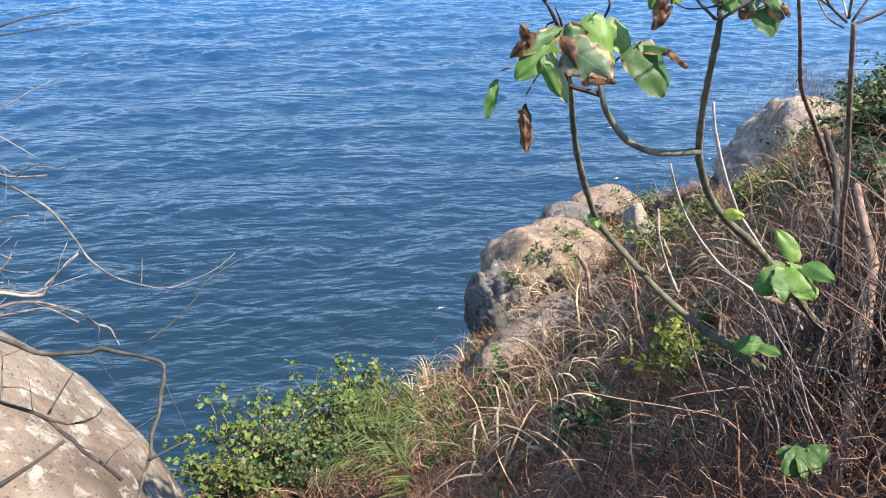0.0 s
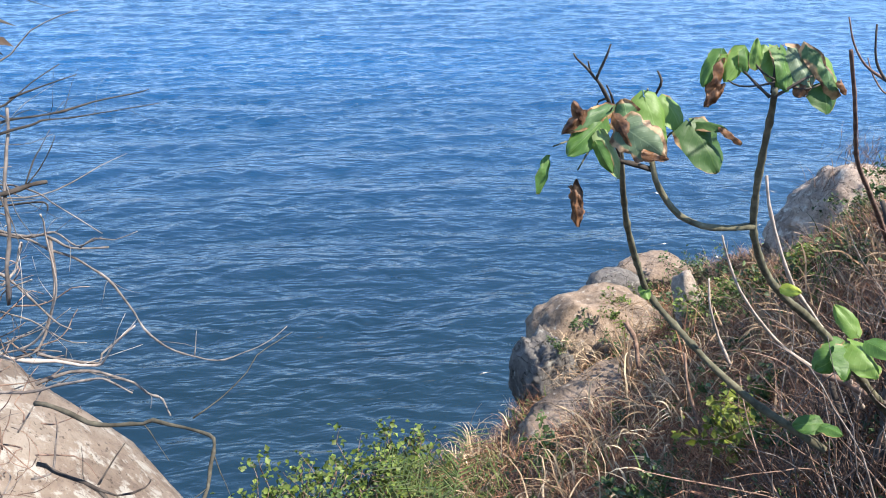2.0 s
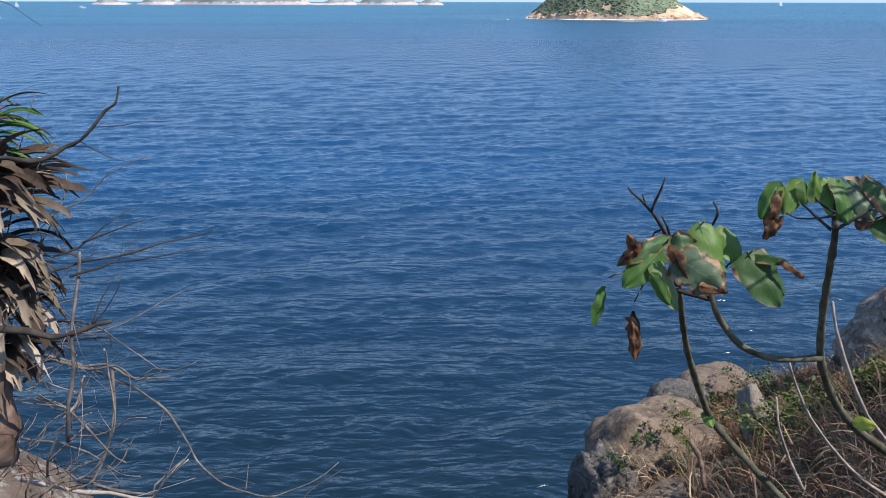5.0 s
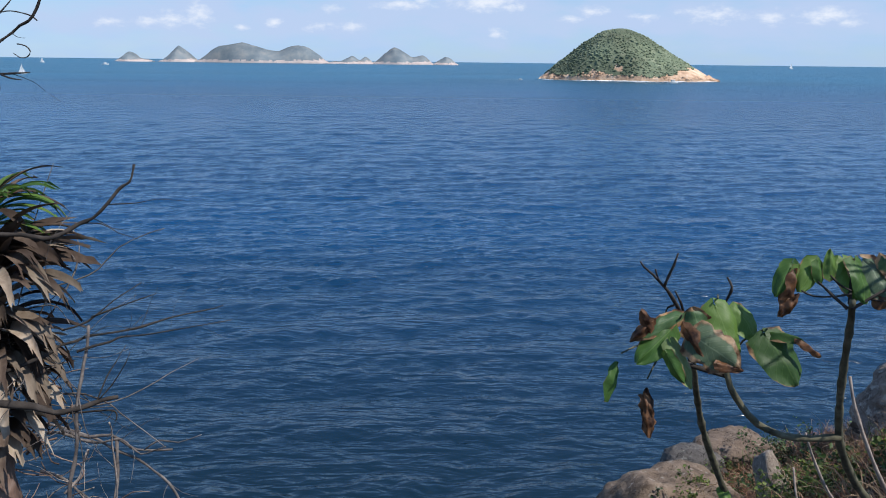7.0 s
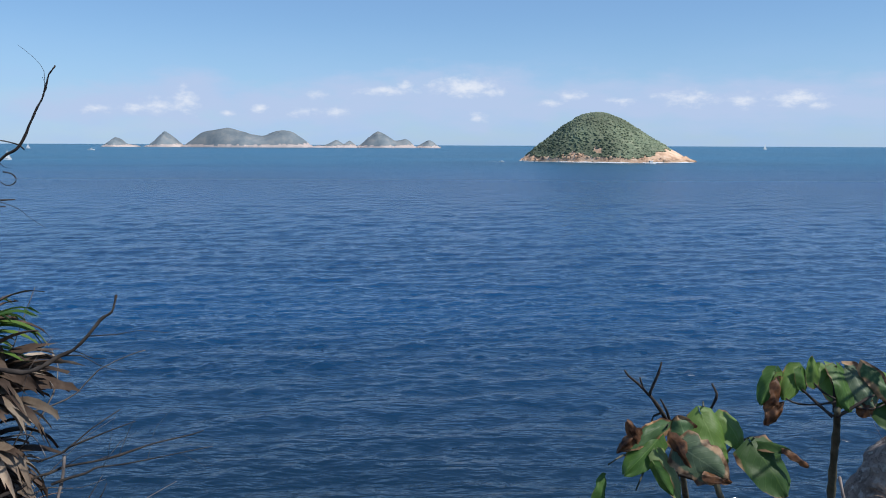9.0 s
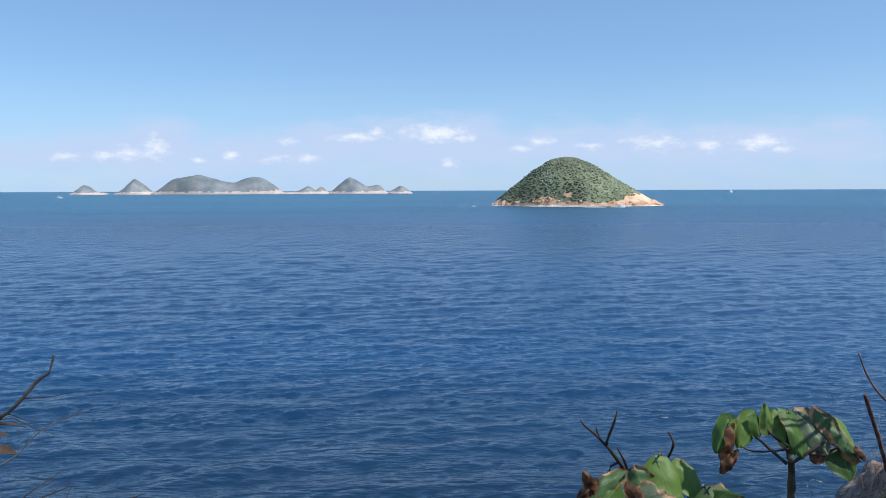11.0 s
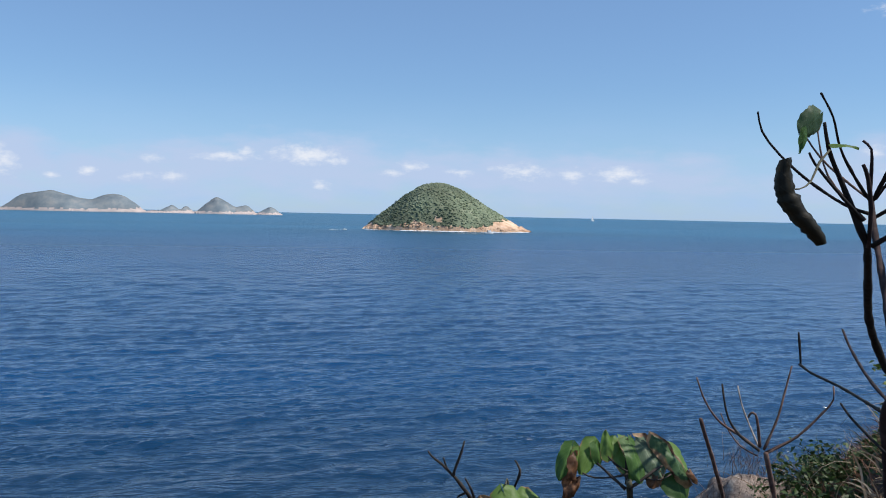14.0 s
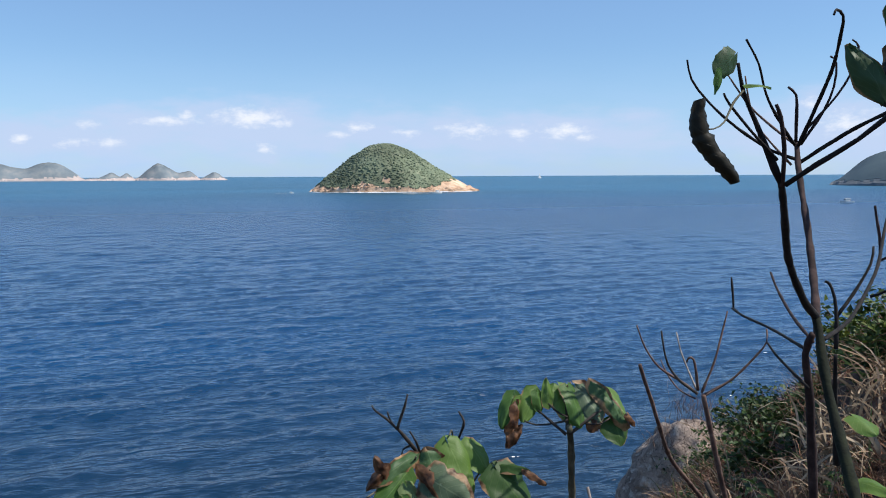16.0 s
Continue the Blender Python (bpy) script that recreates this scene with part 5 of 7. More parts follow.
# ---- the bare tree beside the path ----
def bare_tree():
    b = thing("bare_tree", (0.605, 0.586, 13.835), "leafless small tree with lichened stems darkened as if backlit and a few dead leaves", "tree")
    D, R = BARK_BACKLIT, BARK_BROWN
    stems(b, [("trunk", [(0.657, 0.639, 13.804), (0.670, 0.671, 13.840), (0.682, 0.704, 13.880), (0.691, 0.730, 13.920), (0.701, 0.750, 13.954), (0.704, 0.761, 13.974)], 0.0120, 0.0102, BARK_GREEN, "lichened green-black trunk")], 200, 0.47)
    stems(b, [("stem", [(0.711, 0.764, 13.954), (0.764, 0.832, 13.992), (0.820, 0.909, 14.045), (0.860, 0.970, 14.095), (0.893, 1.021, 14.142), (0.912, 1.047, 14.171)], 0.0095, 0.0088, R, "")], 201, 0.47)
    stems(b, [("branch", [(0.914, 1.047, 14.146), (0.877, 1.057, 14.159), (0.823, 1.066, 14.192), (0.775, 1.069, 14.229), (0.744, 1.066, 14.260), (0.731, 1.058, 14.286)], 0.0055, 0.0028, D, "")], 202, 0.47)
    stems(b, [("branch", [(0.913, 1.047, 14.163), (0.872, 1.028, 14.191), (0.817, 0.996, 14.232), (0.774, 0.959, 14.269), (0.734, 0.932, 14.294)], 0.005, 0.0027, D, "")], 203, 0.47)
    stems(b, [("branch", [(0.911, 1.048, 14.168), (0.898, 1.033, 14.209), (0.887, 1.022, 14.237), (0.873, 1.022, 14.248)], 0.0052, 0.0036, R, "")], 204, 0.47)
    stems(b, [("branch", [(0.908, 1.038, 14.167), (0.878, 0.971, 14.217), (0.844, 0.906, 14.259), (0.806, 0.852, 14.293), (0.787, 0.829, 14.307), (0.771, 0.822, 14.312), (0.763, 0.817, 14.305)], 0.006, 0.003, D, "")], 205, 0.47)
    stems(b, [("branch", [(0.923, 1.052, 14.168), (0.943, 1.031, 14.216), (0.951, 1.021, 14.251), (0.950, 1.017, 14.284), (0.943, 1.022, 14.294)], 0.0046, 0.0028, R, "")], 206, 0.47)
    stems(b, [("branch", [(0.925, 1.050, 14.185), (0.955, 1.019, 14.238), (0.968, 1.002, 14.278), (0.969, 0.997, 14.305), (0.962, 1.002, 14.315)], 0.0042, 0.0024, R, "")], 207, 0.47)
    stems(b, [("branch", [(0.917, 1.044, 14.142), (0.927, 0.965, 14.182), (0.931, 0.899, 14.206), (0.928, 0.828, 14.231), (0.923, 0.766, 14.247)], 0.0062, 0.0046, D, "")], 208, 0.47)
    stems(b, [("branch", [(0.908, 1.052, 14.138), (0.888, 1.072, 14.170), (0.870, 1.087, 14.202), (0.861, 1.093, 14.237), (0.856, 1.096, 14.272)], 0.004, 0.0025, TWIG_BROWN, "")], 209, 0.47)
    stems(b, [("branch", [(0.909, 1.050, 14.169), (0.887, 1.071, 14.195), (0.861, 1.092, 14.228), (0.836, 1.110, 14.274)], 0.0042, 0.0026, TWIG_BROWN, "")], 210, 0.47)
    stems(b, [("branch", [(0.721, 0.765, 13.944), (0.802, 0.817, 13.951), (0.878, 0.873, 13.970), (0.947, 0.925, 13.994), (1.001, 0.972, 14.019), (1.066, 1.029, 14.055), (1.140, 1.082, 14.097), (1.248, 1.152, 14.163), (1.328, 1.216, 14.230)], 0.0055, 0.0028, D, "")], 211, 0.47)
    stems(b, [("branch", [(1.162, 1.134, 13.978), (1.181, 1.105, 14.000), (1.193, 1.083, 14.030), (1.202, 1.060, 14.069)], 0.0046, 0.0034, R, "")], 212, 0.47)
    stems(b, [("branch", [(1.023, 1.011, 13.941), (1.039, 0.997, 13.951), (1.054, 0.986, 13.977), (1.062, 0.984, 14.012), (1.057, 0.991, 14.028), (1.053, 0.994, 14.024)], 0.0048, 0.0032, D, "")], 213, 0.47)
    stems(b, [("branch", [(0.820, 0.855, 13.949), (0.848, 0.860, 13.975), (0.879, 0.866, 14.011), (0.890, 0.874, 14.032)], 0.0045, 0.0028, D, "")], 214, 0.47)
    stems(b, [("branch", [(1.163, 1.135, 13.988), (1.156, 1.131, 14.018), (1.144, 1.128, 14.052), (1.138, 1.126, 14.071)], 0.0058, 0.0045, R, "")], 215, 0.47)
    stems(b, [("branch", [(0.815, 0.849, 13.909), (0.819, 0.854, 13.943), (0.820, 0.860, 13.971), (0.817, 0.866, 13.988), (0.813, 0.870, 13.991)], 0.0052, 0.0034, D, "")], 216, 0.47)
    stems(b, [("branch", [(0.732, 0.794, 13.935), (0.794, 0.902, 13.942), (0.850, 1.000, 13.959), (0.890, 1.067, 13.976)], 0.0045, 0.0036, R, "")], 217, 0.47)
    stems(b, [("branch", [(0.724, 0.798, 13.927), (0.876, 1.047, 13.895), (0.975, 1.241, 13.875), (1.018, 1.330, 13.872)], 0.0042, 0.0048, D, "")], 218, 0.47)
    stems(b, [("branch", [(1.019, 1.328, 13.868), (1.020, 1.333, 13.896), (1.020, 1.339, 13.930)], 0.0045, 0.0034, D, "")], 219, 0.47)
    stems(b, [("branch", [(0.722, 0.787, 13.884), (0.738, 0.841, 13.894), (0.747, 0.873, 13.901), (0.755, 0.900, 13.911)], 0.0038, 0.0025, D, "")], 220, 0.47)
    stems(b, [("stem", [(0.793, 0.849, 13.694), (0.774, 0.835, 13.773), (0.745, 0.811, 13.868), (0.724, 0.796, 13.921), (0.720, 0.781, 13.947)], 0.0120, 0.0085, R, "")], 221, 0.47)
    stems(b, [("branch", [(0.859, 0.887, 13.744), (0.836, 0.869, 13.829), (0.814, 0.848, 13.902)], 0.009, 0.0052, D, "")], 222, 0.47)
    stems(b, [("stem", [(0.705, 0.760, 13.971), (0.662, 0.731, 13.997), (0.588, 0.666, 14.048), (0.525, 0.596, 14.091), (0.475, 0.540, 14.119)], 0.0078, 0.0047, D, "")], 240, 0.54)
    stems(b, [("stem", [(0.475, 0.540, 14.119), (0.461, 0.537, 14.140), (0.445, 0.532, 14.163), (0.431, 0.527, 14.182), (0.421, 0.520, 14.200)], 0.0043, 0.0023, D, "")], 241, 0.54)
    stems(b, [("branch", [(0.477, 0.538, 14.118), (0.486, 0.519, 14.132), (0.497, 0.493, 14.149), (0.505, 0.463, 14.172), (0.508, 0.437, 14.192), (0.510, 0.419, 14.203)], 0.0037, 0.0028, D, "")], 242, 0.54)
    stems(b, [("branch", [(0.475, 0.539, 14.117), (0.470, 0.532, 14.144), (0.463, 0.528, 14.165), (0.458, 0.527, 14.174)], 0.0032, 0.0022, R, "")], 243, 0.54)
    stems(b, [("branch", [(0.466, 0.534, 14.136), (0.442, 0.531, 14.155), (0.419, 0.525, 14.173), (0.412, 0.522, 14.180)], 0.0021, 0.0013, D, "")], 244, 0.54)
    stems(b, [("petiole", [(0.425, 0.519, 14.182), (0.413, 0.513, 14.173), (0.401, 0.505, 14.160), (0.390, 0.501, 14.155), (0.379, 0.497, 14.155)], 0.0013, 0.001, BARK, "")], 245, 0.54)
    curled_leaf("leaf", (0.380, 0.500, 14.174), (0.398, 0.496, 14.119), 0.0072, b, LEAF_DEAD_BACKLIT, "curled brown dead leaf darkened as if backlit", 11)
    leaf("leaf", (0.429, 0.534, 14.208), (0.412, 0.529, 14.193), 0.80, (0.3, -1, 0.1), LEAF_DULL, b, 0.3, 0.4, seed=91, rag=0.06)
    leaf("leaf", (0.414, 0.529, 14.196), (0.411, 0.528, 14.180), 0.5, (0.3, -1, 0.1), LEAF, b, 0.3, 0.3, seed=92)
    leaf("leaf", (0.428, 0.520, 14.186), (0.442, 0.512, 14.185), 0.35, (0, -0.6, 1), LEAF_BRIGHT, b, 0.3, 0.3, seed=93)
    leaf("leaf", (0.416, 0.388, 14.161), (0.397, 0.393, 14.193), 0.42, (-0.5, -1, 0.1), LEAF_DULL, b, 0.6, 0.8, shape="oval", seed=94, crumple=0.02)
    curled_leaf("leaf", (0.416, 0.390, 14.161), (0.419, 0.391, 14.193), 0.0060, b, LEAF_DEAD_BACKLIT, "curled brown dead leaf darkened as if backlit", 12)
    leaf("leaf", (0.435, 0.388, 14.226), (0.427, 0.385, 14.167), 0.36, (-0.2, -1, 0.1), LEAF_DULL, b, 0.3, 0.7, shape="blunt", seed=95, rag=0.10, crumple=0.035)
    leaf("leaf", (0.427, 0.391, 14.228), (0.419, 0.385, 14.197), 0.55, (-0.4, -1, 0.2), LEAF_DEEP, b, 0.3, 0.5, shape="blunt", seed=96, rag=0.08, crumple=0.03)
    leaf("leaf", (0.445, 0.380, 14.236), (0.440, 0.380, 14.193), 0.32, (0.3, -1, 0.1), LEAF_DULL, b, 0.4, 0.8, shape="oval", seed=97, rag=0.08, crumple=0.03)
    leaf("leaf", (0.460, 0.375, 14.229), (0.455, 0.375, 14.188), 0.62, (0.1, -1, 0.1), LEAF_DEEP, b, 0.3, 0.4, shape="blunt", seed=90, rag=0.06, crumple=0.02)
    for k, p in enumerate([[(0.426, 0.374, 14.196), (0.432, 0.369, 14.196), (0.438, 0.362, 14.195)], [(0.426, 0.376, 14.190), (0.433, 0.368, 14.193), (0.438, 0.362, 14.195)], [(0.412, 0.381, 14.178), (0.422, 0.369, 14.184), (0.438, 0.362, 14.195)]]):
        part("petiole", *tube(p, 0.0009, 0.0011, 6, 0.02, 0.05, 260 + k), BARK, b)
    # broad leaves of a low shoot at its foot
    leaf("leaf", (0.718, 0.716, 13.873), (0.718, 0.684, 13.865), 0.9, (0, -1, 0.4), LEAF_BRIGHT, b, seed=98)
    leaf("leaf", (0.706, 0.693, 13.812), (0.713, 0.657, 13.814), 0.7, (0, -1, 0.6), LEAF_BRIGHT, b, seed=99)


# bark of the bare tree: backlit shade put into nearly black colours
BARK_BACKLIT = mat("backlit_bark", [(0.006, 0.005, 0.005), (0.015, 0.012, 0.011), (0.034, 0.028, 0.025)], 45, 0.9, 0.6, 120)
BARK_BROWN = mat("backlit_brown_bark", [(0.016, 0.009, 0.008), (0.036, 0.021, 0.019), (0.08, 0.05, 0.045)], 45, 0.9, 0.6, 120)
BARK_GREEN = mat("backlit_lichened_bark", [(0.004, 0.005, 0.003), (0.010, 0.013, 0.006), (0.028, 0.034, 0.014)], 60, 0.9, 0.6, 150)
# dead brown taken almost to black, the leaf's unlit side put into colour
LEAF_DEAD_BACKLIT = leaf_material("backlit_dead_leaf", (0.02, 0.018, 0.010), (0.05, 0.04, 0.02), 0.0)
bare_tree()


BARK_DULL = mat("dull_bark", [(0.022, 0.019, 0.014), (0.05, 0.044, 0.032), (0.10, 0.09, 0.066)], 60, 0.9, 0.5, 140)
TWIG_GREY = mat("grey_twig", [(0.05, 0.040, 0.036), (0.13, 0.108, 0.096), (0.26, 0.225, 0.20)], 60, 0.88, 0.4, 120)


# ---- dead branches and the dry screw-pine beside the boulder ----
def dead_branch(pts, r0, r1, material, label, seed, twigs=()):
    b = thing("dead_branch", pts[0], label, "branch", "dead branches beside the boulder")
    rng = np.random.default_rng(seed)
    P = smooth_path(pts, 0.03)
    P[1:-1] += rng.normal(size=(len(P) - 2, 3)) * 0.0012
    part("limb", *tube(P, r0, r1, 7, 0.012, 0.12, seed, 0.15), material, b)
    for k in range(3):
        i = int(rng.uniform(0.35, 0.97) * (len(P) - 1))
        d = (P[min(i + 1, len(P) - 1)] - P[i - 1])
        d = d / np.linalg.norm(d) + rng.normal(size=3) * 0.55
        q = [P[i]]
        for _ in range(3):
            d = d / np.linalg.norm(d) + rng.normal(size=3) * 0.25
            q.append(q[-1] + d * rng.uniform(0.012, 0.03))
        r = (r0 + (r1 - r0) * i / len(P)) * 0.32
        part("twig", *tube(q, r, r * 0.4, 5, 0.012, 0.12, seed + 90 + k), material, b)
    for k, (p, a, c) in enumerate(twigs):
        part("twig", *tube(p, a, c, 6, 0.02, 0.12, seed + 50 + k), material, b)


dead_branch([(-0.623, 1.113, 13.560), (-0.572, 1.103, 13.555), (-0.520, 1.098, 13.543), (-0.464, 1.080, 13.526), (-0.404, 1.060, 13.508), (-0.358, 1.025, 13.478), (-0.320, 0.984, 13.448), (-0.285, 0.960, 13.431), (-0.245, 0.944, 13.427), (-0.205, 0.931, 13.430), (-0.161, 0.936, 13.443), (-0.123, 0.946, 13.469)], 0.0024, 0.0006, TWIG_GREY,
            "long bleached dead branch sweeping over the water", 300,
            [([(-0.248, 0.944, 13.428), (-0.247, 0.950, 13.437), (-0.246, 0.962, 13.456)], 0.0009, 0.0004), ([(-0.544, 1.090, 13.550), (-0.502, 1.083, 13.544), (-0.467, 1.078, 13.550), (-0.439, 1.071, 13.535), (-0.418, 1.066, 13.533), (-0.379, 1.069, 13.533)], 0.0029, 0.0013),
             ([(-0.418, 1.066, 13.533), (-0.397, 1.069, 13.547), (-0.369, 1.067, 13.545), (-0.334, 1.062, 13.560)], 0.0014, 0.0006), ([(-0.460, 1.078, 13.545), (-0.451, 1.044, 13.491), (-0.452, 1.011, 13.456), (-0.465, 0.983, 13.420), (-0.490, 0.968, 13.416)], 0.0025, 0.0018)])
dead_branch([(-0.424, 0.858, 13.420), (-0.394, 0.846, 13.419), (-0.357, 0.838, 13.404), (-0.307, 0.840, 13.396), (-0.280, 0.840, 13.401), (-0.238, 0.825, 13.397), (-0.202, 0.807, 13.394), (-0.203, 0.778, 13.373), (-0.211, 0.740, 13.346), (-0.216, 0.706, 13.326), (-0.218, 0.666, 13.316)], 0.0030, 0.0019, BARK_DULL,
            "bent greenish dead branch hanging before the water", 310,
            [([(-0.231, 0.834, 13.407), (-0.199, 0.853, 13.422), (-0.170, 0.883, 13.439), (-0.159, 0.904, 13.451), (-0.134, 0.924, 13.459), (-0.115, 0.932, 13.468)], 0.0010, 0.0005), ([(-0.213, 0.713, 13.333), (-0.196, 0.721, 13.336), (-0.172, 0.732, 13.341)], 0.002, 0.0008)])
dead_branch([(-0.448, 0.875, 13.313), (-0.430, 0.874, 13.301), (-0.393, 0.874, 13.279), (-0.360, 0.865, 13.251), (-0.333, 0.852, 13.225), (-0.288, 0.834, 13.187)], 0.0026, 0.0026, BARK_DARK, "dark dead branch lying over the boulder", 320,
            [([(-0.393, 0.874, 13.279), (-0.354, 0.872, 13.257), (-0.321, 0.885, 13.257), (-0.314, 0.894, 13.264)], 0.002, 0.001), ([(-0.395, 0.735, 13.285), (-0.358, 0.763, 13.294), (-0.327, 0.787, 13.305)], 0.0032, 0.002),
             ([(-0.377, 0.876, 13.273), (-0.361, 0.900, 13.294), (-0.348, 0.916, 13.309)], 0.0016, 0.0008)])
dead_branch([(-0.473, 0.971, 13.372), (-0.448, 0.984, 13.375), (-0.416, 0.998, 13.374), (-0.373, 0.996, 13.363), (-0.329, 0.986, 13.343), (-0.311, 0.983, 13.330), (-0.297, 0.965, 13.316)], 0.0027, 0.0011, TWIG_GREY, "bleached crooked dead branch", 330,
            [([(-0.480, 1.009, 13.398), (-0.451, 1.005, 13.390), (-0.399, 1.008, 13.380), (-0.395, 1.016, 13.390), (-0.359, 1.044, 13.415)], 0.0029, 0.0009)])
dead_branch([(-0.447, 0.768, 13.915), (-0.419, 0.772, 13.910), (-0.380, 0.780, 13.904), (-0.363, 0.790, 13.911), (-0.342, 0.801, 13.920), (-0.321, 0.815, 13.946), (-0.310, 0.821, 13.954), (-0.307, 0.824, 13.970)], 0.0028, 0.0010, BARK_DARK, "black upturned dead twig", 340)
dead_branch([(-0.6, 0.95, 14.005), (-0.545, 0.95, 14.045), (-0.493, 0.95, 14.088), (-0.47, 0.95, 14.104), (-0.452, 0.95, 14.121), (-0.437, 0.95, 14.149), (-0.428, 0.95, 14.166), (-0.421, 0.95, 14.184), (-0.41, 0.95, 14.203)], 0.0019, 0.0008, BARK_DARK, "black upturned dead twig", 345,
            [([(-0.45, 0.95, 14.111), (-0.456, 0.95, 14.116), (-0.466, 0.95, 14.119), (-0.478, 0.95, 14.121), (-0.491, 0.95, 14.119), (-0.51, 0.95, 14.111)], 0.0009, 0.0005), ([(-0.496, 0.95, 14.114), (-0.488, 0.95, 14.121), (-0.482, 0.95, 14.127), (-0.476, 0.95, 14.133)], 0.0013, 0.0005), ([(-0.475, 0.95, 14.086), (-0.466, 0.95, 14.084), (-0.461, 0.95, 14.078), (-0.465, 0.95, 14.072), (-0.473, 0.95, 14.071), (-0.48, 0.95, 14.076)], 0.0008, 0.0005)])
dead_branch([(-0.6, 0.95, 14.05), (-0.54, 0.95, 14.058), (-0.5, 0.95, 14.054), (-0.464, 0.95, 14.055)], 0.0024, 0.0009, BARK_DARK, "short black dead twig", 347,
            [([(-0.50, 0.95, 14.054), (-0.485, 0.945, 14.049), (-0.472, 0.945, 14.047)], 0.0014, 0.0006)])
dead_branch([(-0.471, 0.833, 13.744), (-0.439, 0.842, 13.753), (-0.411, 0.851, 13.770), (-0.386, 0.865, 13.773), (-0.338, 0.887, 13.779), (-0.281, 0.911, 13.789), (-0.254, 0.921, 13.794)], 0.0022, 0.0005, BARK_DARK, "thin dark dead branch over the water", 350,
            [([(-0.412, 0.856, 13.784), (-0.389, 0.869, 13.790), (-0.366, 0.886, 13.809), (-0.339, 0.902, 13.826)], 0.0013, 0.0004)])
dead_branch([(-0.463, 0.793, 13.728), (-0.426, 0.809, 13.715), (-0.392, 0.822, 13.706), (-0.372, 0.834, 13.711), (-0.352, 0.844, 13.713)], 0.0040, 0.0020, BARK_DARK, "dark broken dead branch", 355)
dead_branch([(-0.384, 0.860, 13.790), (-0.385, 0.845, 13.753), (-0.388, 0.830, 13.720), (-0.390, 0.819, 13.673), (-0.392, 0.808, 13.632), (-0.404, 0.811, 13.583)], 0.0016, 0.0024, TWIG_GREY, "upright bleached dead stem", 360)
dead_branch([(-0.390, 0.840, 13.766), (-0.361, 0.855, 13.773), (-0.343, 0.863, 13.776), (-0.304, 0.878, 13.778), (-0.238, 0.899, 13.784)], 0.0015, 0.0004, BARK_DARK, "thin dark dead branch over the water", 365,
            [([(-0.378, 0.855, 13.800), (-0.347, 0.870, 13.810), (-0.316, 0.883, 13.819)], 0.0011, 0.0004)])

for k, (pts, r1, r0, m, lb) in enumerate([
    ([(-0.403, 0.930, 13.641), (-0.404, 0.940, 13.610), (-0.411, 0.950, 13.533), (-0.426, 0.960, 13.494), (-0.457, 0.970, 13.447), (-0.490, 0.980, 13.422)], 0.0009, 0.0017, TWIG, "thin bleached dead branch"),
    ([(-0.389, 0.920, 13.487), (-0.416, 0.930, 13.499), (-0.447, 0.940, 13.531), (-0.473, 0.950, 13.552), (-0.509, 0.960, 13.558)], 0.0008, 0.0022, TWIG_GREY, "bleached dead branch over the boulder"),
    ([(-0.314, 0.930, 13.485), (-0.348, 0.940, 13.449), (-0.374, 0.950, 13.416), (-0.406, 0.960, 13.406), (-0.477, 0.970, 13.412), (-0.562, 0.980, 13.424)], 0.0008, 0.0033, TWIG, "long bleached dead branch over the boulder"),
    ([(-0.321, 0.900, 13.401), (-0.355, 0.910, 13.416), (-0.399, 0.920, 13.408), (-0.457, 0.930, 13.390), (-0.551, 0.940, 13.380)], 0.0012, 0.0027, TWIG_GREY, "bleached crooked dead branch"),
    ([(-0.374, 0.920, 13.467), (-0.409, 0.930, 13.468), (-0.446, 0.940, 13.491), (-0.492, 0.950, 13.501), (-0.540, 0.960, 13.500)], 0.0006, 0.0017, TWIG_GREY, "thin grey dead branch"),
    ([(-0.456, 0.910, 13.556), (-0.440, 0.920, 13.574), (-0.431, 0.930, 13.607), (-0.444, 0.940, 13.579)], 0.0017, 0.0009, TWIG, "curved bleached dead twig"),
    ([(-0.389, 0.920, 13.649), (-0.398, 0.930, 13.656), (-0.444, 0.940, 13.649), (-0.512, 0.950, 13.638)], 0.0006, 0.0020, BARK_DARK, "dark dead branch beside the boulder"),
    ([(-0.336, 0.930, 13.610), (-0.372, 0.940, 13.594), (-0.398, 0.950, 13.609), (-0.432, 0.960, 13.597), (-0.484, 0.970, 13.605), (-0.533, 0.980, 13.595)], 0.0006, 0.0023, TWIG_GREY, "crooked grey dead branch"),
]):
    dead_branch(pts[::-1], r0, r1, m, lb, 370 + 7 * k)


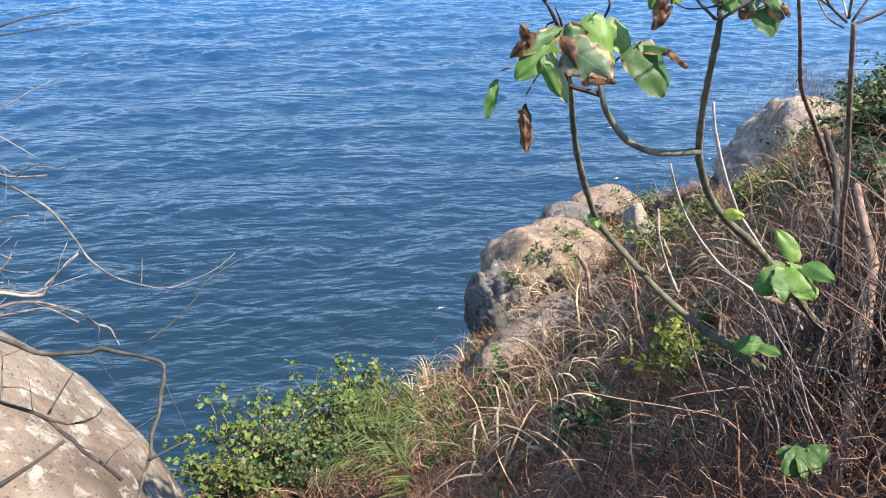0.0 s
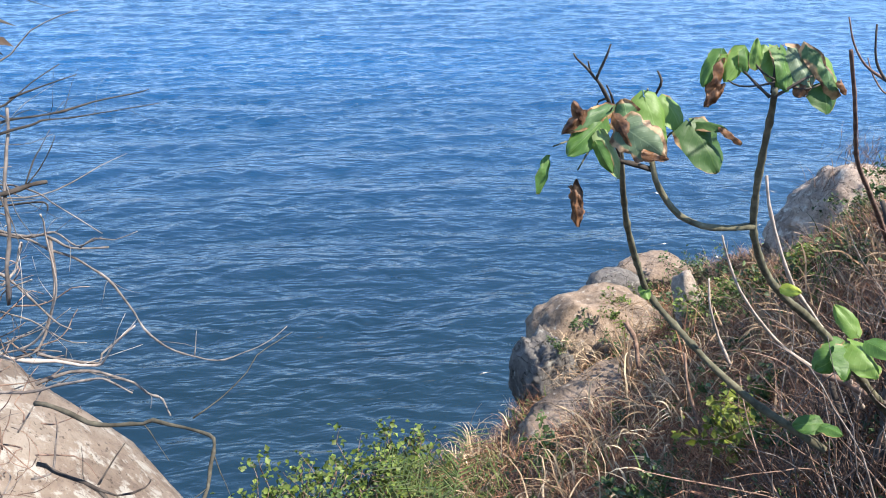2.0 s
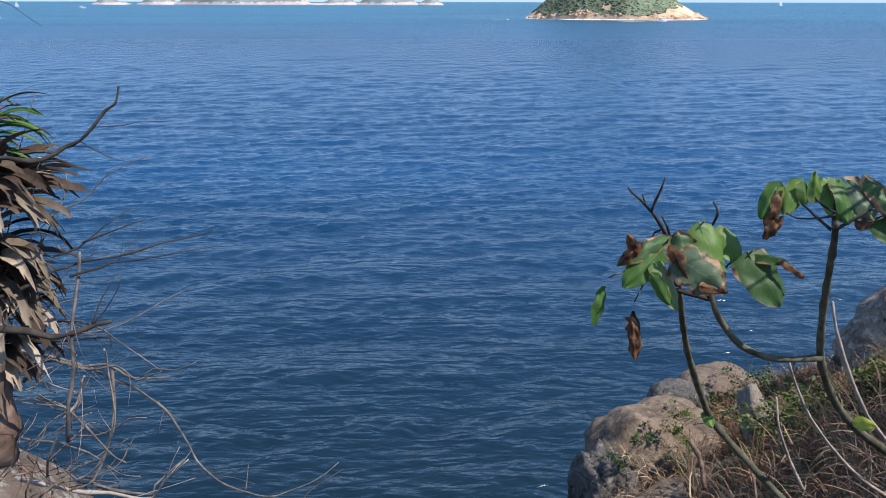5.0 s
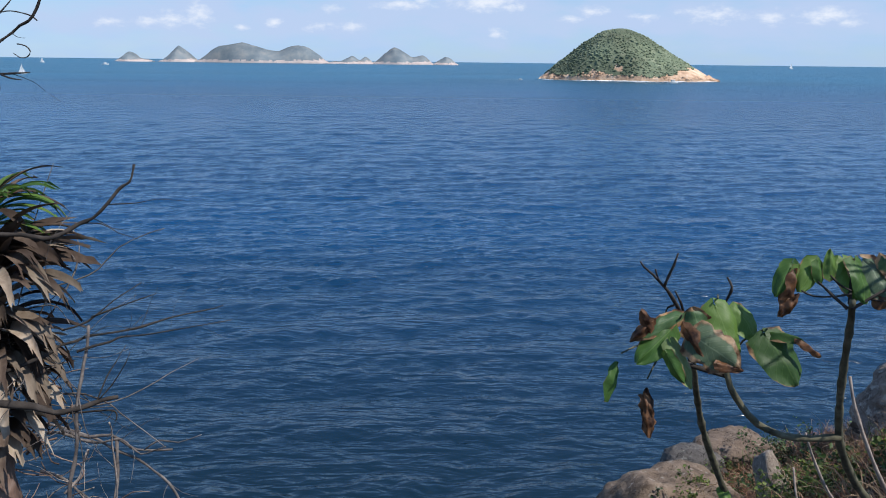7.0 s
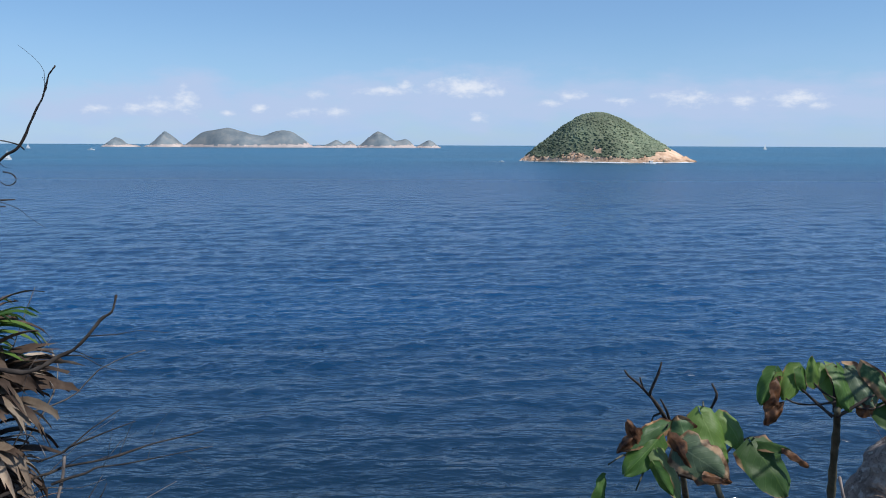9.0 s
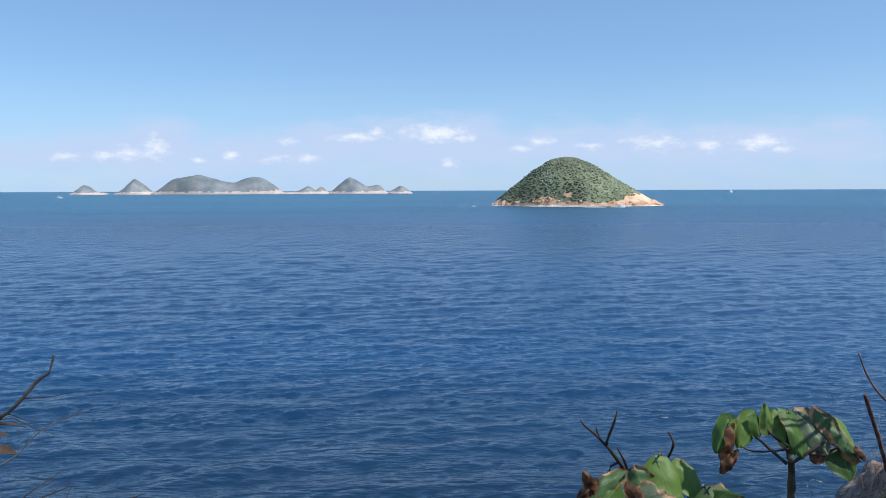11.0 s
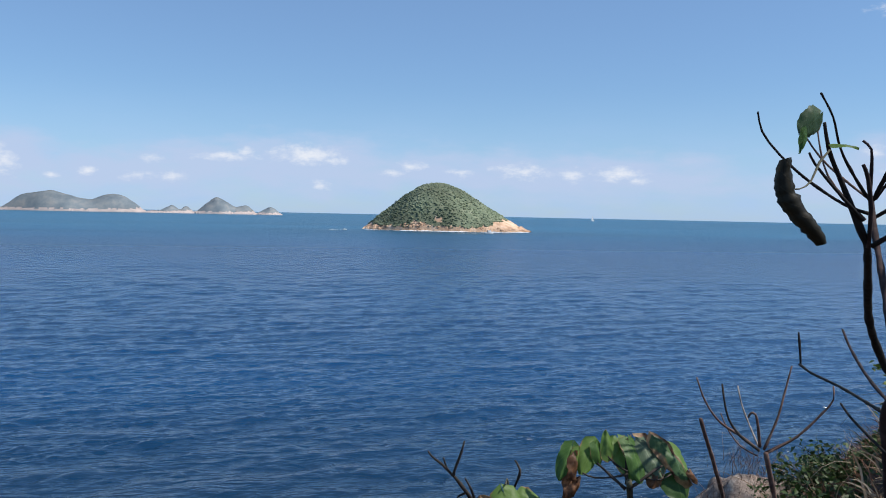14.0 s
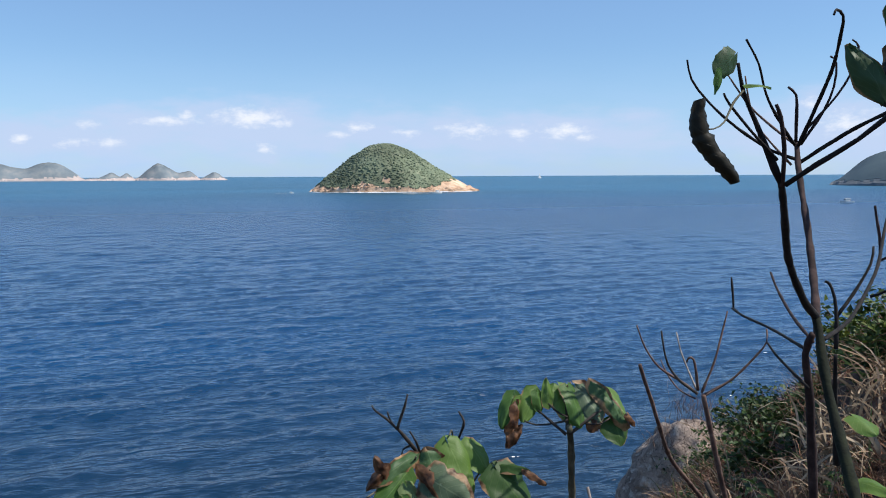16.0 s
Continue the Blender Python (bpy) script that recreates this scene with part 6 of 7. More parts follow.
def strap(name, root, out, ln, width, rise, droop, material, parent, seed=0, twist=0.0):
    """A channelled strap leaf that leaves the stem along 'out', arches over and hangs, its end torn."""
    rng = np.random.default_rng(seed)
    p = np.array(root, float)
    d = np.array([out[0], out[1], rise], float)
    d /= np.linalg.norm(d)
    side = np.cross(d, (0, 0, 1))
    side /= np.linalg.norm(side) + 1e-9
    n, V, UV = 9, [], []
    for i in range(n + 1):
        u = i / n
        up = np.cross(side, d)
        sd = side * math.cos(twist * u) + up * math.sin(twist * u)
        nr = np.cross(sd, d)
        w = width * (0.75 + 0.5 * math.sin(math.pi * min(1, u * 1.15))) * (1 if u < 0.85 else 0.8)
        for k, v in enumerate((-0.5, -0.2, 0.05, 0.3, 0.5)):
            jag = rng.normal() * 0.10 * ln if i == n else rng.normal() * 0.004 * ln
            V.append(p + sd * v * w * (1 + 0.06 * rng.normal()) + nr * abs(v) * 0.45 * w + d * jag)
            UV.append((u, k / 4))
        p = p + d * ln / n
        d = d + np.array([0, 0, -droop / n * (0.5 + 1.5 * u)]) + rng.normal(size=3) * 0.035
        d /= np.linalg.norm(d)
    F = [(i * 5 + k, i * 5 + k + 1, i * 5 + k + 6, i * 5 + k + 5) for i in range(n) for k in range(4)]
    ob = part(name, V, F, material, parent)
    lay = ob.data.uv_layers.new(name="leaf")
    for lp in ob.data.loops:
        lay.data[lp.index].uv = UV[lp.vertex_index]


def screw_pine():
    base = (-0.526, 0.863, 13.527)
    b = thing("screw_pine", base, "screw-pine with a skirt of dry hanging leaves and a green crown", "plant")
    axis = [(-0.526, 0.863, 13.527), (-0.522, 0.874, 13.630), (-0.513, 0.888, 13.762), (-0.508, 0.904, 13.889), (-0.500, 0.893, 13.932)]
    part("trunk", *tube(axis, 0.035, 0.012, 12, 0.02, 0.08, 400, 0.1), TWIG_BROWN, b)
    rng = np.random.default_rng(41)
    P = smooth_path(axis, 0.01)
    zs = P[:, 2]
    # whorls: height, count, length, rise, droop, share of pale leaves
    for z, n, ln, rise, droop, pale in [(13.875, 12, 0.085, 0.25, 0.9, 0.0), (13.850, 18, 0.105, 0.45, 1.6, 0.25), (13.825, 26, 0.125, 0.55, 2.4, 0.75), (13.795, 24, 0.115, 0.20, 2.2, 0.6), (13.765, 20, 0.095, 0.1, 2.2, 0.2),
                                        (13.745, 26, 0.105, 0.25, 2.8, 0.7), (13.715, 24, 0.100, 0.0, 2.4, 0.5), (13.680, 16, 0.080, -0.1, 2.2, 0.2), (13.655, 10, 0.075, 0.0, 2.6, 0.4)]:
        for k in range(n):
            i = int(np.argmin(abs(zs - z - rng.normal() * 0.006)))
            a = rng.uniform(-2.7, 1.0)
            out = np.array([math.cos(a), math.sin(a), 0])
            m = DRY_STRAP if rng.uniform() < pale else DRY_DARK
            strap("dry_leaf", P[i] + out * 0.018, out, ln * rng.uniform(0.55, 1.0), rng.uniform(0.011, 0.017), rise + 0.1 + rng.normal() * 0.3, droop * rng.uniform(0.25, 1.0), m, b, int(z * 1000) + k, rng.normal() * 0.5)
    for k in range(34):
        i = int(rng.uniform(0.90, 0.995) * (len(P) - 1))
        a = rng.uniform(-2.8, 1.4)
        out = np.array([math.cos(a), math.sin(a), 0])
        strap("green_leaf", P[i] + out * 0.010, out, rng.uniform(0.045, 0.085), 0.009, rng.uniform(-0.1, 1.2), rng.uniform(0.6, 2.0), LEAF_BRIGHT if rng.uniform() < 0.55 else (LEAF if rng.uniform() < 0.7 else DRY_DARK), b, 700 + k, rng.normal() * 0.4)


DRY_STRAP = mat("dry_strap_leaf", [(0.14, 0.09, 0.06), (0.29, 0.225, 0.165), (0.46, 0.39, 0.31)], 30, 0.8, 0.4, 150, stretch=(1, 1, 0.2), per="object", transl=0.15)
DRY_DARK = mat("dark_strap_leaf", [(0.030, 0.018, 0.013), (0.075, 0.05, 0.036), (0.15, 0.11, 0.08)], 30, 0.85, 0.4, 150, stretch=(1, 1, 0.2), per="object", transl=0.1)
screw_pine()


def tangle(name, lo, hi, n, material, radius, length, label, seed, kink=0.35, bias=(0, 0, 0)):
    """A thicket of fine crooked twigs within a box."""
    rng = np.random.default_rng(seed)
    pieces = []
    for k in range(n):
        p = rng.uniform(lo, hi)
        d = rng.normal(size=3) + np.array(bias)
        d /= np.linalg.norm(d)
        pts = [p]
        for _ in range(5):
            d = d + kink * rng.normal(size=3)
            d /= np.linalg.norm(d)
            pts.append(pts[-1] + d * length * rng.uniform(0.5, 1.2) / 5)
        r = radius * rng.uniform(0.5, 1.3)
        pieces.append(tube(pts, r, r * 0.4, 4, length / 9, 0.1, seed + k))
    V, F = joined(pieces)
    return tagged(mesh_object(name, V.tolist(), F, material), label, "twigs", "", "stuff")


tangle("twig_thicket", np.array((-0.636, 0.992, 13.459)) + (-0.1, -0.1, -0.25), np.array((-0.469, 0.885, 13.667)) + (-0.02, 0.15, -0.02), 170, TWIG_BROWN, 0.0014, 0.12, "dense thicket of fine brown dead twigs", 900, 0.4, (0.5, 0, 0.1))
tangle("twig_thicket", np.array((-0.636, 0.992, 13.459)) + (-0.1, -0.1, -0.3), np.array((-0.485, 0.923, 13.634)) + (0.0, 0.1, 0), 40, TWIG_GREY, 0.0017, 0.15, "thicket of bleached dead twigs", 901, 0.35, (0.6, 0, 0))
tangle("twig_thicket", np.array((-0.539, 0.903, 13.658)) + (-0.03, -0.02, 0), np.array((-0.466, 0.889, 13.828)) + (0.02, 0.08, 0), 36, TWIG_GREY, 0.0011, 0.19, "thin grey dead twigs among the dry leaves", 902, 0.28, (1.2, 0, 0.1))

# ---- grass, litter and shrubs on the bank ----
STRAW_PALE = mat("pale_dry_grass", [(0.25, 0.165, 0.10), (0.44, 0.33, 0.215), (0.62, 0.52, 0.38)], 6, 0.75, 0, per="island", transl=0.25)


def scatter(n, lo, hi, seed, weight=None):
    """Points on the ground within a rectangle of the plan."""
    rng = np.random.default_rng(seed)
    x, y = rng.uniform(lo[0], hi[0], n), rng.uniform(lo[1], hi[1], n)
    ok = y < np.interp(x, EDGE_X, EDGE_Y) + 0.15
    if weight is not None:
        ok &= rng.uniform(size=n) < weight(x, y)
    x, y = x[ok], y[ok]
    return np.stack([x, y, ground_z(x, y) + 0.02], 1)


def patches(scale, seed, low=0.0):
    def f(x, y):
        return np.array([max(low, min(1, 0.5 + 1.6 * fbm(a * scale + seed, b * scale, seed, 3))) for a, b in zip(x, y)])
    return f


def ways(n, up, seed, lean=(0, 0, 0)):
    rng = np.random.default_rng(seed)
    d = rng.normal(size=(n, 3))
    d[:, 2] = abs(d[:, 2]) * 0.6 + up
    return d + np.array(lean)


def grass_layer(name, n, lo, hi, length, width, droop, material, label, seed, up=0.6, lean=(0, 0, 0), weight=None, kink=0.0, segs=4):
    R = scatter(n, lo, hi, seed, weight)
    ob = blades(name, R, ways(len(R), up, seed + 1, lean), length, width, droop, material, seed + 2, segs, None, kink)
    tagged(ob, label, "grass", "", "stuff")


DOWN = (0.0, -0.25, 0.0)
grass_layer("litter", 52000, (0.2, 0.6), (3.0, 4.2), 0.12, 0.0036, 0.7, LITTER, "matted fine red-brown dead stems", 1000, 0.30, (0, 0, 0), lambda x, y: np.clip(np.minimum((x - 0.2) / 0.35, np.minimum((3.0 - x) / 0.5, (y - 0.6) / 0.5)), 0, 1), 0.45, 4)
grass_layer("litter", 34000, (-0.8, 3.8), (6.4, 10.2), 0.24, 0.0060, 0.9, LITTER, "matted brown dead stems and litter", 1010, 0.35, (0, 0, 0), None, 0.40, 5)
grass_layer("litter", 16000, (-4.0, -5.0), (8.0, 10.2), 0.30, 0.008, 0.9, LITTER, "thin scatter of brown dead stems over the bank", 1015, 0.35, (0, 0, 0), patches(0.5, 13, 0.25), 0.40, 4)
grass_layer("dry_grass", 1500, (0.3, 1.6), (3.4, 4.6), 0.26, 0.005, 1.7, STRAW, "arching straw-coloured dry grass", 1020, 0.8, DOWN, patches(0.9, 3), 0.14, 6)
grass_layer("dry_grass", 7600, (-0.6, 4.0), (6.4, 10.2), 0.32, 0.007, 1.8, STRAW, "arching straw-coloured dry grass", 1030, 0.8, DOWN, patches(0.7, 8), 0.14, 6)
grass_layer("dry_grass", 2600, (-3.5, -4.0), (7.0, 2.5), 0.30, 0.009, 1.8, STRAW, "straw-coloured dry grass round the viewpoint", 1035, 0.8, DOWN, lambda x, y: patches(0.6, 18)(x, y) * (np.hypot(x, y) > 0.75), 0.14, 5)
grass_layer("green_grass", 2600, (0.6, 2.4), (6.4, 10.2), 0.26, 0.011, 1.0, GRASS, "green grass among the dry stems", 1040, 0.9, (0, 0, 0), patches(0.8, 21), 0.08, 5)


def undergrowth(name, n, lo, hi, size, material, label, seed, lift, weight):
    """Small leaves low over the ground, in drifts."""
    rng = np.random.default_rng(seed)
    R = scatter(n, lo, hi, seed, weight)
    R[:, 2] += rng.uniform(0, lift, len(R))
    tagged(leaflets(name, R, size, material, None, seed + 1, 0.8, 2.0), label, "undergrowth", "", "stuff")


def drifts(scale, seed, cut):
    def f(x, y):
        return np.array([1.0 if fbm(a * scale + seed, b * scale, seed, 3) > cut else 0.0 for a, b in zip(x, y)])
    return f


undergrowth("undergrowth", 9000, (0.8, 3.6), (6.2, 10.0), 0.030, SHRUB_DARK, "low green leaves among the dry grass", 1600, 0.16, drifts(0.9, 4, 0.16))
undergrowth("undergrowth", 5000, (0.9, 1.4), (3.4, 4.0), 0.018, SHRUB_DARK, "low green leaves among the dead stems", 1610, 0.10, drifts(1.3, 14, 0.24))
undergrowth("undergrowth", 2600, (1.5, 4.5), (5.6, 10.0), 0.034, SHRUB, "low yellow-green leaves among the dry grass", 1620, 0.20, drifts(1.1, 24, 0.26))


def dead_thicket(name, spots_list, n, spread, length, radius, material, label, seed, up=1.0):
    """Thin dead stems standing and drooping in a dense stand."""
    rng = np.random.default_rng(seed)
    pieces = []
    for k in range(n):
        x, y = spots_list[rng.integers(0, len(spots_list))]
        x, y = x + rng.normal() * spread, y + rng.normal() * spread
        p = np.array([x, y, float(ground_z(x, y)) - 0.02])
        d = np.array([rng.normal() * 0.35, rng.normal() * 0.35, up])
        ln = length * rng.uniform(0.35, 1.2)
        pts = [p]
        for _ in range(6):
            d = d / np.linalg.norm(d)
            pts.append(pts[-1] + d * ln / 6)
            d = d + 0.22 * rng.normal(size=3) + np.array([0, 0, -0.10])
        r = radius * rng.uniform(0.5, 1.4)
        pieces.append(tube(pts, r, r * 0.35, 4, ln / 8, 0.1, seed + k))
    V, F = joined(pieces)
    tagged(mesh_object(name, V.tolist(), F, material), label, "thicket", "", "stuff")


STAND = [(1.93, 2.44), (1.71, 2.05), (1.54, 1.73), (1.68, 1.87), (1.56, 1.92), (1.52, 1.95), (1.38, 1.44), (1.34, 1.51), (1.26, 1.48), (1.21, 1.24), (1.92, 2.16), (2.15, 2.67)]
dead_thicket("dead_thicket", STAND, 420, 0.10, 0.55, 0.0028, TWIG_BROWN, "stand of thin brown dead stems", 1700)
dead_thicket("dead_thicket", STAND, 120, 0.12, 0.60, 0.0026, TWIG_GREY, "stand of thin grey dead stems", 1720)
dead_thicket("dead_thicket", STAND, 160, 0.10, 0.45, 0.0034, BARK_DARK, "stand of dark dead stems", 1740)
FLOOR = [(1.09, 2.79), (1.19, 2.42), (1.12, 1.92), (1.28, 1.97), (1.38, 2.00), (1.25, 1.64), (1.12, 1.59), (1.11, 1.35), (0.97, 1.88), (1.37, 2.36), (1.07, 1.40), (0.87, 2.39)]
dead_thicket("dead_thicket", FLOOR, 260, 0.22, 0.28, 0.0018, TWIG_BROWN, "sprawl of thin brown dead stems", 1760, 0.25)
dead_thicket("dead_thicket", FLOOR, 70, 0.25, 0.30, 0.0020, TWIG, "sprawl of thin pale dead stems", 1780, 0.25)
RIM = [(4.77, 7.65), (3.39, 5.58), (3.24, 4.81), (3.77, 5.41), (8.87, 12.25), (3.09, 5.33), (3.04, 5.58), (2.64, 3.98), (3.39, 6.69), (3.97, 5.14), (2.92, 3.60), (2.91, 3.82)]
dead_thicket("dead_thicket", RIM, 190, 0.30, 0.36, 0.0035, TWIG_BROWN, "dry scrub of bare twigs on the bank", 1800, 0.8)
dead_thicket("dead_thicket", RIM, 90, 0.35, 0.40, 0.0032, TWIG_GREY, "dry scrub of bare grey twigs on the bank", 1820, 0.8)


def tussocks(name, spots, n, length, width, droop, material, label, seed, spread=0.06, up=0.7):
    """Clumps of long blades that arch out from common roots, each clump a thing."""
    rng = np.random.default_rng(seed)
    for i, (x, y) in enumerate(spots):
        z = float(ground_z(x, y))
        k = rng.uniform(0.6, 1.25)
        m = int(n * k)
        a = rng.uniform(0, 6.283, m)
        o = rng.uniform(0.2, 1.0, m)
        R = np.stack([x + rng.normal(size=m) * spread, y + rng.normal(size=m) * spread, np.full(m, z)], 1)
        W = np.stack([np.cos(a) * o, np.sin(a) * o, np.full(m, up) + rng.normal(size=m) * 0.15], 1)
        ob = blades(name, R, W, length * k, width, droop, material, seed + i, 8, None, 0.11)
        tagged(ob, label, "grass", "grass clumps on the bank", "stuff" if name == "upright_stalks" else "")


def spots(n, lo, hi, seed):
    P = scatter(n, lo, hi, seed)
    return [(p[0], p[1]) for p in P]


PALE = "clump of broad bleached dry grass blades"
tussocks("dry_grass_clump", spots(26, (0.7, 2.8), (2.6, 5.0), 61), 26, 0.42, 0.009, 2.6, STRAW, "clump of long arching straw-coloured grass", 1060)
tussocks("dry_grass_clump", spots(60, (0.2, 4.6), (5.8, 9.8), 62), 34, 0.46, 0.009, 2.8, STRAW, "clump of long arching straw-coloured grass", 1070)
tussocks("dry_grass_clump", spots(16, (2.0, 1.6), (3.8, 4.0), 63), 22, 0.45, 0.011, 2.4, STRAW, "clump of long arching straw-coloured grass", 1080)
tussocks("dry_grass_clump", [(1.96, 4.26), (1.88, 4.41), (1.74, 3.59), (1.91, 5.33), (1.68, 5.33), (1.30, 4.77), (1.49, 3.94), (3.83, 7.90), (3.54, 7.00), (1.36, 6.11)], 17, 0.50, 0.015, 3.6, STRAW_PALE, PALE, 1082, 0.07, 0.8)
tussocks("dry_grass_clump", [(0.81, 2.82), (0.80, 3.27), (0.67, 5.03), (2.54, 6.45), (2.21, 6.79), (2.13, 4.41), (2.42, 3.92), (2.22, 3.61), (1.08, 4.99), (1.18, 3.74)], 15, 0.42, 0.013, 3.4, STRAW_PALE, PALE, 1084, 0.06, 0.7)
tussocks("dry_grass_clump", [(2.70, 2.79), (2.72, 2.70), (2.84, 2.76), (2.57, 2.71), (2.46, 2.46), (2.53, 2.43), (2.63, 2.91), (3.41, 4.50), (3.03, 3.29), (3.09, 3.14), (3.16, 3.09)], 15, 0.40, 0.014, 2.6, STRAW_PALE, PALE, 1085, 0.06, 0.9)
tussocks("dry_grass_clump", [(1.80, 6.56), (1.89, 6.27), (1.89, 5.72), (1.72, 4.73), (1.64, 4.08), (1.62, 3.67), (1.60, 3.41), (1.58, 3.16), (1.31, 3.32), (1.37, 4.14), (1.09, 3.66), (1.18, 2.68), (1.03, 2.74), (0.99, 3.64), (1.31, 2.77), (1.02, 4.09)], 18, 0.36, 0.011, 4.2, STRAW_PALE, "sprawling clump of bleached grass blades", 1083, 0.08, 0.45)
tussocks("dry_grass_clump", [(2.03, 3.82), (2.39, 4.29), (2.04, 3.48), (2.70, 4.41), (2.32, 3.68), (2.89, 5.44), (2.83, 4.30), (2.47, 3.47), (1.71, 2.76), (2.17, 2.56), (2.53, 3.13)], 18, 0.30, 0.009, 3.6, STRAW, "sprawling clump of dry grass blades", 1086, 0.10, 0.5)
tussocks("upright_stalks", [(2.14, 4.47)], 40, 0.55, 0.012, 0.5, LITTER, "upright bundle of brown dead stalks", 1087, 0.03, 2.2)
tussocks("upright_stalks", [(2.20, 5.64)], 40, 0.75, 0.016, 0.5, STRAW, "upright bundle of straw-coloured dead stalks", 1088, 0.04, 2.4)
tussocks("green_grass_clump", spots(34, (0.6, 3.2), (5.6, 9.6), 64), 20, 0.34, 0.012, 1.7, GRASS, "clump of green grass among dry stems", 1090)


def shrub(at, size, n, leaf_size, material, label, seed, twigs=14, name="shrub", twig_material=None, flat=1.0, leaf_long=1.7):
    """A bush: crooked twigs from the root and small leaves about their outer ends, with gaps."""
    rng = np.random.default_rng(seed)
    b = thing(name, at, label, "shrub")
    at = np.array(at, float)
    pieces, ends = [], []
    for k in range(twigs):
        a, e = rng.uniform(0, 6.283), rng.uniform(0.15, 1.35)
        d = np.array([math.cos(a) * math.cos(e), math.sin(a) * math.cos(e), math.sin(e) * flat])
        pts = [at + rng.normal(size=3) * 0.1 * np.array(size) * (1, 1, 0.2)]
        for _ in range(5):
            pts.append(pts[-1] + d * np.array(size) * rng.uniform(0.14, 0.26))
            d = d + 0.25 * rng.normal(size=3)
            d /= np.linalg.norm(d)
            ends.append(pts[-1])
        r = 0.012 * size[0]
        pieces.append(tube(pts, r, r * 0.3, 5, size[0] * 0.1, 0.1, seed + k))
        for _ in range(3):
            q = pts[rng.integers(2, 6)]
            v = d + 0.8 * rng.normal(size=3)
            q2 = q + v / np.linalg.norm(v) * np.array(size) * rng.uniform(0.15, 0.35)
            pieces.append(tube([q, (q + q2) / 2 + rng.normal(size=3) * 0.02 * size[0], q2], r * 0.5, r * 0.2, 4, size[0] * 0.1, 0.1, seed))
            ends += [q2, (q + q2) / 2]
    V, F = joined(pieces)
    part("branchwork", V, F, twig_material or TWIG_BROWN, b)
    ends = np.array(ends)
    C = ends[rng.integers(0, len(ends), n)] + rng.normal(size=(n, 3)) * np.array(size) * 0.085
    leaflets("foliage", C, leaf_size, material, b, seed + 5, 0.6, leaf_long)
    return b


def on_ground(x, y, lift=0.0):
    return (x, y, float(ground_z(x, y)) + lift)


# green bush at the lip of the cliff
for k, (x, y, s, n) in enumerate([(-0.52, 5.0, 0.66, 900), (-0.1, 5.35, 0.62, 850), (-0.70, 4.55, 0.50, 620), (0.22, 5.7, 0.50, 600), (-0.2, 4.7, 0.52, 560), (0.05, 5.0, 0.45, 420)]):
    shrub(on_ground(x, y), (s, s, s * 0.9), int(n * 1.15), 0.043, SHRUB if k != 4 else SHRUB_DARK, "bright green small-leaved bush at the cliff edge", 1100 + k * 9, 22, leaf_long=1.25)
# darker growth on the bank
for k, (x, y, s, n, m) in enumerate([
    (1.25, 2.6, 0.22, 260, SHRUB_DARK), (3.1, 3.7, 0.36, 900, SHRUB_DARK), (3.7, 4.3, 0.40, 1000, SHRUB_DARK), (4.1, 5.1, 0.43, 1000, SHRUB_DARK), (4.6, 6.0, 0.43, 900, SHRUB_DARK),
    (3.5, 3.3, 0.36, 900, SHRUB), (4.9, 6.9, 0.40, 700, SHRUB_DARK), (3.2, 6.6, 0.45, 500, SHRUB_DARK), (4.3, 8.9, 0.5, 600, SHRUB_DARK), (3.4, 8.9, 0.4, 350, SHRUB), (5.3, 7.6, 0.5, 500, SHRUB_DARK),
    (1.9, 1.35, 0.25, 350, SHRUB_DARK), (2.3, 2.5, 0.3, 350, SHRUB_DARK), (2.9, 5.6, 0.4, 350, SHRUB),
]):
    shrub(on_ground(x, y), (s, s, s * 0.8), n, 0.022 + 0.012 * s, m, "low green shrub on the dry bank", 1200 + k * 9, 10)
for k, (x, y) in enumerate([(1.40, 2.39), (1.48, 2.63)]):
    shrub(on_ground(x, y, 0.03), (0.20, 0.20, 0.26), 150, 0.030, YELLOW, "small yellow-green plant on the bank", 1400 + k, 8)
for k, (x, y) in enumerate([(1.75, 2.86), (1.64, 2.72), (1.84, 2.95), (1.36, 4.84), (1.31, 4.19), (1.71, 4.48), (1.39, 2.95), (2.78, 8.20), (3.14, 8.81), (2.70, 8.55), (3.67, 9.29), (3.99, 7.94), (3.48, 6.44), (3.44, 6.09), (3.05, 4.25), (2.69, 3.61), (3.25, 5.06), (3.04, 4.90), (3.37, 4.90), (1.09, 2.79), (0.82, 3.86), (1.11, 2.32), (1.48, 2.18)]):
    shrub(on_ground(x, y), (0.17, 0.17, 0.15) if y < 4.5 else (0.30, 0.30, 0.24), 210, 0.020 if y < 4.5 else 0.032, SHRUB_DARK if k % 4 else SHRUB, "small green plant among the dead stems", 2000 + 7 * k, 7)


def low_shoot():
    b = thing("low_shoot", (0.889, 1.011, 12.881), "low shoot with a few broad dark green leaves", "plant")
    part("stem", *tube([(0.887, 1.004, 12.873), (0.883, 1.008, 12.921), (0.882, 1.015, 12.958)], 0.004, 0.0025, 6, 0.02, 0.08, 5), BARK, b)
    for k, (p, q) in enumerate([((0.882, 1.010, 12.938), (0.834, 1.034, 12.938)), ((0.884, 1.007, 12.936), (0.926, 1.013, 12.962)), ((0.881, 1.011, 12.954), (0.849, 0.963, 12.947)), ((0.883, 1.011, 12.955), (0.876, 0.963, 12.952)), ((0.877, 1.013, 12.952), (0.825, 0.975, 12.938))]):
        leaf("leaf", p, q, 0.75, (0, -0.7, 0.8), LEAF_DEEP, b, 0.4, 0.3, seed=310 + k, rag=0.05, crumple=0.02)


low_shoot()


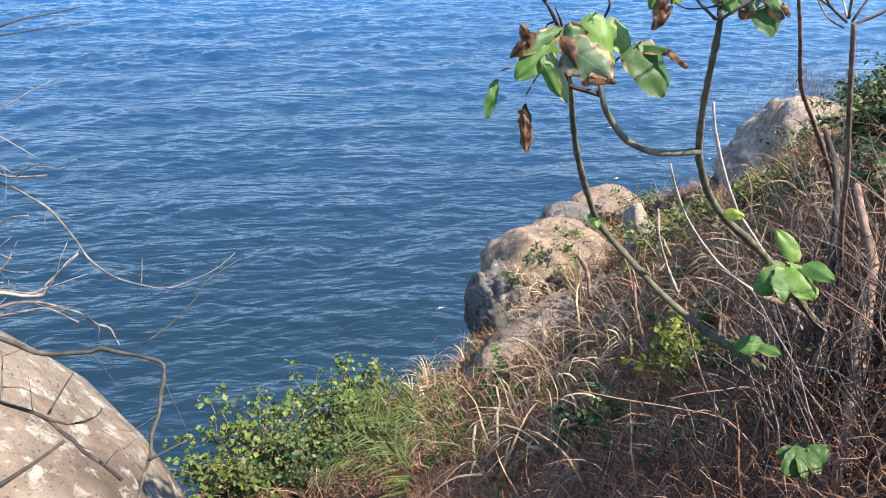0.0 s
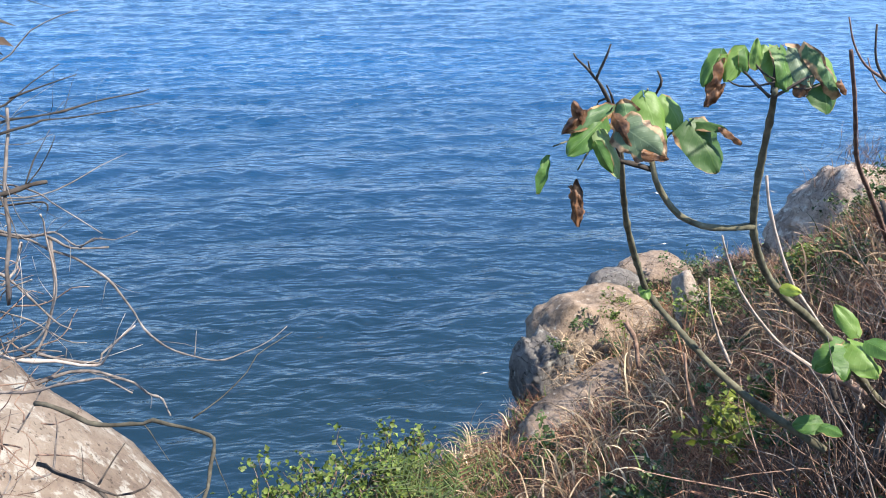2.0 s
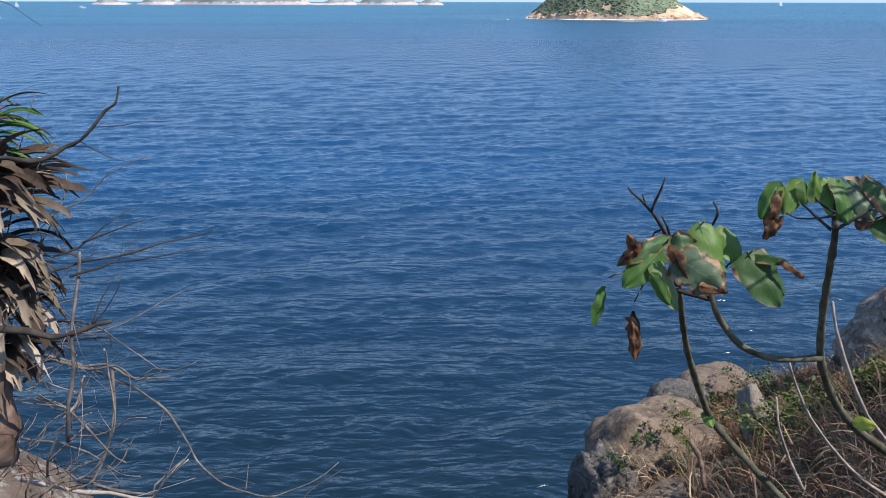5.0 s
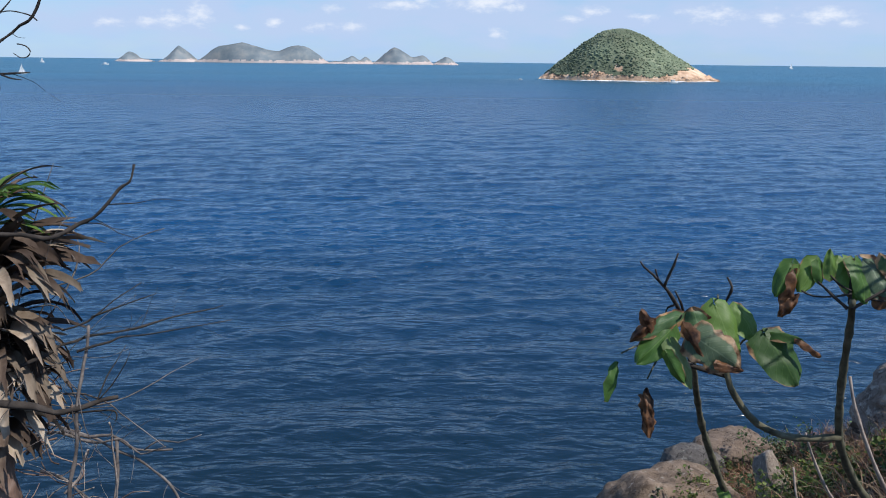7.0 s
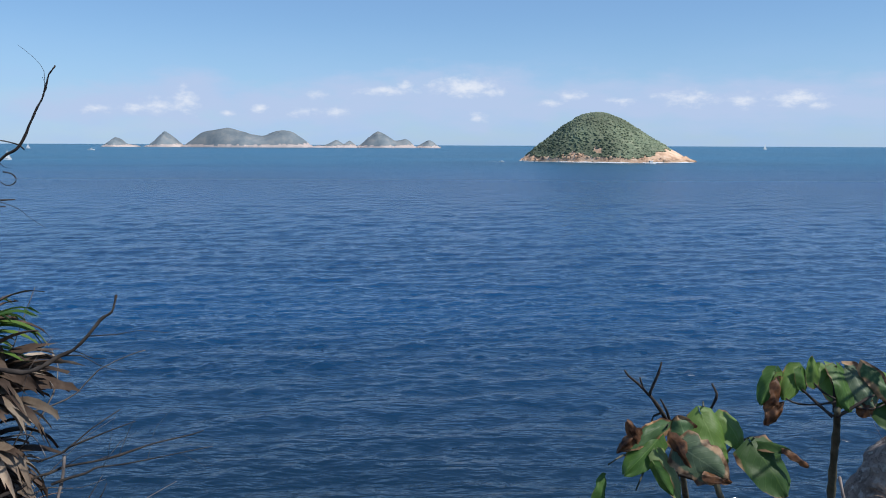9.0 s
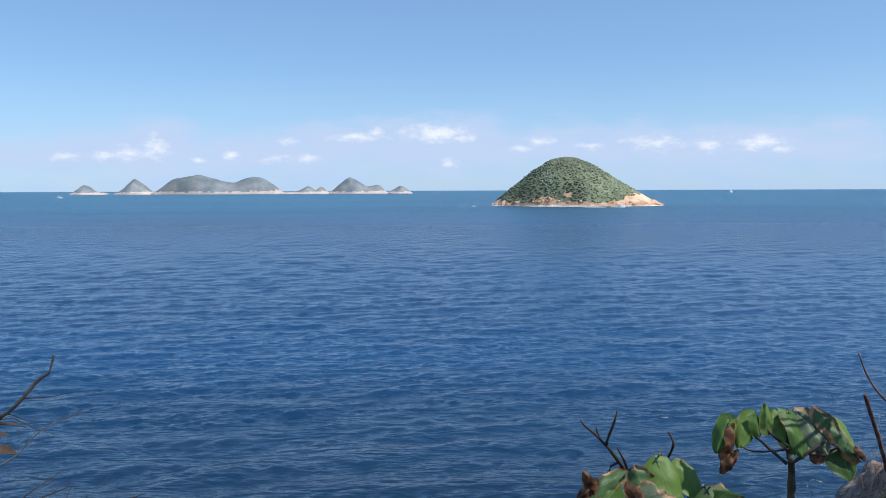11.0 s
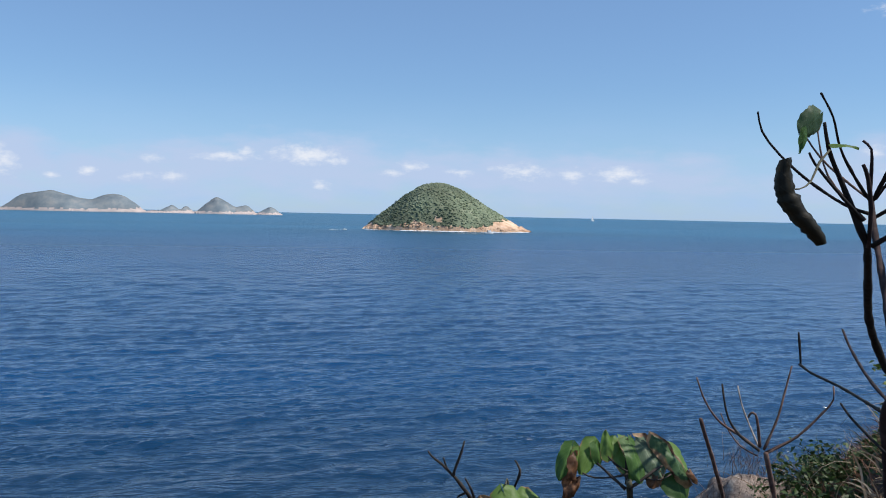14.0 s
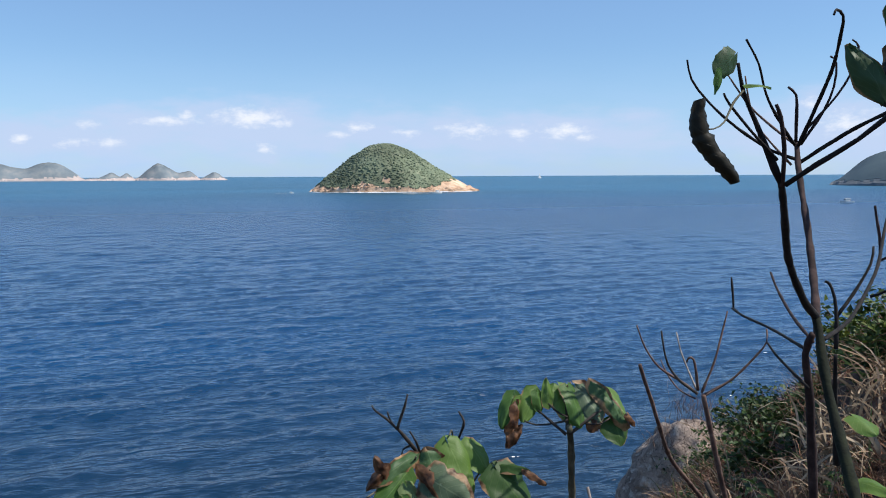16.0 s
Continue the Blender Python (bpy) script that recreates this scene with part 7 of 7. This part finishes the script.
def fan_of_fronds(at, n, ln, label, seed):
    """A low palm-like tuft: fronds of narrow leaflets on arching midribs."""
    rng = np.random.default_rng(seed)
    b = thing("palm_tuft", at, label, "palm")
    for k in range(n):
        a, e = rng.uniform(0, 6.283), rng.uniform(0.3, 1.0)
        d = np.array([math.cos(a) * math.cos(e), math.sin(a) * math.cos(e), math.sin(e)])
        pts = [np.array(at, float)]
        for _ in range(5):
            pts.append(pts[-1] + d * ln / 5)
            d = d + np.array([0, 0, -0.22])
            d /= np.linalg.norm(d)
        f = part("midrib", *tube(pts, 0.006, 0.002, 5, ln / 8, 0.05, seed + k), PALM_LEAF, b)
        Q = smooth_path(pts, ln / 24)[3:]
        t = np.gradient(Q, axis=0)
        t /= np.linalg.norm(t, axis=1)[:, None]
        side = np.cross(t, (0, 0, 1))
        R = np.vstack([Q, Q])
        W = np.vstack([side + t * 0.7, -side + t * 0.7]) + rng.normal(size=(2 * len(Q), 3)) * 0.08
        blades("frond", R, W, ln * 0.32, 0.012, 0.5, PALM_LEAF, seed + k, 3, b)


for k, (x, y) in enumerate([(10.23, 11.79), (10.60, 11.54), (4.72, 4.90), (4.57, 4.54), (9.91, 11.99), (9.50, 12.23), (9.20, 12.30), (4.98, 6.21), (3.54, 3.54)]):
    shrub(on_ground(x, y), (0.30, 0.30, 0.25), 800, 0.030, SHRUB_DARK if k % 3 else SHRUB, "bushy green shrub on the brow of the bank", 1300 + 9 * k, 12)
for k, (x, y) in enumerate([(0.53, 4.59), (0.49, 3.85), (0.74, 5.19)]):
    fan_of_fronds(on_ground(x, y, 0.05), 9, 0.6 if k else 0.75, "low green palm tuft among dry grass", 1500 + 20 * k)
tussocks("dry_grass_clump", [(0.72, 5.64), (0.88, 5.81), (0.78, 4.84), (1.05, 5.57), (1.39, 12.28)], 20, 0.40, 0.020, 2.6, STRAW_PALE, "clump of tan dry fronds beside the palm tuft", 1095, 0.05, 0.8)
BROW = [(8.84, 12.56), (9.21, 12.40), (8.45, 12.70), (9.50, 12.29), (9.85, 12.11), (8.94, 12.34)]
dead_thicket("dead_thicket", BROW, 330, 0.22, 0.42, 0.0022, TWIG_BROWN, "dry bare twigs on the brow of the bank", 1840, 1.0)
dead_thicket("dead_thicket", [(10.68, 11.63), (11.04, 11.34), (11.40, 11.07), (11.73, 10.79), (10.49, 11.68)], 320, 0.22, 0.36, 0.0026, TWIG_BROWN, "dry bare twigs among the shrubs", 1860, 1.0)


def rock_tuft(at, n, ln, width, material, label, seed, name="dry_grass_clump"):
    """A clump rooted in a crack of the rock."""
    rng = np.random.default_rng(seed)
    a, o = rng.uniform(0, 6.283, n), rng.uniform(0.2, 1.0, n)
    R = np.array(at) + rng.normal(size=(n, 3)) * (0.07, 0.07, 0.015)
    W = np.stack([np.cos(a) * o, np.sin(a) * o, 0.6 + rng.normal(size=n) * 0.2], 1)
    tagged(blades(name, R, W, ln, width, 3.0, material, seed, 7, None, 0.12), label, "grass", "grass clumps on the bank")


for k, p in enumerate([(2.11, 6.90, 9.62), (2.35, 6.90, 9.66), (2.66, 6.90, 9.85), (2.50, 6.30, 9.83), (2.13, 6.30, 9.80), (1.92, 6.20, 9.74), (2.30, 5.90, 9.85), (1.78, 6.40, 9.63), (2.62, 7.30, 9.86), (1.98, 7.00, 9.63)]):
    rock_tuft(p, 26, 0.34, 0.008, STRAW if k % 3 else STRAW_PALE, "clump of dry grass in a crack of the rock", 2400 + k)
for k, p in enumerate([(2.17, 7.25, 9.72), (2.50, 7.15, 9.80), (1.93, 6.95, 9.60), (2.56, 7.45, 9.86), (2.40, 6.75, 9.70)]):
    shrub(p, (0.20, 0.20, 0.15), 130, 0.024, SHRUB if k % 2 else SHRUB_DARK, "small green plant growing on the rock", 2450 + 7 * k, 7)
# dry scrub over the crag
CRAG_TOP = [(4.95, 7.75, 11.05), (5.25, 7.70, 11.25), (5.60, 7.65, 11.32), (5.95, 7.60, 11.30), (5.40, 8.05, 11.30), (5.10, 7.25, 10.85), (5.55, 7.20, 11.00)]
rngc = np.random.default_rng(2500)
pieces = []
for k in range(260):
    p = np.array(CRAG_TOP[k % len(CRAG_TOP)]) + rngc.normal(size=3) * (0.16, 0.14, 0.02)
    d = np.array([rngc.normal() * 0.45, rngc.normal() * 0.45, 1.0])
    pts, ln = [p], rngc.uniform(0.15, 0.42)
    for _ in range(4):
        d = d / np.linalg.norm(d)
        pts.append(pts[-1] + d * ln / 4)
        d = d + 0.3 * rngc.normal(size=3)
    r = rngc.uniform(0.0014, 0.004)
    pieces.append(tube(pts, r, r * 0.35, 4, ln / 5, 0.1, 2500 + k))
CV, CF = joined(pieces)
tagged(mesh_object("dead_thicket", CV.tolist(), CF, TWIG_BROWN), "dry scrub of bare twigs over the crag", "thicket", "", "stuff")
